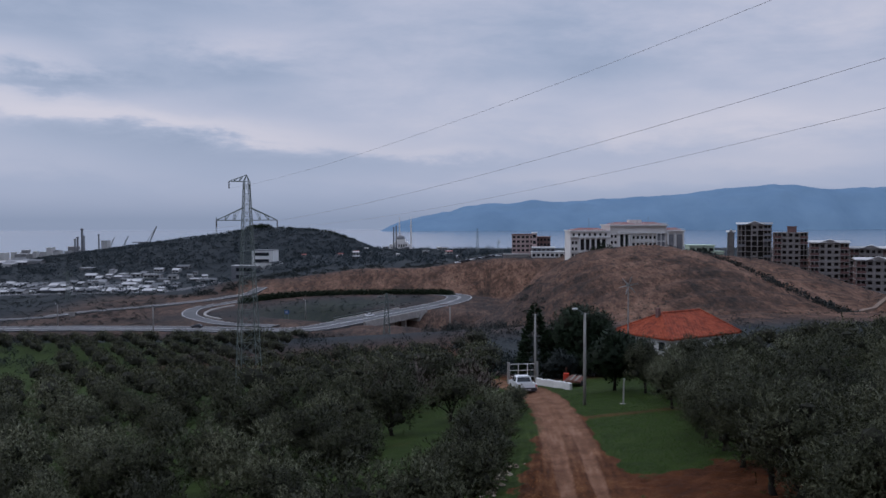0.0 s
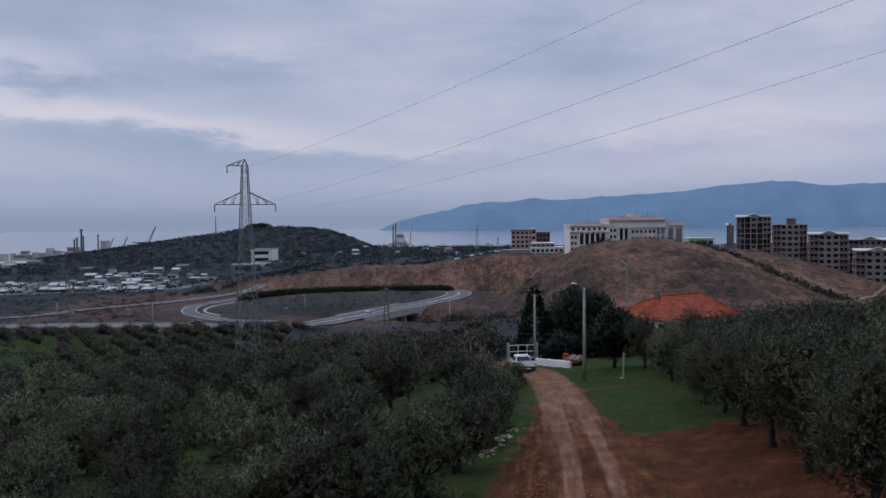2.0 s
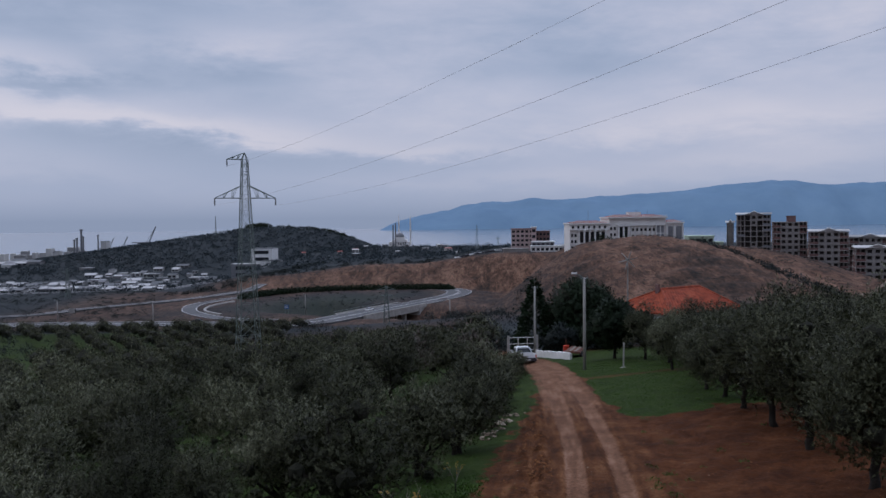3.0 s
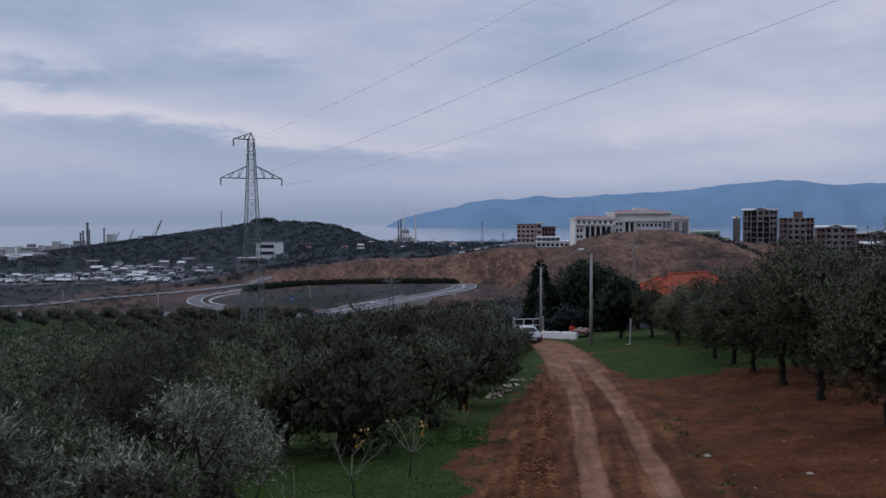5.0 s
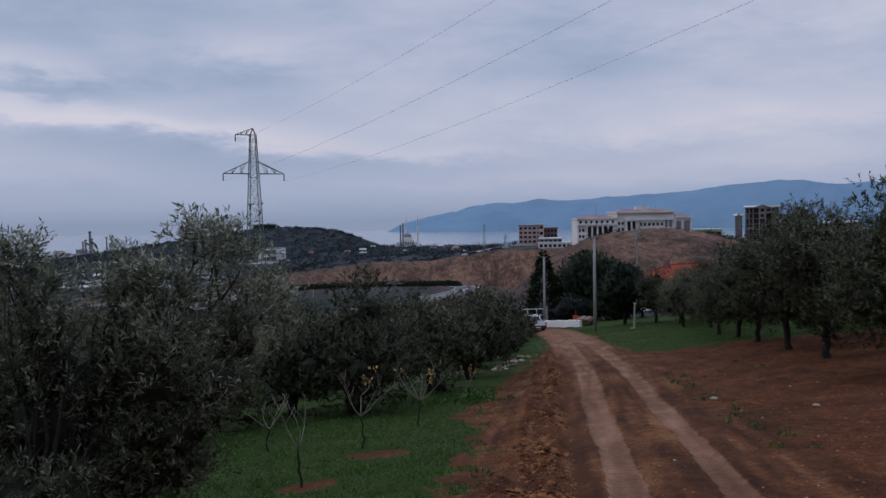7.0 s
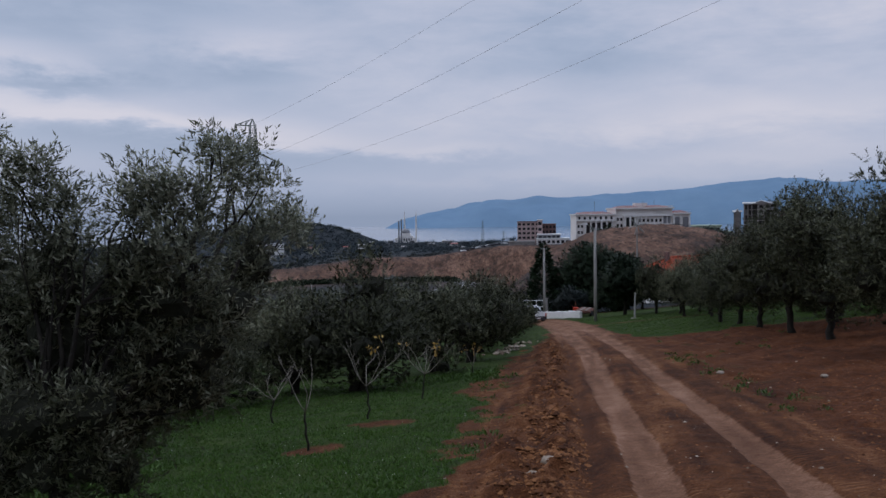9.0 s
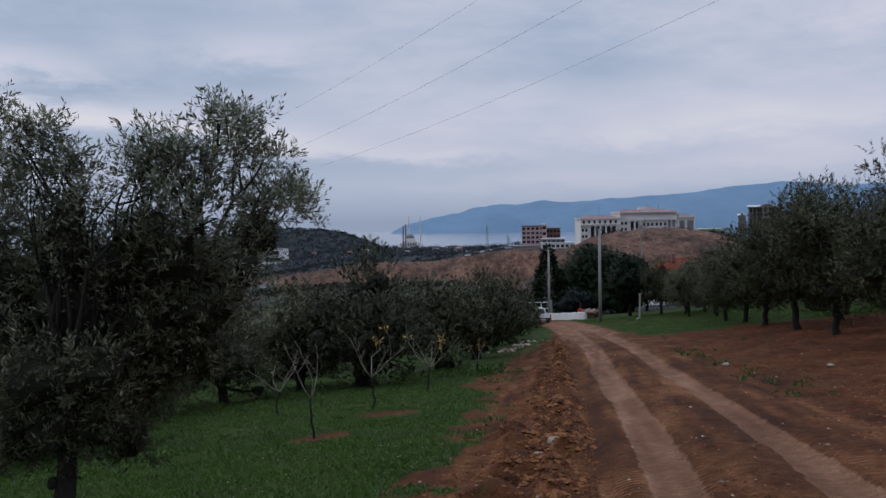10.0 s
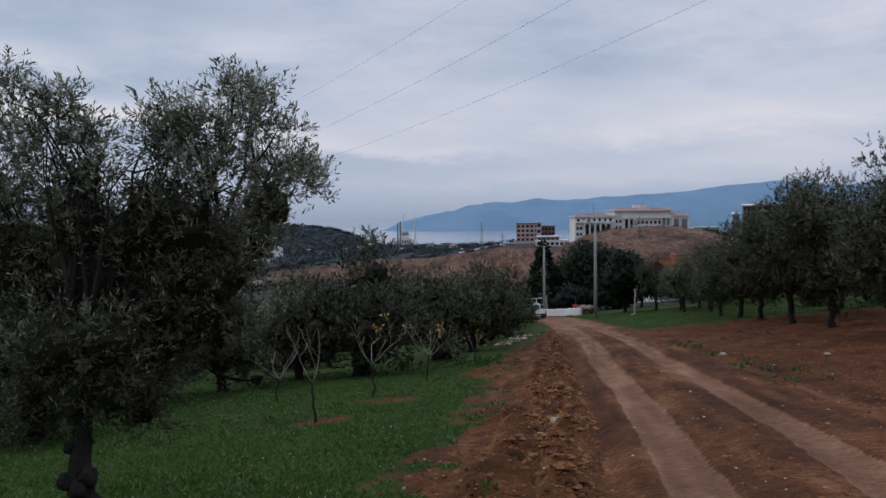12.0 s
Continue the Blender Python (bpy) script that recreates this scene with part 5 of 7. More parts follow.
# ---------------------------------------------------------------- vehicles
def pickup(x, y, turn):
    """A white double-cab pickup with an open bed, seen from behind."""
    o = thing("pickup_truck", pose(x, y, float(land(x, y)) + 0.0, -4, 0, turn) @ Matrix.Scale(0.84, 4), "white double-cab pickup truck with open bed on the track", "pickup truck")
    L, W = 2.5, 0.88

    def slab(name, prof, half, paint, label=""):
        n = len(prof)
        return part(name, Shape().add([(-half, p, q) for p, q in prof] + [(half, p, q) for p, q in prof], [tuple(range(n)), tuple(range(2 * n - 1, n - 1, -1))] + [(k, k + n, (k + 1) % n + n, (k + 1) % n) for k in range(n)]), paint, o, label)

    slab("body", [(-0.85, 0.42), (-0.85, 1.02), (1.15, 1.04), (1.3, 1.02), (2.3, 0.94), (2.46, 0.84), (2.5, 0.7), (2.5, 0.44), (1.95, 0.40)], W, CAR_WHITE)
    part("bed_floor", Shape().box(-W + 0.06, W - 0.06, -L + 0.06, -0.85, 0.42, 0.60), CAR_DARK, o, "dark bed floor")
    for sx in (-1, 1):
        part("bed_side", Shape().box(sx * W - 0.05, sx * W + 0.05, -L, -0.85, 0.45, 1.02).box(sx * W - 0.065, sx * W + 0.065, -L, -0.85, 1.02, 1.06), CAR_WHITE, o)
    part("tailgate", Shape().box(-W + 0.05, W - 0.05, -L, -L + 0.06, 0.66, 1.04).box(-W + 0.16, W - 0.16, -L - 0.015, -L, 0.72, 0.96), CAR_WHITE, o)
    cab = Shape()
    cab.add([(-W + 0.03, -0.83, 1.03), (W - 0.03, -0.83, 1.03), (W - 0.03, 1.2, 1.03), (-W + 0.03, 1.2, 1.03), (-0.72, -0.60, 1.56), (0.72, -0.60, 1.56), (0.70, 0.45, 1.60), (-0.70, 0.45, 1.60), (-0.60, -0.45, 1.63), (0.60, -0.45, 1.63), (0.58, 0.35, 1.66), (-0.58, 0.35, 1.66)],
            [(0, 1, 5, 4), (1, 2, 6, 5), (2, 3, 7, 6), (3, 0, 4, 7), (4, 5, 9, 8), (5, 6, 10, 9), (6, 7, 11, 10), (7, 4, 8, 11), (8, 9, 10, 11)])
    part("cab", cab, CAR_WHITE, o)
    part("rear_window", Shape().add([(-0.70, -0.845, 1.08), (0.70, -0.845, 1.08), (0.62, -0.655, 1.50), (-0.62, -0.655, 1.50), (-0.70, -0.80, 1.08), (0.70, -0.80, 1.08), (0.62, -0.61, 1.50), (-0.62, -0.61, 1.50)], [(0, 1, 2, 3), (0, 4, 5, 1), (2, 6, 7, 3), (1, 5, 6, 2), (0, 3, 7, 4)]), DARK_GLASS, o)
    bar = Shape()
    for sx in (-0.7, 0.7):
        bar.tube([(sx, -0.98, 1.04), (sx, -0.93, 1.5), (sx * 0.9, -0.9, 1.6)], [0.03, 0.03, 0.03], 6)
    bar.bar((-0.63, -0.9, 1.6), (0.63, -0.9, 1.6), 0.03, 6)
    part("roll_bar", bar, STEEL, o)
    for sx in (-1, 1):
        for y0, y1 in ((-0.66, 0.05), (0.13, 0.78)):
            xo, xi = sx * (W - 0.008), sx * (0.735)
            part("side_window", Shape().add([(xo, y0, 1.10), (xo, y1 + 0.1, 1.10), (xi, y1 - 0.12, 1.50), (xi, y0 + 0.1, 1.50)], [(0, 1, 2, 3) if sx > 0 else (3, 2, 1, 0)]), DARK_GLASS, o)
        part("tail_light", Shape().box(sx * 0.84 - 0.06, sx * 0.84 + 0.06, -2.53, -2.49, 0.68, 0.98), RED_PAINT, o, "red tail light")
        part("mirror", Shape().box(sx * 0.88, sx * 1.06, 0.6, 0.72, 1.08, 1.25), CAR_WHITE, o)
        for yy in (-1.6, 1.6):
            wl = part("wheel", Shape().tube([(sx * 0.64, yy, 0.36), (sx * 0.90, yy, 0.36)], [0.36, 0.36], 18), RUBBER, o)
            part("rim", Shape().tube([(sx * 0.89, yy, 0.36), (sx * 0.915, yy, 0.36)], [0.21, 0.19], 14), STEEL, wl)
    part("bumper", Shape().box(-0.88, 0.88, -2.64, -2.48, 0.34, 0.66), CAR_DARK, o, "dark rear bumper")
    part("number_plate", Shape().box(-0.26, 0.26, -2.655, -2.64, 0.44, 0.54), WHITE_WALL, o)


pickup(6.84, 73.4, 8)


def small_car(x, y, z, turn, paint, label, s=1.0):
    o = thing("car", pose(x, y, z, 0, 0, turn) @ Matrix.Scale(s, 4), label, "car", "cars on the roads")
    prof = [(-2.1, 0.35), (-2.1, 0.8), (-1.9, 0.95), (-1.4, 1.0), (1.0, 0.95), (1.9, 0.8), (2.1, 0.6), (2.1, 0.35)]
    n, W = len(prof), 0.85
    part("body", Shape().add([(-W, p, q) for p, q in prof] + [(W, p, q) for p, q in prof], [tuple(range(n)), tuple(range(2 * n - 1, n - 1, -1))] + [(k, k + n, (k + 1) % n + n, (k + 1) % n) for k in range(n)]), paint, o)
    part("cabin", Shape().add([(-0.8, -1.7, 0.97), (0.8, -1.7, 0.97), (0.8, 0.9, 0.95), (-0.8, 0.9, 0.95), (-0.62, -1.2, 1.45), (0.62, -1.2, 1.45), (0.62, 0.2, 1.45), (-0.62, 0.2, 1.45)], [(0, 1, 5, 4), (1, 2, 6, 5), (2, 3, 7, 6), (3, 0, 4, 7)]), DARK_GLASS, o)
    part("roof", Shape().add([(-0.62, -1.2, 1.45), (0.62, -1.2, 1.45), (0.62, 0.2, 1.45), (-0.62, 0.2, 1.45), (-0.5, -1.1, 1.5), (0.5, -1.1, 1.5), (0.5, 0.1, 1.5), (-0.5, 0.1, 1.5)], [(4, 5, 6, 7), (0, 1, 5, 4), (1, 2, 6, 5), (2, 3, 7, 6), (3, 0, 4, 7)]), paint, o)
    for sx in (-1, 1):
        for yy in (-1.3, 1.3):
            part("wheel", Shape().tube([(sx * 0.66, yy, 0.32), (sx * 0.88, yy, 0.32)], [0.32, 0.32], 12), RUBBER, o)


def road_z(x, y):
    return max(float(land(x, y)), float(land(x + 3, y)), float(land(x - 3, y))) + 0.25


small_car(-92.0, 316.5, road_z(-92, 316.5), 88, CAR_DARK, "dark car driving on the asphalt road")
small_car(-30.5, 352.0, road_z(-30.5, 352), -28, CAR_WHITE, "white car driving on the road bridge")

# ---------------------------------------------------------------- yard
def low_wall():
    a, b = Vector((8.55, 77.6)), Vector((10.75, 71.2))
    o = thing("yard_wall", pose(0, 0, 0), "low whitewashed wall beside the track", "wall")
    n = 9
    for k in range(n):
        p, q = a.lerp(b, k / n), a.lerp(b, (k + 1) / n - 0.006)
        d = (q - p).normalized()
        s = Vector((d.y, -d.x)) * 0.11
        z = float(land(*p.lerp(q, 0.5)))
        h = 0.62 - 0.02 * (k % 3)
        pts = [(*(p - s), z - 0.3), (*(q - s), z - 0.3), (*(q + s), z - 0.3), (*(p + s), z - 0.3)]
        part("panel", Shape().add(pts + [(x, y, z + h) for x, y, _ in pts], [(3, 2, 1, 0), (4, 5, 6, 7), (0, 1, 5, 4), (1, 2, 6, 5), (2, 3, 7, 6), (3, 0, 4, 7)]), WHITE_WALL, o)


low_wall()


def yard_gate():
    z = float(land(8.0, 81))
    o = thing("yard_gate", pose(7.6, 81.0, z, 0, 0, 8), "thin white metal gate frame behind the truck", "gate")
    f = Shape()
    for x in (-1.3, -0.45, 0.45, 1.3):
        f.bar((x, 0, 0), (x, 0, 1.75), 0.035)
    for h in (0.5, 1.1, 1.7):
        f.bar((-1.3, 0, h), (1.3, 0, h), 0.03)
    part("gate_frame", f, WHITE_WALL, o)
    part("gate_post", Shape().box(-1.5, -1.3, -0.1, 0.1, -0.2, 1.9), CONCRETE, o)
    part("gate_post", Shape().box(1.3, 1.5, -0.1, 0.1, -0.2, 1.9), CONCRETE, o)


yard_gate()


def red_tank(x, y):
    o = thing("fuel_barrel", pose(x, y, float(land(x, y))) @ Matrix.Scale(0.75, 4), "bright red upright metal barrel with pump pipe", "barrel")
    part("drum", Shape().lathe([(0.36, 0.0), (0.38, 0.03), (0.36, 0.1), (0.36, 0.45), (0.385, 0.48), (0.36, 0.52), (0.36, 0.95), (0.38, 1.0), (0.36, 1.03)], 16), RED_PAINT, o)
    part("pipe", Shape().bar((0, 0, 1.03), (0, 0, 1.75), 0.05, 7), RUST, o)


red_tank(11.35, 78.2)


def rubble(x, y, seed):
    rng = random.Random(seed)
    o = thing("scrap_trailer", pose(x, y, float(land(x, y)), 0, 0, 70), "rusty flat farm trailer loaded with scrap boards", "trailer")
    part("bed", Shape().box(-1.3, 1.3, -0.7, 0.7, 0.45, 0.58), RUST, o)
    for k in range(5):
        a = rng.uniform(-0.15, 0.15)
        part("board", Shape().box(-1.4 + 0.1 * k, 1.2 + 0.08 * k, -0.6 + 0.24 * k, -0.42 + 0.24 * k, 0.58 + 0.03 * (k % 2), 0.64 + 0.03 * (k % 2), a, (0, 0)), PALE_BARK if k % 2 else RUST, o)
    for sx in (-0.7, 0.7):
        part("wheel", Shape().tube([(sx, -0.78, 0.3), (sx, -0.6, 0.3)], [0.3, 0.3], 12), RUBBER, o)
        part("wheel", Shape().tube([(sx, 0.6, 0.3), (sx, 0.78, 0.3)], [0.3, 0.3], 12), RUBBER, o)


rubble(11.6, 74.6, 3)


def farmhouse():
    """A low white house under a hipped red tile roof with a chimney."""
    turn = math.atan2(0.54, 0.84)
    z = float(land(24.5, 92))
    o = thing("farmhouse", pose(24.15, 90.1, z, 0, 0, math.degrees(turn)), "low white farmhouse with hipped red tile roof", "house")
    L, D, e = 11.6, 8.8, -5.15 - z
    ridge = -2.95 - z
    i = 0.45
    for x0, x1, y0, y1 in ((i, L - i, i, i + 0.25), (i, L - i, D - i - 0.25, D - i), (i, i + 0.25, i + 0.25, D - i - 0.25), (L - i - 0.25, L - i, i + 0.25, D - i - 0.25)):
        part("wall", Shape().box(x0, x1, y0, y1, -1.2, e), WHITE_WALL, o)
    r0, r1, my = 3.3, L - 1.9, D / 2
    deck = Shape()
    deck.add([(0, 0, e), (L, 0, e), (L, D, e), (0, D, e), (r0, my, ridge), (r1, my, ridge), (0, 0, e - 0.14), (L, 0, e - 0.14), (L, D, e - 0.14), (0, D, e - 0.14)],
             [(0, 1, 5, 4), (1, 2, 5), (2, 3, 4, 5), (3, 0, 4), (0, 6, 7, 1), (1, 7, 8, 2), (2, 8, 9, 3), (3, 9, 6, 0), (9, 8, 7, 6)])
    roof = part("roof", deck, RED_TILE, o)
    caps = Shape()
    for a, b in (((0, 0, e), (r0, my, ridge)), ((L, 0, e), (r1, my, ridge)), ((0, D, e), (r0, my, ridge)), ((L, D, e), (r1, my, ridge)), ((r0, my, ridge), (r1, my, ridge))):
        n = 12
        for k in range(n):
            p, q = Vector(a).lerp(Vector(b), k / n), Vector(a).lerp(Vector(b), (k + 1) / n)
            caps.tube([p + Vector((0, 0, 0.05)), q + Vector((0, 0, 0.07))], [0.12, 0.15], 6)
    part("ridge_tiles", caps, RED_TILE, roof, "rounded red ridge tiles")
    # rows of pan tiles on the two slopes that face the track
    courses = Shape()
    for face in range(2):
        for k in range(13):
            t0, t1 = k / 13, (k + 1.25) / 13
            if face == 0:
                a0, a1 = Vector((0, 0, e)).lerp(Vector((r0, my, ridge)), t0), Vector((L, 0, e)).lerp(Vector((r1, my, ridge)), t0)
                b0, b1 = Vector((0, 0, e)).lerp(Vector((r0, my, ridge)), min(1, t1)), Vector((L, 0, e)).lerp(Vector((r1, my, ridge)), min(1, t1))
            else:
                a0, a1 = Vector((0, D, e)).lerp(Vector((r0, my, ridge)), t0), Vector((0, 0, e)).lerp(Vector((r0, my, ridge)), t0)
                b0, b1 = Vector((0, D, e)).lerp(Vector((r0, my, ridge)), min(1, t1)), Vector((0, 0, e)).lerp(Vector((r0, my, ridge)), min(1, t1))
            n = max(2, int((a1 - a0).length / 0.42))
            for j in range(n):
                u0, u1 = (j + 0.06) / n, (j + 0.94) / n
                lift = Vector((0, 0, 0.075 + 0.02 * math.sin(j * 7 + k * 3)))
                drop = Vector((0, 0, 0.02))
                p = [a0.lerp(a1, u0) + lift, a0.lerp(a1, u1) + lift, b0.lerp(b1, u1) + drop, b0.lerp(b1, u0) + drop]
                m = (p[0] + p[1]) / 2 + Vector((0, 0, 0.05))
                m2 = (p[2] + p[3]) / 2 + Vector((0, 0, 0.05))
                courses.add([p[0], m, p[1], p[2], m2, p[3]], [(0, 1, 4, 5), (1, 2, 3, 4)])
    tagged(part("roof_tiles", courses, RED_TILE, roof, "weathered red clay pan tiles"), kind="stuff")
    part("chimney", Shape().box(r0 - 0.7, r0 - 0.3, my - 0.2, my + 0.2, ridge - 0.5, ridge + 0.65), BRICK, roof, "small dark brick chimney")
    for y in (1.6, 4.2, 6.4):
        w = part("window", Shape().box(i - 0.03, i + 0.06, y - 0.45, y + 0.45, e - 1.45, e - 0.45), DARK_GLASS, o)
        part("window_frame", Shape().box(i - 0.06, i + 0.02, y - 0.52, y - 0.45, e - 1.5, e - 0.4).box(i - 0.06, i + 0.02, y + 0.45, y + 0.52, e - 1.5, e - 0.4).box(i - 0.06, i + 0.02, y - 0.45, y + 0.45, e - 0.45, e - 0.4).box(i - 0.08, i + 0.02, y - 0.45, y + 0.45, e - 1.5, e - 1.45), CAR_WHITE, w)
    for x in (2.2, 5.2, 8.0):
        part("window", Shape().box(x - 0.5, x + 0.5, i - 0.03, i + 0.06, e - 1.45, e - 0.45), DARK_GLASS, o)


farmhouse()

# ---------------------------------------------------------------- large white building on the hill
def slot(o, name, mesh, x, y, z, label=""):
    ob = part(name, mesh, None, o, label)
    ob.matrix_basis = pose(x, y, z)
    return ob


def window_mesh(name, w, h, glass):
    return Shape().box(-w / 2, w / 2, -0.12, 0.10, 0, h).mesh(name, glass)


def civic_building():
    o = thing("civic_building", pose(57.8, 385, -8.3, 0, 0, 0) @ Matrix.Scale(1.028, 4), "large white colonnaded public building with red roofs", "public building")
    H = 9.5
    part("wall", Shape().box(0, 17.5, 0.6, 18, -6, H), CREAM_STONE, o, "pale west wing")
    part("wall", Shape().box(17.5, 42.5, 1.4, 22, -6, 12.0), CREAM_STONE, o, "pale taller middle block")
    part("wall", Shape().box(42.5, 50.0, 0.8, 16, -6, H), CREAM_STONE, o, "pale east wing")
    for x0, x1, z, d in ((-0.4, 17.5, H, 18.4), (42.5, 50.4, H, 16.4), (17.0, 43.0, 12.0, 22.5)):
        part("cornice", Shape().box(x0, x1, -0.1, d, z - 0.05, z + 0.55), WHITE_WALL, o)
    for x0, x1, z, d in ((0.6, 17.3, H + 0.55, 17), (43.5, 49.6, H + 0.55, 15), (18.5, 30, 12.55, 20), (30.5, 42, 12.55, 20)):
        r = Shape()
        m, h = (x1 - x0) * 0.25, 1.0
        r.add([(x0, 1.2, z), (x1, 1.2, z), (x1, d, z), (x0, d, z), (x0 + m, d / 2 - 1, z + h), (x1 - m, d / 2 - 1, z + h), (x1 - m, d / 2 + 1, z + h), (x0 + m, d / 2 + 1, z + h)],
              [(0, 1, 5, 4), (1, 2, 6, 5), (2, 3, 7, 6), (3, 0, 4, 7), (4, 5, 6, 7)])
        part("roof", r, FAR_TILE, o, "dull red hipped roof")
    tall, small, mid = window_mesh("window", 1.55, 4.8, DARK_GLASS), window_mesh("window", 0.9, 1.25, DARK_GLASS), window_mesh("window", 1.0, 2.2, DARK_GLASS)
    for k in range(5):
        slot(o, "window", tall, 5.2 + 2.35 * k, 0.6, 1.4, "tall dark window")
    for k in range(7):
        slot(o, "window", small, 1.4 + 2.35 * k, 0.6, 7.6)
    for k in range(2):
        for j in range(3):
            slot(o, "window", small, 1.0 + 1.5 * k, 0.6, -1.4 + 2.7 * j)
    for k in range(6):
        part("column", Shape().box(4.0 + 2.35 * k - 0.30, 4.0 + 2.35 * k + 0.30, -0.3, 0.6, -1, 6.9).box(4.0 + 2.35 * k - 0.45, 4.0 + 2.35 * k + 0.45, -0.4, 0.6, 6.5, 6.9), WHITE_WALL, o)
    part("band", Shape().box(-0.2, 17.5, -0.45, 0.6, 6.9, 7.3), WHITE_WALL, o)
    part("band", Shape().box(-0.2, 17.5, 0.2, 0.6, 0.4, 0.8), WHITE_WALL, o)
    for j in range(3):
        for x in (18.4, 20.0):
            slot(o, "window", small, x, 1.4, 1.4 + 2.7 * j)
    part("entrance", Shape().box(22.0, 25.4, 1.1, 1.5, 0, 8.2), DARK_GLASS, o, "tall dark recessed entrance")
    for x in (21.5, 23.7, 25.9):
        part("column", Shape().box(x - 0.32, x + 0.32, 0.0, 1.4, -1, 8.4), WHITE_WALL, o)
    part("canopy", Shape().box(20.8, 26.6, -0.3, 1.4, 8.4, 9.3), WHITE_WALL, o)
    for k in range(7):
        slot(o, "window", mid, 28.0 + 1.85 * k, 1.4, 2.2)
        slot(o, "window", small, 28.0 + 1.85 * k, 1.4, 6.2)
    for k in range(8):
        part("pilaster", Shape().box(27.05 + 1.85 * k - 0.2, 27.05 + 1.85 * k + 0.2, 0.7, 1.4, -1, 8.6), WHITE_WALL, o)
    part("band", Shape().box(26.7, 42.5, 0.5, 1.4, 8.6, 9.3), WHITE_WALL, o)
    part("band", Shape().box(26.7, 42.5, 0.9, 1.4, 5.0, 5.4), WHITE_WALL, o)
    part("panel", Shape().box(38.2, 41.6, 0.95, 1.4, 0, 8.6), GREY_PANEL, o, "blank grey facade panel")
    part("panel", Shape().box(43.4, 45.4, 0.5, 0.8, 0, 8.2), GREY_PANEL, o, "grey glazed panel")
    part("panel", Shape().box(46.9, 49.2, 0.5, 0.8, 0, 8.2), GREY_PANEL, o, "grey glazed panel")
    for x in (42.9, 46.1, 49.7):
        part("column", Shape().box(x - 0.3, x + 0.3, 0.1, 0.8, -1, 8.9), WHITE_WALL, o)
    for x0, x1, y, z in ((0, 17.3, 0.1, H + 0.55), (43, 50, 0.1, H + 0.55), (17.4, 42.6, 0.1, 12.55)):
        rail = Shape().box(x0, x1, y, y + 0.2, z + 0.55, z + 0.7)
        for k in range(int((x1 - x0) / 0.9)):
            rail.box(x0 + 0.9 * k, x0 + 0.9 * k + 0.28, y + 0.02, y + 0.18, z, z + 0.55)
        part("balustrade", rail, WHITE_WALL, o)
    part("stair_head", Shape().box(27.5, 33.0, 8, 13, 12.6, 14.6), CREAM_STONE, o)
    for x in (9.0, 30.5, 35.5):
        part("mast", Shape().bar((x, 6, H), (x, 6, H + 6.2), 0.07), STEEL, o)


civic_building()


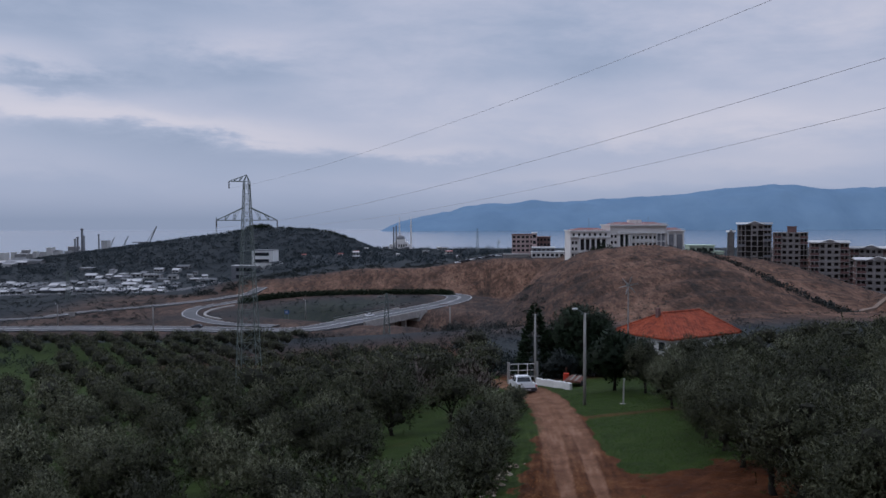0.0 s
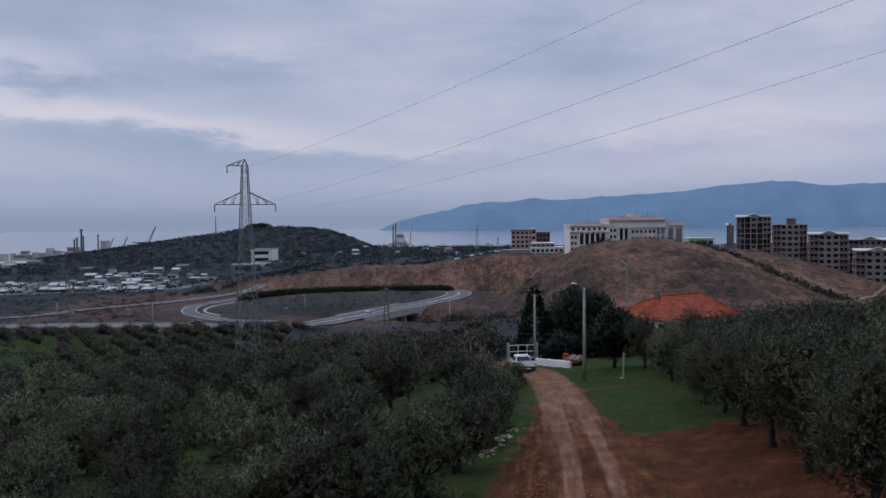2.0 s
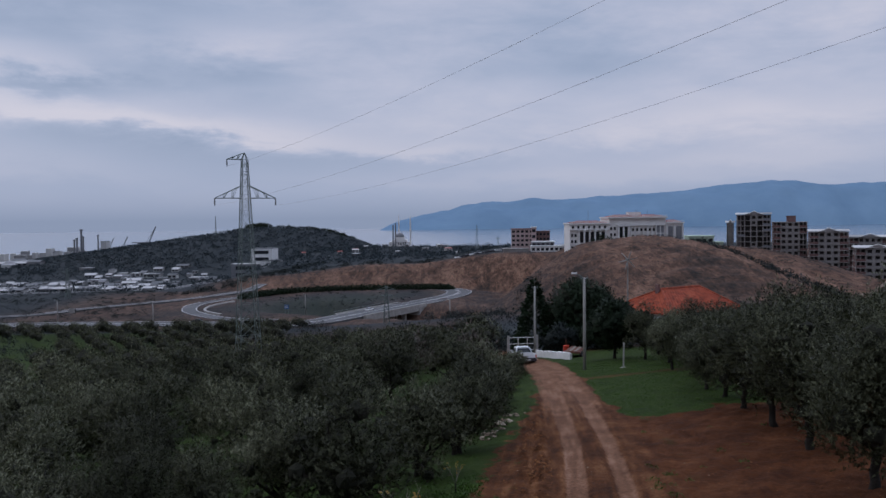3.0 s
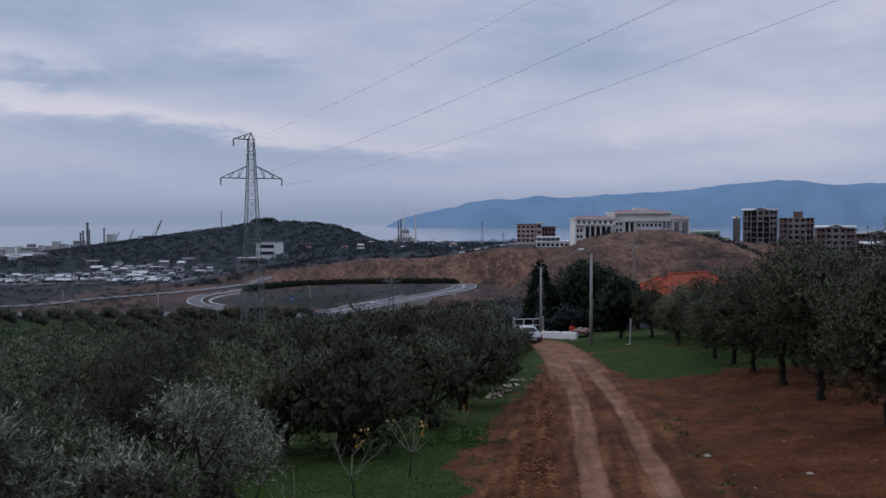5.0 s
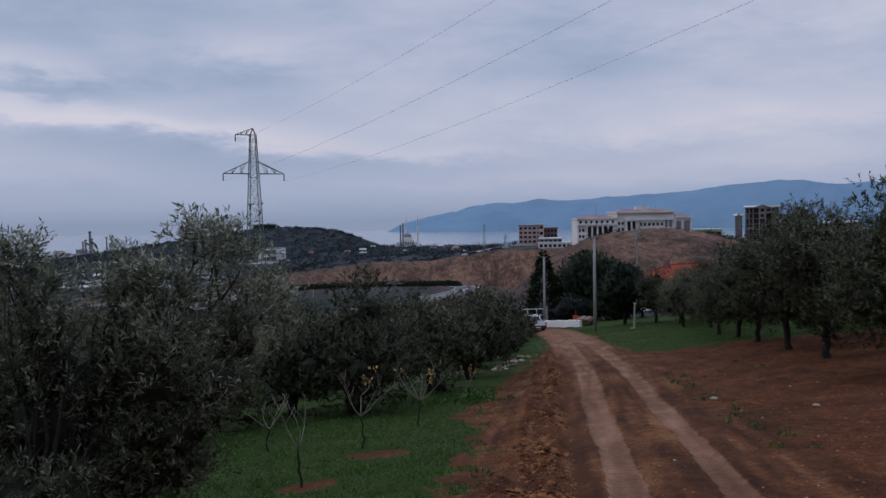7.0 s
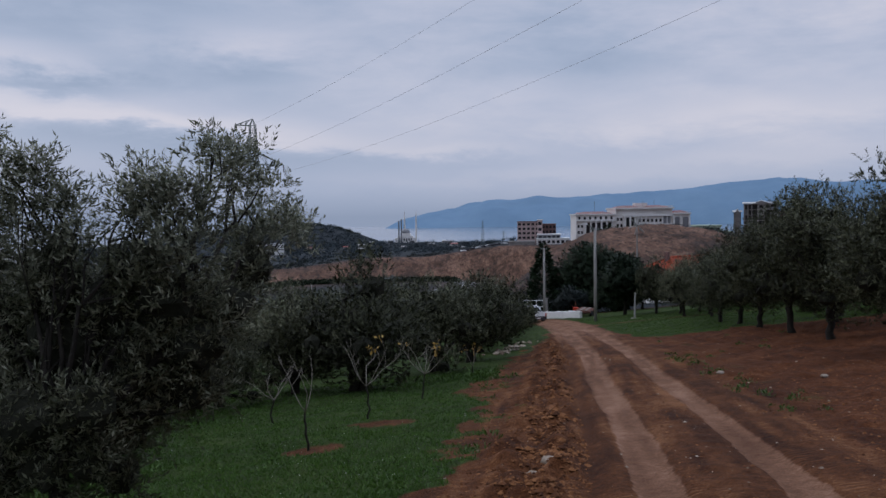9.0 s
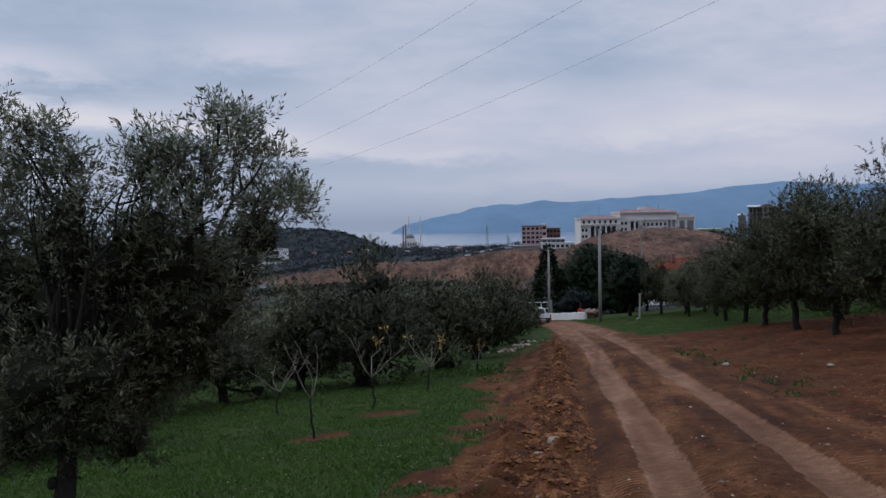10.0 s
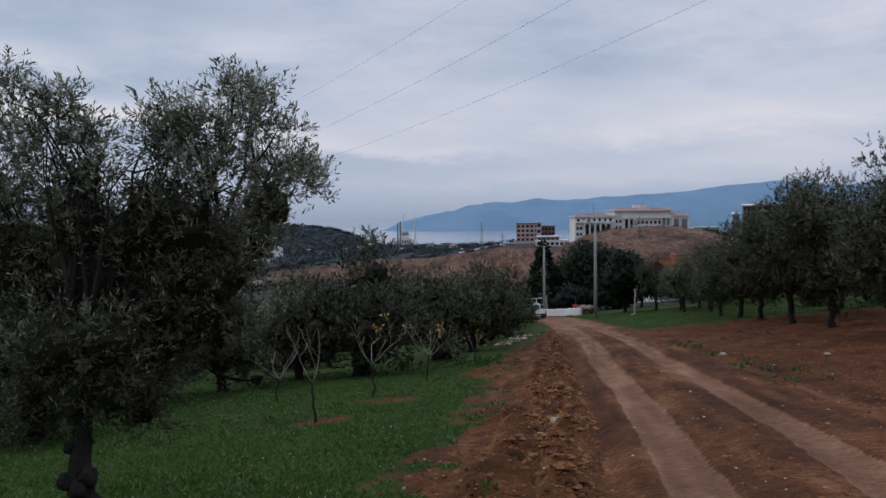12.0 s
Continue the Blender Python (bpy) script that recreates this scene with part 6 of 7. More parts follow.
# ---------------------------------------------------------------- unfinished apartment blocks
def tower(x, y, z0, w, d, floors, storey, turn, label, infill, roof=True, seed=1, head=False, open_frame=False):
    """A half-built block: frame of slabs and columns, walled middle bays with window holes, deep balconies at both ends."""
    rng = random.Random(seed)
    o = thing("apartment_block", pose(x, y, z0, 0, 0, turn), label, "apartment building", "unfinished apartment blocks")
    h = floors * storey
    end = w * 0.23
    inner = 3 if w < 13.5 else 4
    bw = (w - 2 * end) / inner
    # a solid box: its dark colour stands for shade behind the openings
    part("core", Shape().box(0.4, w - 0.4, 1.9, d - 0.4, -9, h - 0.05), INTERIOR_SHADE, o, "solid dark core coloured as the shade of open floors")
    for f in range(floors + 1):
        part("floor_slab", Shape().box(-0.1, w + 0.1, 0.15, d, f * storey - 0.2, f * storey).box(-0.15, end, -0.75, 0.15, f * storey - 0.2, f * storey).box(w - end, w + 0.15, -0.75, 0.15, f * storey - 0.2, f * storey), RAW_CONCRETE, o)
    lines = [0.2, end * 0.5, end] + [end + bw * k for k in range(1, inner)] + [w - end, w - end * 0.5, w - 0.2]
    for xx in lines:
        part("column", Shape().box(xx - 0.2, xx + 0.2, 0.1, 0.55, -9, h), RAW_CONCRETE, o)
    for yy in np.linspace(d * 0.3, d - 0.4, 4):
        for xx in (0.2, w - 0.2):
            part("column", Shape().box(xx - 0.18, xx + 0.18, yy - 0.25, yy + 0.25, -9, h), RAW_CONCRETE, o)
    side = Shape().box(-d * 0.105, d * 0.105, -0.1, 0.1, 0, storey - 0.3).mesh("infill", infill)
    hole = bw * 0.28
    top = storey - 0.2
    wall = Shape().box(-bw / 2 + 0.2, -hole, 0, 0.22, 0, top).box(hole, bw / 2 - 0.2, 0, 0.22, 0, top).box(-hole, hole, 0, 0.22, 0, top * 0.30).box(-hole, hole, 0, 0.22, top * 0.86, top).mesh("infill", RAW_CONCRETE)
    parapet = Shape().box(-end * 0.5 + 0.05, end * 0.5 - 0.05, 0, 0.14, 0, top * 0.42).mesh("parapet", infill)
    recess = Shape().box(-end * 0.25, end * 0.25, 0, 0.2, 0, top).mesh("infill", infill)
    for f in range(floors):
        z = f * storey
        for k in range(inner):
            if not open_frame or rng.random() < 0.35:
                slot(o, "infill", wall, end + (k + 0.5) * bw, 0.25, z)
        for xx in (end / 2, w - end / 2):
            if rng.random() < (0.35 if open_frame else 0.85):
                slot(o, "parapet", parapet, xx, -0.72, z)
            if rng.random() < 0.5:
                slot(o, "infill", recess, xx - end * 0.2, 1.4, z)
        for q in range(3):
            if rng.random() < 0.75:
                for xx in (0.12, w - 0.12):
                    slot(o, "infill", side, 0, 0, 0).matrix_basis = pose(xx, d * (0.25 + 0.26 * q), z, 0, 0, 90)
    if roof:
        # two low pitched sheets at the ends and a raised gable between them
        for a, b in ((-0.5, w * 0.42), (w * 0.60, w + 0.5)):
            part("roof", Shape().add([(a, -0.6, h + 0.25), (b, -0.6, h + 0.25), (b, d * 0.5, h + 0.85), (a, d * 0.5, h + 0.85), (a, d + 0.3, h + 0.15), (b, d + 0.3, h + 0.15)], [(0, 1, 2, 3), (3, 2, 5, 4), (0, 4, 5, 1), (0, 3, 4), (1, 5, 2)]), FAR_WALL, o, "pale sheet roof")
        a, b, m = w * 0.22, w * 0.78, w * 0.5
        part("gable_wall", Shape().add([(a, 0.0, h), (b, 0.0, h), (m, 0.0, h + 1.25), (a, 0.4, h), (b, 0.4, h), (m, 0.4, h + 1.25)], [(0, 1, 2), (5, 4, 3), (0, 2, 5, 3), (1, 4, 5, 2), (0, 3, 4, 1)]), RAW_CONCRETE, o)
        part("gable_trim", Shape().bar((a - 0.3, -0.1, h + 0.05), (m, -0.1, h + 1.4), 0.09).bar((m, -0.1, h + 1.4), (b + 0.3, -0.1, h + 0.05), 0.09), WHITE_WALL, o, "white gable edge")
    if head:
        part("stair_head", Shape().box(w * 0.42, w * 0.68, 2, d * 0.6, h, h + 2.0).box(w * 0.40, w * 0.70, 1.9, d * 0.62, h + 2.0, h + 2.15), BRICK, o, "brick stair head on the flat roof")


tower(112.5, 325, -11.4, 12.2, 9, 8, 2.04, -18, "tall unfinished concrete apartment block with open floors and white roof", GREY_PANEL, True, 3, open_frame=True)
tower(110.3, 330, -11.4, 2.6, 7, 6, 2.2, -18, "narrow grey apartment wing under construction", GREY_PANEL, True, 13)
tower(118.5, 305, -14.0, 11.4, 9, 8, 2.04, -19, "unfinished brick-filled apartment block with flat roof", BRICK, False, 5, True)
tower(124.8, 289, -17.4, 12.0, 9, 8, 2.04, -20, "unfinished apartment block with brick balconies and white roof", BRICK, True, 7)
tower(143.4, 300, -19.8, 13.6, 9, 8, 2.04, -20, "unfinished apartment block with pale gable roof", BRICK, True, 9)
tower(131.2, 270, -20.3, 12.8, 9, 7, 2.04, -20, "lower unfinished apartment block with red brick balconies", BRICK, True, 11)


def plain_house(x, y, z, w, d, h, turn, wall, roof, label, name="house", category="building", group="", rows=2, cols=4, flat=True):
    """A small far building: walls, a roof and its own windows."""
    o = thing(name, pose(x, y, z, 0, 0, turn), label, category, group)
    part("wall", Shape().box(-w / 2, w / 2, -d / 2, d / 2, -3, h), wall, o)
    if flat:
        part("roof", Shape().box(-w / 2 - 0.3, w / 2 + 0.3, -d / 2 - 0.3, d / 2 + 0.3, h, h + 0.5), roof, o)
    else:
        r = 0.16 * d
        part("roof", Shape().add([(-w / 2 - 0.4, -d / 2 - 0.4, h), (w / 2 + 0.4, -d / 2 - 0.4, h), (w / 2 + 0.4, d / 2 + 0.4, h), (-w / 2 - 0.4, d / 2 + 0.4, h), (-w / 2 - 0.4, 0, h + r), (w / 2 + 0.4, 0, h + r)], [(0, 1, 5, 4), (2, 3, 4, 5), (1, 2, 5), (3, 0, 4), (3, 2, 1, 0)]), roof, o)
    if rows and cols:
        win = Shape().box(-0.32 * w / cols, 0.32 * w / cols, -0.15, 0.1, 0, h / rows * 0.5).mesh("window", DARK_GLASS)
        for j in range(rows):
            for k in range(cols):
                slot(o, "window", win, -w / 2 + (k + 0.5) * w / cols, -d / 2, h / rows * (j + 0.25))
    return o


# pale green house on the hill's back, tower block and terrace above the shore
plain_house(99.2, 329, -8.2, 9.4, 8, 4.9, -4, GREEN_WALL, GREEN_WALL, "pale green two-storey house behind the hill", rows=2, cols=4)
plain_house(105.6, 327, -8.6, 3.0, 6, 3.0, -4, GREEN_WALL, GREEN_WALL, "small pale green annex beside the house", rows=1, cols=2)
plain_house(48.5, 515, -15.6, 13.2, 12, 13.2, -6, PINK_WALL, BRICK, "faded pink unfinished apartment tower above the shore", "apartment_block", "apartment building", rows=5, cols=5)
plain_house(54.6, 508, -15.6, 3.0, 8, 14.2, -6, PINK_WALL, CREAM_STONE, "pale stair tower beside the pink block", "stair_tower", "tower", rows=4, cols=1)
plain_house(61.0, 518, -15.6, 8.6, 10, 11.6, -6, BRICK, BRICK, "lower brownish wing of the apartment tower", "apartment_block", "apartment building", rows=4, cols=4)
plain_house(61.0, 498, -15.4, 18.6, 10, 3.2, -3, CREAM_STONE, WHITE_WALL, "cream low terrace building with flat white roof", rows=1, cols=7)
plain_house(59.0, 501, -12.2, 13.0, 9, 2.4, -3, GREY_PANEL, WHITE_WALL, "set-back upper storey with flat white roof", rows=1, cols=5)
plain_house(43.0, 500, -15.6, 15.0, 6, 1.8, -4, RAW_CONCRETE, CONCRETE, "long grey single-storey shed with flat roof", "shed", "shed", rows=0, cols=0)

# white industrial hall on the valley side
plain_house(-170.0, 812, -48, 21, 20, 25.5, -4, WHITE_WALL, SHED_ROOF, "tall white industrial hall with flat roof", "factory_hall", "factory", rows=4, cols=1)
plain_house(-160.0, 796, -48, 17, 18, 14.8, -4, WHITE_WALL, SHED_ROOF, "white industrial hall with blank side wall", "factory_hall", "factory", rows=0, cols=0)
plain_house(-151.6, 790, -47, 7, 9, 11.5, -4, GREY_PANEL, WHITE_WALL, "dark glazed end block of the factory", "factory_hall", "factory", rows=1, cols=1)
plain_house(-183.5, 792, -49, 24, 12, 13.0, -4, GREY_PANEL, SHED_ROOF, "low grey factory office with window bands", "factory_office", "factory", rows=2, cols=1)

# ---------------------------------------------------------------- mosque
def mosque(x, y, z):
    o = thing("mosque", pose(x, y, z), "pale stone mosque with grey dome and slim minarets", "mosque")
    part("prayer_hall", Shape().box(-10, 10, -8, 8, -4, 9), CREAM_STONE, o)
    part("prayer_hall", Shape().box(-6.5, 6.5, -6, 6, 9, 12.5), CREAM_STONE, o)
    part("dome", Shape().lathe([(6.0 * math.cos(a), 6.0 * math.sin(a)) for a in np.linspace(0, 1.5, 9)], 20, (0, 0, 12.5)), GREY_PANEL, o, "grey lead dome", True)
    for sx in (-1, 1):
        part("porch", Shape().box(sx * 12 - 2.4, sx * 12 + 2.4, -7, 4, -4, 6), CREAM_STONE, o)
    for mx, my in ((-1.8, 10), (13.8, 11)):
        m = part("minaret", Shape().lathe([(1.1, -4), (1.1, 20), (1.6, 21), (1.6, 22), (1.0, 22), (0.9, 29), (1.35, 30), (1.35, 31), (0.8, 31), (0.7, 36), (0.05, 43)], 9, (mx, my, 0)), CREAM_STONE, o)
    win = Shape().box(-0.8, 0.8, -0.2, 0.1, 0, 3.4).mesh("window", DARK_GLASS)
    for k in range(6):
        slot(o, "window", win, -8 + 3.2 * k, -8, 2.5)


mosque(-57.0, 1142, -33.0)
for x, y, h in ((-63.6, 1100, 29.0), (-60.6, 1104, 31.0)):
    tagged(part("chimney_stack", Shape().lathe([(1.0, -6), (0.85, h), (0.95, h + 0.3)], 8, (x, y, -33)), GREY_PANEL), "slim dark chimney near the mosque", "chimney", "shore chimneys")


def lattice_mast(x, y, z, h, w, label, name="lattice_mast", arms=()):
    o = thing(name, pose(x, y, z), label, "lattice mast", "far lattice masts")
    n = max(6, int(h / 2.2))
    for cx, cy in ((-1, -1), (1, -1), (1, 1), (-1, 1)):
        part("leg", Shape().bar((cx * w, cy * w, -2), (cx * w * 0.18, cy * w * 0.18, h), 0.14), STEEL, o)
    br = Shape()
    for k in range(n):
        a, b = k / n, (k + 1) / n
        ra, rb = w * (1 - 0.82 * a), w * (1 - 0.82 * b)
        br.bar((-ra, -ra, a * h), (rb, -rb, b * h), 0.08)
        br.bar((ra, -ra, a * h), (-rb, -rb, b * h), 0.08)
    part("bracing", br, STEEL, o)
    for az, reach in arms:
        part("cross_arm", Shape().bar((-reach, 0, az), (reach, 0, az), 0.12).bar((-reach, 0, az), (0, 0, az + reach * 0.3), 0.08).bar((reach, 0, az), (0, 0, az + reach * 0.3), 0.08), STEEL, o)
    return o


lattice_mast(36.5, 900, -32.0, 28.5, 1.9, "far steel lattice telecom mast above the shore")
lattice_mast(58.6, 900, -32.0, 17, 1.6, "far small steel power mast", arms=((14, 3.4),))
lattice_mast(-20.0, 300.0, -34.0, 15.5, 1.3, "lattice power mast near the bridge", arms=((14.2, 3.2), (12.0, 2.4)))
lattice_mast(-298.0, 1120, -20.0, 30.5, 1.0, "slim radio mast on the wooded hill")
lattice_mast(-190.0, 430, -34, 16, 1.2, "lattice power mast in the valley", arms=((14, 3.0),))


town_rng = random.Random(6)


def port_crane(x, y, s, label):
    o = thing("port_crane", pose(x, y, SEA, 0, 0, 10) @ Matrix.Scale(s, 4), label, "harbour crane", "harbour cranes")
    for lx in (-5, 5):
        part("leg", Shape().bar((lx, 0, 0), (lx, 0, 20), 0.8), GREY_PANEL, o)
    part("beam", Shape().box(-7, 7, -1, 1, 19, 20.5), GREY_PANEL, o)
    part("boom", Shape().bar((-14, 0, 21), (6, 0, 21), 0.6).bar((6, 0, 21), (14, 0, 40), 0.7).bar((2, 0, 20), (14, 0, 40), 0.3), GREY_PANEL, o)


for k in range(46):
    x = -760 + 9.0 * k + town_rng.uniform(-4, 4)
    y = 1315 + town_rng.uniform(0, 70)
    plain_house(x, y, SEA + 2, town_rng.uniform(4, 12), 9, town_rng.uniform(4, 15), 0, FAR_WALL, FAR_WALL, "hazy pale refinery block on the shore", "refinery_block", "industrial building", "refinery blocks", rows=0, cols=0)
port_crane(-484, 1380, 1.35, "hazy harbour crane with raised boom on the shore")
port_crane(-528, 1390, 0.95, "hazy low harbour gantry crane on the shore")
port_crane(-548, 1385, 0.9, "hazy low harbour gantry crane on the shore")
tagged(part("quay", Shape().box(-900, -380, 1310, 1420, SEA - 2, SEA + 2), CONCRETE), "long pale concrete harbour quay", "quay", kind="structure")
for x, y, r, h in ((-564, 1330, 2.0, 47), (-572, 1332, 1.6, 34), (-577, 1334, 1.5, 31), (-538, 1330, 1.3, 38), (-560, 1328, 1.2, 36)):
    tagged(part("chimney_stack", Shape().lathe([(r, -3), (r * 0.85, h), (r * 1.3, h + 0.3), (r * 1.3, h + 2), (r * 0.6, h + 2.4)], 9, (x, y, SEA + 2)), GREY_PANEL), "hazy grey refinery chimney", "chimney", "refinery chimneys")
for x, y, w, h in ((-527, 1330, 9, 30), (-606, 1340, 10, 14), (-620, 1345, 8, 19), (-631, 1350, 12, 12), (-590, 1360, 14, 20), (-580, 1362, 9, 15), (-552, 1358, 18, 11), (-505, 1380, 26, 12), (-478, 1390, 20, 9), (-440, 1400, 30, 10), (-660, 1350, 34, 9), (-700, 1340, 26, 11)):
    plain_house(x, y, SEA + 2, w, 14, h, 0, FAR_WALL, FAR_WALL, "hazy pale refinery block on the shore", "refinery_block", "industrial building", "refinery blocks", rows=0, cols=0)

# ---------------------------------------------------------------- sheds of the valley
town = random.Random(12)
count = 0
for y0, y1, n, x_a, x_b, big in ((500, 580, 44, -0.53, -0.33, 0.9), (580, 720, 44, -0.53, -0.31, 1.1), (740, 960, 34, -0.42, -0.27, 1.5), (1010, 1120, 18, -0.53, -0.45, 2.0)):
    for k in range(n):
        y = town.uniform(y0, y1)
        x = y * (x_a + (x_b - x_a) * (k + town.random()) / n)
        w, d, h = town.uniform(3, 10) * big, town.uniform(4, 8) * big, town.uniform(1.2, 2.4) * big
        wall = FAR_WALL
        if float(land(x, y)) > -33 or (y > 900 and float(land(x, y)) > -45):
            continue
        plain_house(x, y, float(land(x, y)), w, d, h, town.uniform(-12, 12), wall, SHED_ROOF, "pale industrial shed with sheet roof in the valley", "shed", "shed", "valley sheds", rows=1, cols=town.choice((0, 2, 3)), flat=town.random() < 0.35)
for k in range(16):
    y = town.uniform(760, 1120)
    x = y * town.uniform(-0.165, 0.02)
    plain_house(x, y, float(land(x, y)), town.uniform(3.5, 7), 6, town.uniform(2, 3.6), town.uniform(-20, 20), FAR_WALL, FAR_TILE if k % 4 == 0 else FAR_WALL, "small pale village house on the coast ridge", "house", "house", "village houses", rows=2, cols=2, flat=False)
for k in range(14):
    x, y = 9 + 2.1 * k + town.uniform(-0.5, 0.5), 524 + town.uniform(-2, 2)
    small_car(x, y, float(land(x, y)), town.uniform(60, 120), town.choice([CAR_WHITE, CAR_WHITE, CAR_DARK]), "car parked in a row on the far plateau", 0.9)

# ---------------------------------------------------------------- scrub, hedges and bushes far off
def scatter(n, seed, xa, xb, ya, yb, keep, size, sink=0.0):
    rng = random.Random(seed)
    out = []
    tries = 0
    while len(out) < n and tries < n * 30:
        tries += 1
        x, y = rng.uniform(xa, xb), rng.uniform(ya, yb)
        if keep(x, y, rng):
            out.append((x, y, float(land(x, y)) - sink, rng.uniform(*size)))
    return out


clumps("hill_scrub", scatter(3600, 1, -640, -90, 900, 1210, lambda x, y, r: land(x, y) > -50 - 4 * r.random(), (1.2, 3.2)), HAZED_MAQUIS, "maquis scrub on the wooded hill, coloured haze-blue", "scrub", 18, 4, 0.6, 0.6)
clumps("hill_wood", [(x, y, z + 1.0, s) for x, y, z, s in scatter(26, 3, -276, -246, 1190, 1210, lambda x, y, r: True, (3.5, 6.0))] + scatter(60, 9, -240, -130, 1180, 1225, lambda x, y, r: True, (1.5, 4.0)), PINE_LEAF, "small dark wood on the hill top", "wood", 120, 5, 0.8, 0.3)
clumps("valley_trees", scatter(420, 4, -520, -130, 470, 980, lambda x, y, r: -0.53 * y < x < -0.25 * y, (1.4, 3.2)) + scatter(900, 5, -190, 60, 560, 1130, lambda x, y, r: x > -0.23 * y, (1.4, 3.6)), HAZED_MAQUIS, "dark haze-blue trees between the valley sheds and coast houses", "trees", 34, 6, 0.8, 0.42)
clumps("bank_bushes", scatter(150, 6, -170, -70, 440, 640, lambda x, y, r: abs(x + 118 - 0.22 * (y - 520)) < 7, (0.9, 2.2)) + scatter(130, 36, -130, 30, 524, 560, lambda x, y, r: True, (0.8, 2.0)), SCRUB_LEAF, "dark bushes along the bank top", "bushes", 60, 7, 0.7, 0.35)
# evergreen hedge round the far side of the loop lawn
hedge = []
for q in spline([(-98, 412), (-90, 432), (-76, 448), (-54, 458), (-30, 461), (-8, 460), (4, 454)], 22):
    hedge += [(q.x + 0.6 * math.sin(7 * k), q.y + 1.2 * k, float(land(q.x, q.y)), 2.3) for k in (0, 1)]
clumps("verge_scrub", scatter(520, 61, -300, -110, 320, 490, lambda x, y, r: x < -0.34 * y and x > -0.53 * y, (0.5, 1.5)), SCRUB_LEAF, "low dark scrub on the open verge by the highway", "scrub", 40, 62, 0.6, 0.3)
clumps("loop_hedge", hedge, PINE_LEAF, "dark evergreen hedge round the loop lawn", "hedge", 80, 8, 0.9, 0.3)
# bushes on the bare hill: along the old path and on its flanks
hill_rng = random.Random(8)
path = []
for q in spline([(84, 292), (85, 270), (84.5, 245), (84, 225), (84, 205), (85, 188), (86, 176)], 24):
    for _ in range(2):
        x, y = q.x + hill_rng.gauss(0, 1.1) + 1.2 * math.sin(q.y * 0.09), q.y + hill_rng.gauss(0, 1.6)
        if hill_rng.random() < 0.7 + 0.3 * math.sin(q.y * 0.21):
            path.append((x, y, float(land(x, y)) - 0.1, hill_rng.uniform(0.5, 1.5)))
path += scatter(1500, 10, 10, 130, 140, 300, lambda x, y, r: bare_hill(np.float64(x), np.float64(y)) > 0.5 and r.random() < 0.25 + 1.2 * max(0.0, float(hash_noise(x, y, 14.0, 77)) - 0.35), (0.12, 0.5))
path += scatter(110, 11, 10, 50, 190, 300, lambda x, y, r: abs(x - (19 + 0.10 * (y - 190))) < 4.5, (0.5, 1.2))
path += scatter(170, 52, -95, -12, 350, 450, lambda x, y, r: loop_lawn(x, y) > 0.4, (0.4, 1.1))
path += scatter(90, 12, -100, 30, 466, 520, lambda x, y, r: True, (0.4, 1.1))
clumps("hill_bushes", path, SCRUB_LEAF, "low dark bushes dotted over the bare hill", "bushes", 26, 9, 0.7, 0.4)
clumps("hill_trees", [(x, y, float(land(x, y)) + 0.6, r) for x, y, r in ((60.5, 340, 1.9), (63.5, 338, 2.4), (66.0, 336, 1.6), (88.0, 300, 1.2), (91.0, 299, 1.5), (93.5, 302, 1.3), (57.0, 343, 1.3))], PINE_LEAF, "dark round bushes below the white building", "bushes", 160, 19, 0.9, 0.3)
clumps("edge_bushes", scatter(300, 13, -175, -30, 262, 296, lambda x, y, r: True, (0.6, 1.7)) + scatter(90, 14, -2, 26, 200, 300, lambda x, y, r: True, (0.5, 1.2)), BROWN_TWIG, "bare brown thicket at the edge of the grove", "thicket", 110, 10, 0.9, 0.20)
clumps("valley_edge_bushes", scatter(420, 45, -110, 24, 126, 215, lambda x, y, r: x > -0.56 * y and not (-0.14 < x / y < -0.02 and y > 150), (0.6, 1.7)), SCRUB_LEAF, "dark mixed scrub between the grove and the highway", "scrub", 100, 46, 0.9, 0.2)
clumps("gully_bushes", scatter(60, 66, 0, 8.4, 86, 104, lambda x, y, r: True, (0.7, 1.5)) + scatter(70, 15, -20, 20, 100, 130, lambda x, y, r: x < 6, (0.8, 1.8)) + scatter(50, 16, 20, 60, 100, 135, lambda x, y, r: True, (0.6, 1.5)), SCRUB_LEAF, "green scrub below the farmyard", "scrub", 110, 11, 0.9, 0.2)
# bare thicket among the olives
clumps("bare_thicket", [(x, y, z + 0.6, s) for x, y, z, s in scatter(26, 17, -8, 3, 64, 84, lambda x, y, r: True, (1.2, 1.9))], BROWN_TWIG, "leafless brown thicket among the olives", "thicket", 260, 12, 1.1, 0.22, 0.25)


# ---------------------------------------------------------------- grass, weeds, clods and stones near the track
def blades(name, spots, material, label, seed, height=0.09, lean=0.5):
    rng = np.random.default_rng(seed)
    s = np.array(spots, float)
    n = len(s)
    base = s[:, :3]
    way = rng.normal(size=(n, 3)) * lean
    way[:, 2] = 1.0
    way /= np.linalg.norm(way, axis=1)[:, None]
    side = np.cross(way, rng.normal(size=(n, 3)))
    side /= np.linalg.norm(side, axis=1)[:, None]
    h = (height * s[:, 3])[:, None]
    w = h * 0.11 + 0.004
    q = np.stack([base - side * w, base + side * w, base + way * h * 0.65 + side * w * 0.7, base + way * h], 1)
    return tagged(part(name, quads_mesh(name, q, n, material), None), label, "grass", kind="stuff")


def ground_many(x, y):
    return land(x, y) + soil_relief(x, y)


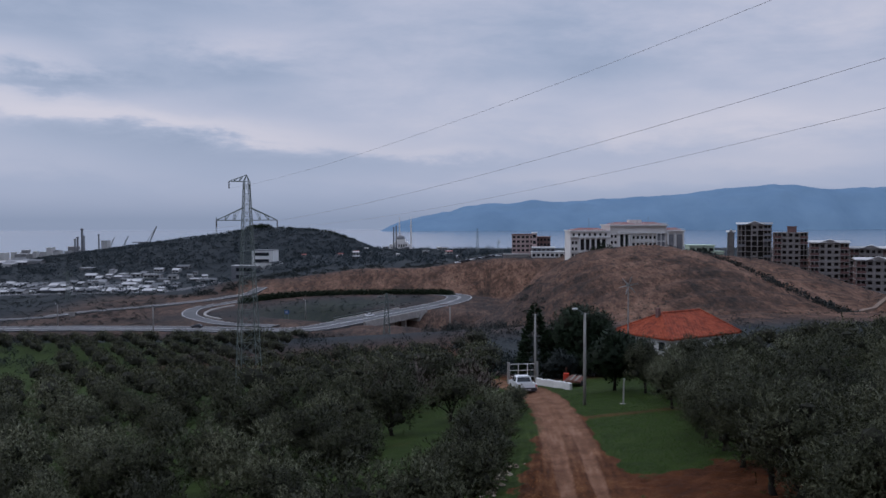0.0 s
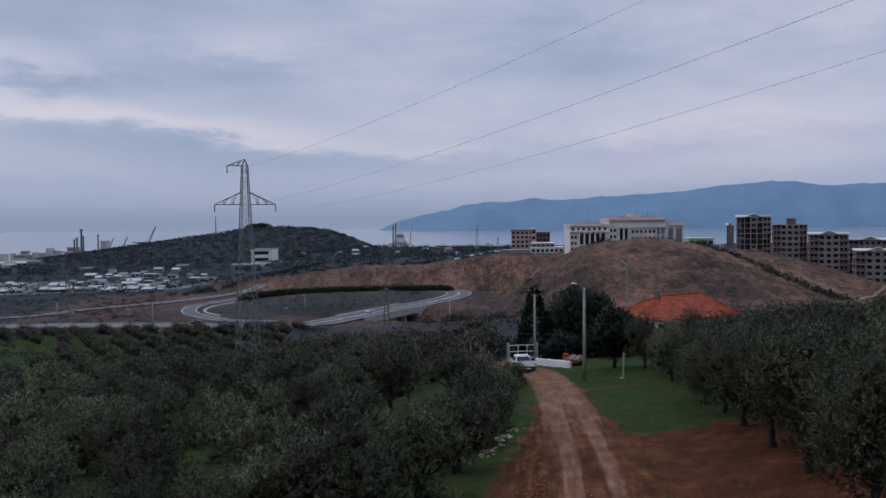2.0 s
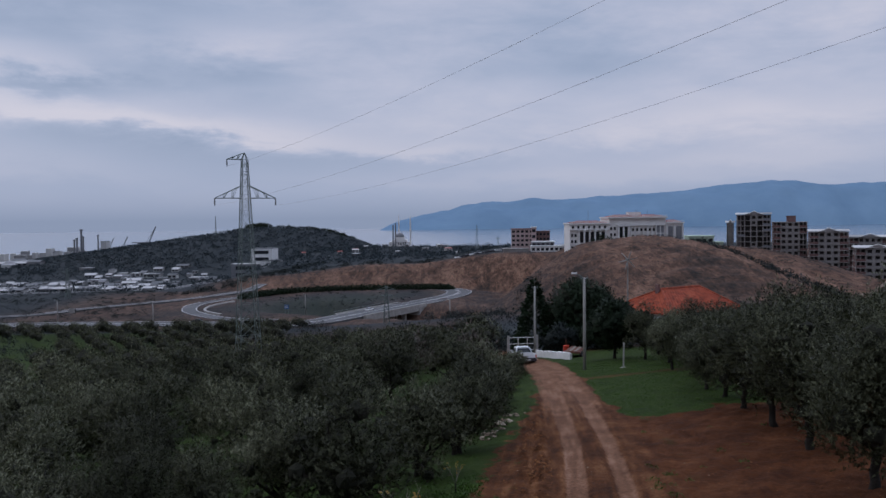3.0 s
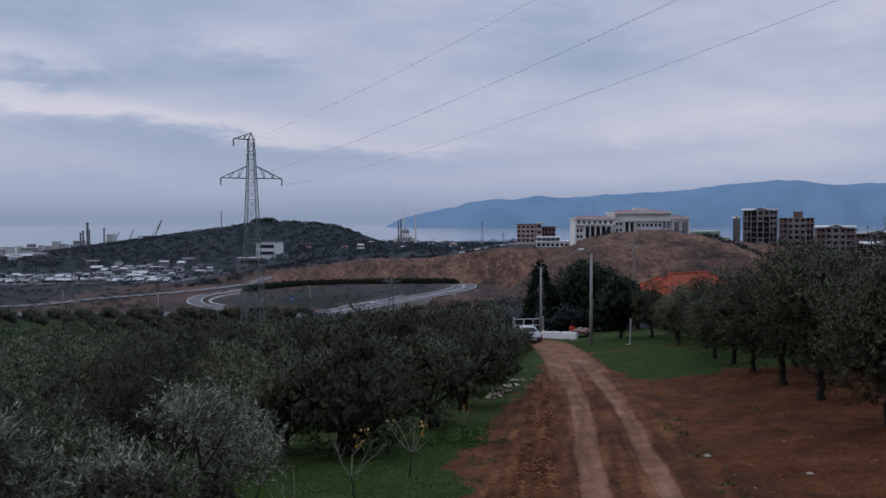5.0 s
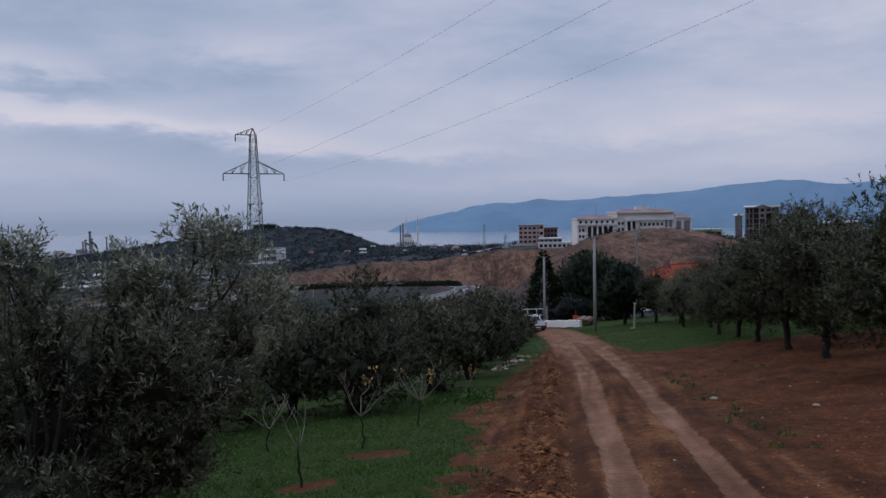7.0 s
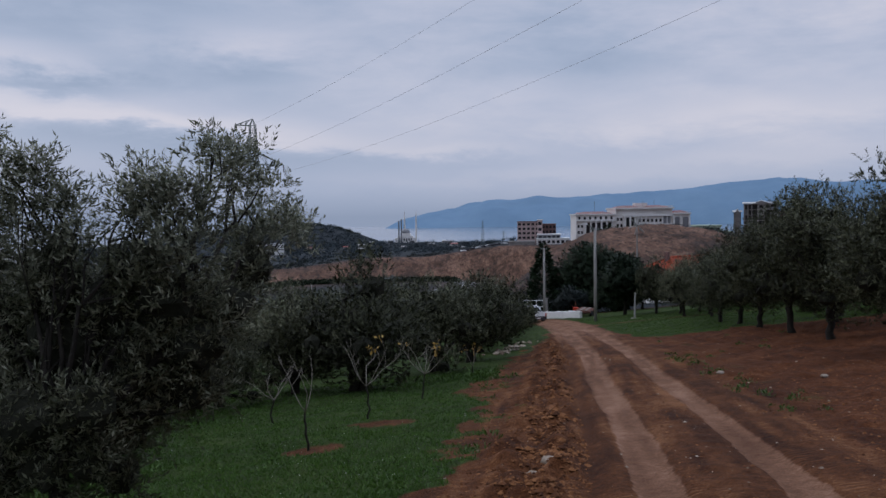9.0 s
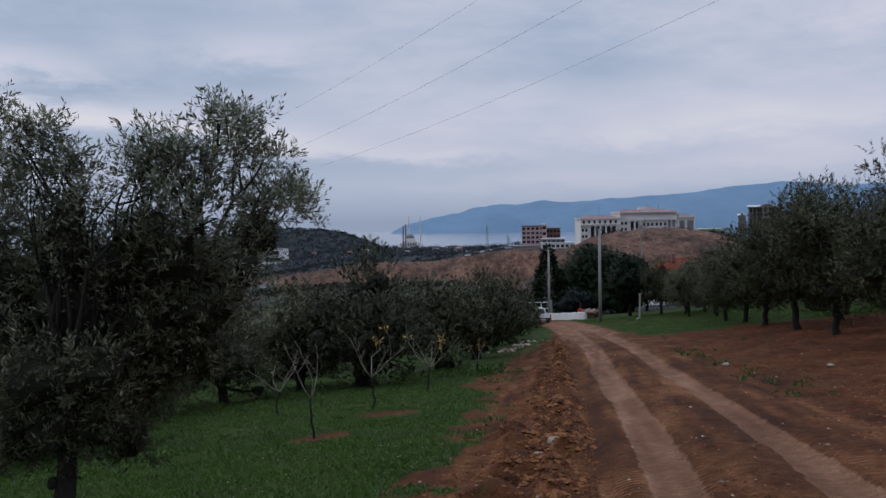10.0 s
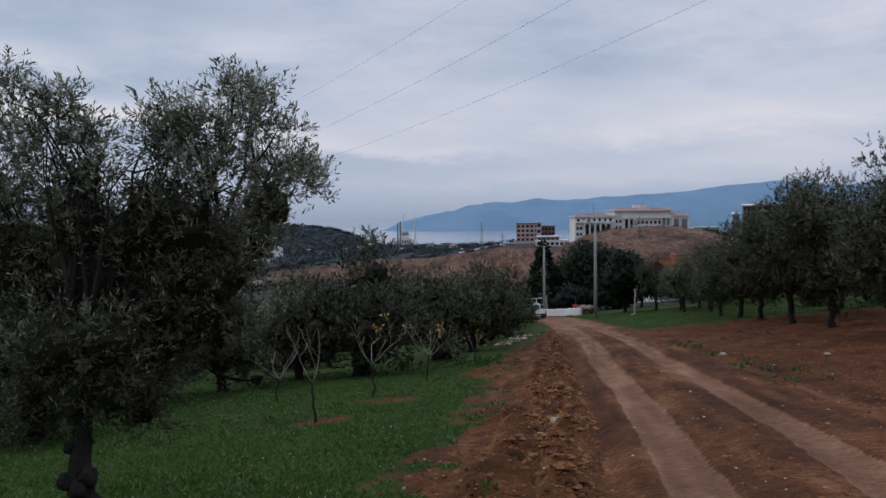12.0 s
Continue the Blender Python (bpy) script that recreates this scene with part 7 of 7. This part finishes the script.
g_rng = np.random.default_rng(21)
n = 165000
yy = 5.0 + 22.0 * g_rng.random(n) ** 1.3
xx = -0.66 * yy + (0.68 * yy + 1.5) * g_rng.random(n)
keep = grass_cover(xx, yy) > 0.35 + 0.4 * g_rng.random(n)
xx, yy = xx[keep], yy[keep]
sz = (0.5 + 1.0 * g_rng.random(len(xx))) * (0.7 + 0.5 * hash_noise(xx, yy, 0.6, 31))
blades("meadow_grass", np.stack([xx, yy, ground_many(xx, yy) - 0.01, sz], -1), GRASS_BLADE, "short green meadow grass under the trees", 22, 0.055, 0.8)
n = 60000
yy = 36.0 + 32.0 * g_rng.random(n)
xx = 7.0 + 16.0 * g_rng.random(n)
keep = grass_cover(xx, yy) > 0.5
xx, yy = xx[keep], yy[keep]
blades("verge_grass", np.stack([xx, yy, ground_many(xx, yy) - 0.01, 0.4 + 0.5 * g_rng.random(len(xx))], -1), GRASS_BLADE, "short green grass of the lawn", 23)
# low leafy weeds
weeds = []
for k in range(220):
    y = 7 + 26 * g_rng.random() ** 1.4
    x = -0.5 * y + (0.9 * y) * g_rng.random()
    s = x - float(track_mid(y))
    if abs(s) > 1.5 and (s > 1.5 and g_rng.random() < 0.6 or s < -2.6 and hash_noise(x, y, 1.2, 41) > 0.5):
        weeds.append((x, y, float(ground_many(x, y)), g_rng.uniform(0.05, 0.16)))
for k in range(36):
    y = 12 + 14 * g_rng.random()
    x = float(track_mid(y)) + 1.9 + 0.25 * g_rng.normal()
    weeds.append((x, y, float(ground_many(x, y)), g_rng.uniform(0.05, 0.14)))
for k in range(60):
    x, y = 0.2 + 0.5 * g_rng.normal(), 24.0 + 0.8 * g_rng.normal()
    weeds.append((x, y, float(ground_many(x, y)), g_rng.uniform(0.1, 0.2)))
clumps("weeds", weeds, GRASS_BLADE, "small leafy green weeds on the red earth", "weeds", 26, 24, 0.5, 0.5, 0.4)


def lumps(name, spots, material, label, category, seed):
    """Crumbled angular lumps, joined: each an uneven eight-sided bead."""
    rng = np.random.default_rng(seed)
    s = np.array(spots, float)
    n = len(s)
    form = np.array([(0, 0, 1), (1, 0, 0.1), (0.3, 0.95, 0), (-0.8, 0.6, 0.1), (-0.8, -0.6, 0), (0.3, -0.95, 0.1), (0, 0, -0.8)], float)
    faces = np.array([(0, 1, 2), (0, 2, 3), (0, 3, 4), (0, 4, 5), (0, 5, 1), (6, 2, 1), (6, 3, 2), (6, 4, 3), (6, 5, 4), (6, 1, 5)])
    a = rng.random(n) * 2 * math.pi
    c, d = np.cos(a)[:, None], np.sin(a)[:, None]
    v = form[None] * (0.65 + 0.7 * rng.random((n, 7, 1))) * np.array([1, 1, 0.62])
    v = np.stack([v[..., 0] * c - v[..., 1] * d, v[..., 0] * d + v[..., 1] * c, v[..., 2]], -1) * s[:, None, 3:4] + s[:, None, :3]
    f = (faces[None] + 7 * np.arange(n)[:, None, None]).reshape(-1, 3)
    me = bpy.data.meshes.new(name)
    me.from_pydata(v.reshape(-1, 3), [], f)
    me.materials.append(material)
    return tagged(part(name, me, None), label, category, kind="stuff")


n = 42000
yy = 5.0 + 33.0 * g_rng.random(n) ** 1.6
xx = -1.0 + (0.60 * yy + 1.0) * g_rng.random(n)
near_berm = g_rng.random(n) < 0.38
xx = np.where(near_berm, track_mid(yy) - 1.80 + 0.42 * g_rng.normal(size=n), xx)
s = xx - track_mid(yy)
heap = sstep(0.35, 0.7, hash_noise(xx, yy, 0.55, 61) * 0.6 + hash_noise(xx, yy, 0.2, 62) * 0.4)
keep = (rut_wear(xx, yy) < 0.25) & (grass_cover(xx, yy) < 0.4) & ((np.abs(s) > 1.2) | (np.abs(s) < 0.36)) & ~((s < -1.0) & (s > -1.32))
keep &= g_rng.random(n) < 0.15 + 0.85 * heap
keep &= ~((np.abs(s) < 0.6) & (g_rng.random(n) < 0.6))
xx, yy, s, heap = xx[keep], yy[keep], s[keep], heap[keep]
sz = 0.006 + 0.022 * g_rng.random(len(xx)) ** 3 + 0.065 * np.exp(-((s + 1.8) / 0.5) ** 2) * heap * g_rng.random(len(xx)) ** 3
lumps("earth_clods", np.stack([xx, yy, ground_many(xx, yy) + sz * 0.15, sz], -1), CLOD, "crumbled red earth clods beside the ruts", "clods", 25)
n = 700
yy = 5.0 + 26.0 * g_rng.random(n) ** 1.4
xx = -1.5 + (0.6 * yy + 1.5) * g_rng.random(n)
keep = (grass_cover(xx, yy) < 0.5) & (rut_wear(xx, yy) < 0.6)
xx, yy = xx[keep], yy[keep]
sz = 0.006 + 0.022 * g_rng.random(len(xx)) ** 4
lumps("pebbles", np.stack([xx, yy, ground_many(xx, yy) + sz * 0.1, sz], -1), STONE, "pale pebbles strewn over the earth", "pebbles", 26)
for x, y, r in ((0.81, 9.77, 0.085), (0.62, 9.9, 0.05), (6.72, 16.1, 0.06), (5.6, 18.7, 0.07), (7.9, 13.9, 0.05)):
    z = float(ground_many(x, y))
    st = Shape()
    rr = random.Random(int(x * 100))
    prof = [(r * 0.5, -r * 0.5), (r * 0.95, -r * 0.2), (r, r * 0.1), (r * 0.7, r * 0.5), (r * 0.25, r * 0.6)]
    st.lathe(prof, 8)
    st.v = [(a * (1 + 0.25 * rr.uniform(-1, 1)) * 1.25, b * (1 + 0.25 * rr.uniform(-1, 1)), c * (1 + 0.2 * rr.uniform(-1, 1))) for a, b, c in st.v]
    ob = tagged(part("stone", st, STONE, smooth=True), "pale field stone lying on the earth", "stone", "field stones")
    ob.matrix_basis = pose(x, y, z + r * 0.3)
# fallen stones and cut wood at the grass edge
edge = [(1.5 + 1.9 * t + 0.25 * g_rng.normal(), 33.5 + 7.5 * t + 0.3 * g_rng.normal()) for t in g_rng.random(70)]
lumps("edge_stones", [(x, y, float(ground_many(x, y)) + 0.04, g_rng.uniform(0.05, 0.13)) for x, y in edge], STONE, "low row of pale stones along the grass edge", "stones", 27)

# road signs by the highway
def road_sign(x, y, w, h, top, mat, label):
    o = thing("road_sign", pose(x, y, float(land(x, y)), 0, 0, 8), label, "road sign", "road signs")
    for sx in (-0.35, 0.35):
        part("post", Shape().bar((sx * w, 0, -0.3), (sx * w, 0, top - h), 0.06), STEEL, o)
    part("panel", Shape().box(-w / 2, w / 2, -0.05, 0.03, top - h, top), mat, o)
    for k in range(2):
        part("text_bar", Shape().box(-w * 0.36, w * 0.3, -0.062, -0.05, top - h * (0.35 + 0.33 * k) - 0.08, top - h * (0.35 + 0.33 * k) + 0.08), WHITE_WALL if mat is BLUE_SIGN else GREY_PANEL, o)


road_sign(-151.0, 345.0, 2.2, 1.8, 3.4, CONCRETE, "pale grey direction sign seen from the track side")
road_sign(-64.0, 347.0, 1.8, 1.6, 3.6, BLUE_SIGN, "small blue direction sign by the ramp")

# pale dirt track along the low ridge
dirt = Shape()
strip(dirt, [Vector((q.x, q.y, float(land(q.x, q.y)) + 0.45)) for q in spline([(84, 176), (89, 182), (95, 187), (104, 192), (118, 196)], 14)], 0, 1.1, 0.1, 1.2)
tagged(part("dirt_track", dirt, PALE_EARTH), "pale bare dirt track along the low ridge", "track", kind="structure")
heap_rng = np.random.default_rng(91)
heap_spots = [(130 + 3.0 * a, 278 + 4 * b, float(land(130 + 3.0 * a, 278 + 4 * b)) + 0.5 * c, 0.5 + 0.5 * c) for a, b, c in zip(heap_rng.normal(size=60) * 0.7, heap_rng.normal(size=60) * 0.5, heap_rng.random(60))]
lumps("rubble_heap", heap_spots, CONCRETE, "pale heap of building rubble on the bare hill", "rubble", 92)

# small white meadow flowers
n = 600
yy = 6.0 + 14.0 * g_rng.random(n) ** 1.3
xx = -0.5 * yy + 0.55 * yy * g_rng.random(n)
keep = (grass_cover(xx, yy) > 0.5) & (hash_noise(xx, yy, 1.3, 81) > 0.45)
xx, yy = xx[keep], yy[keep]
lumps("meadow_flowers", np.stack([xx, yy, ground_many(xx, yy) + 0.045, 0.004 + 0.003 * g_rng.random(len(xx))], -1), WHITE_WALL, "tiny white flowers in the short grass", "flowers", 82)
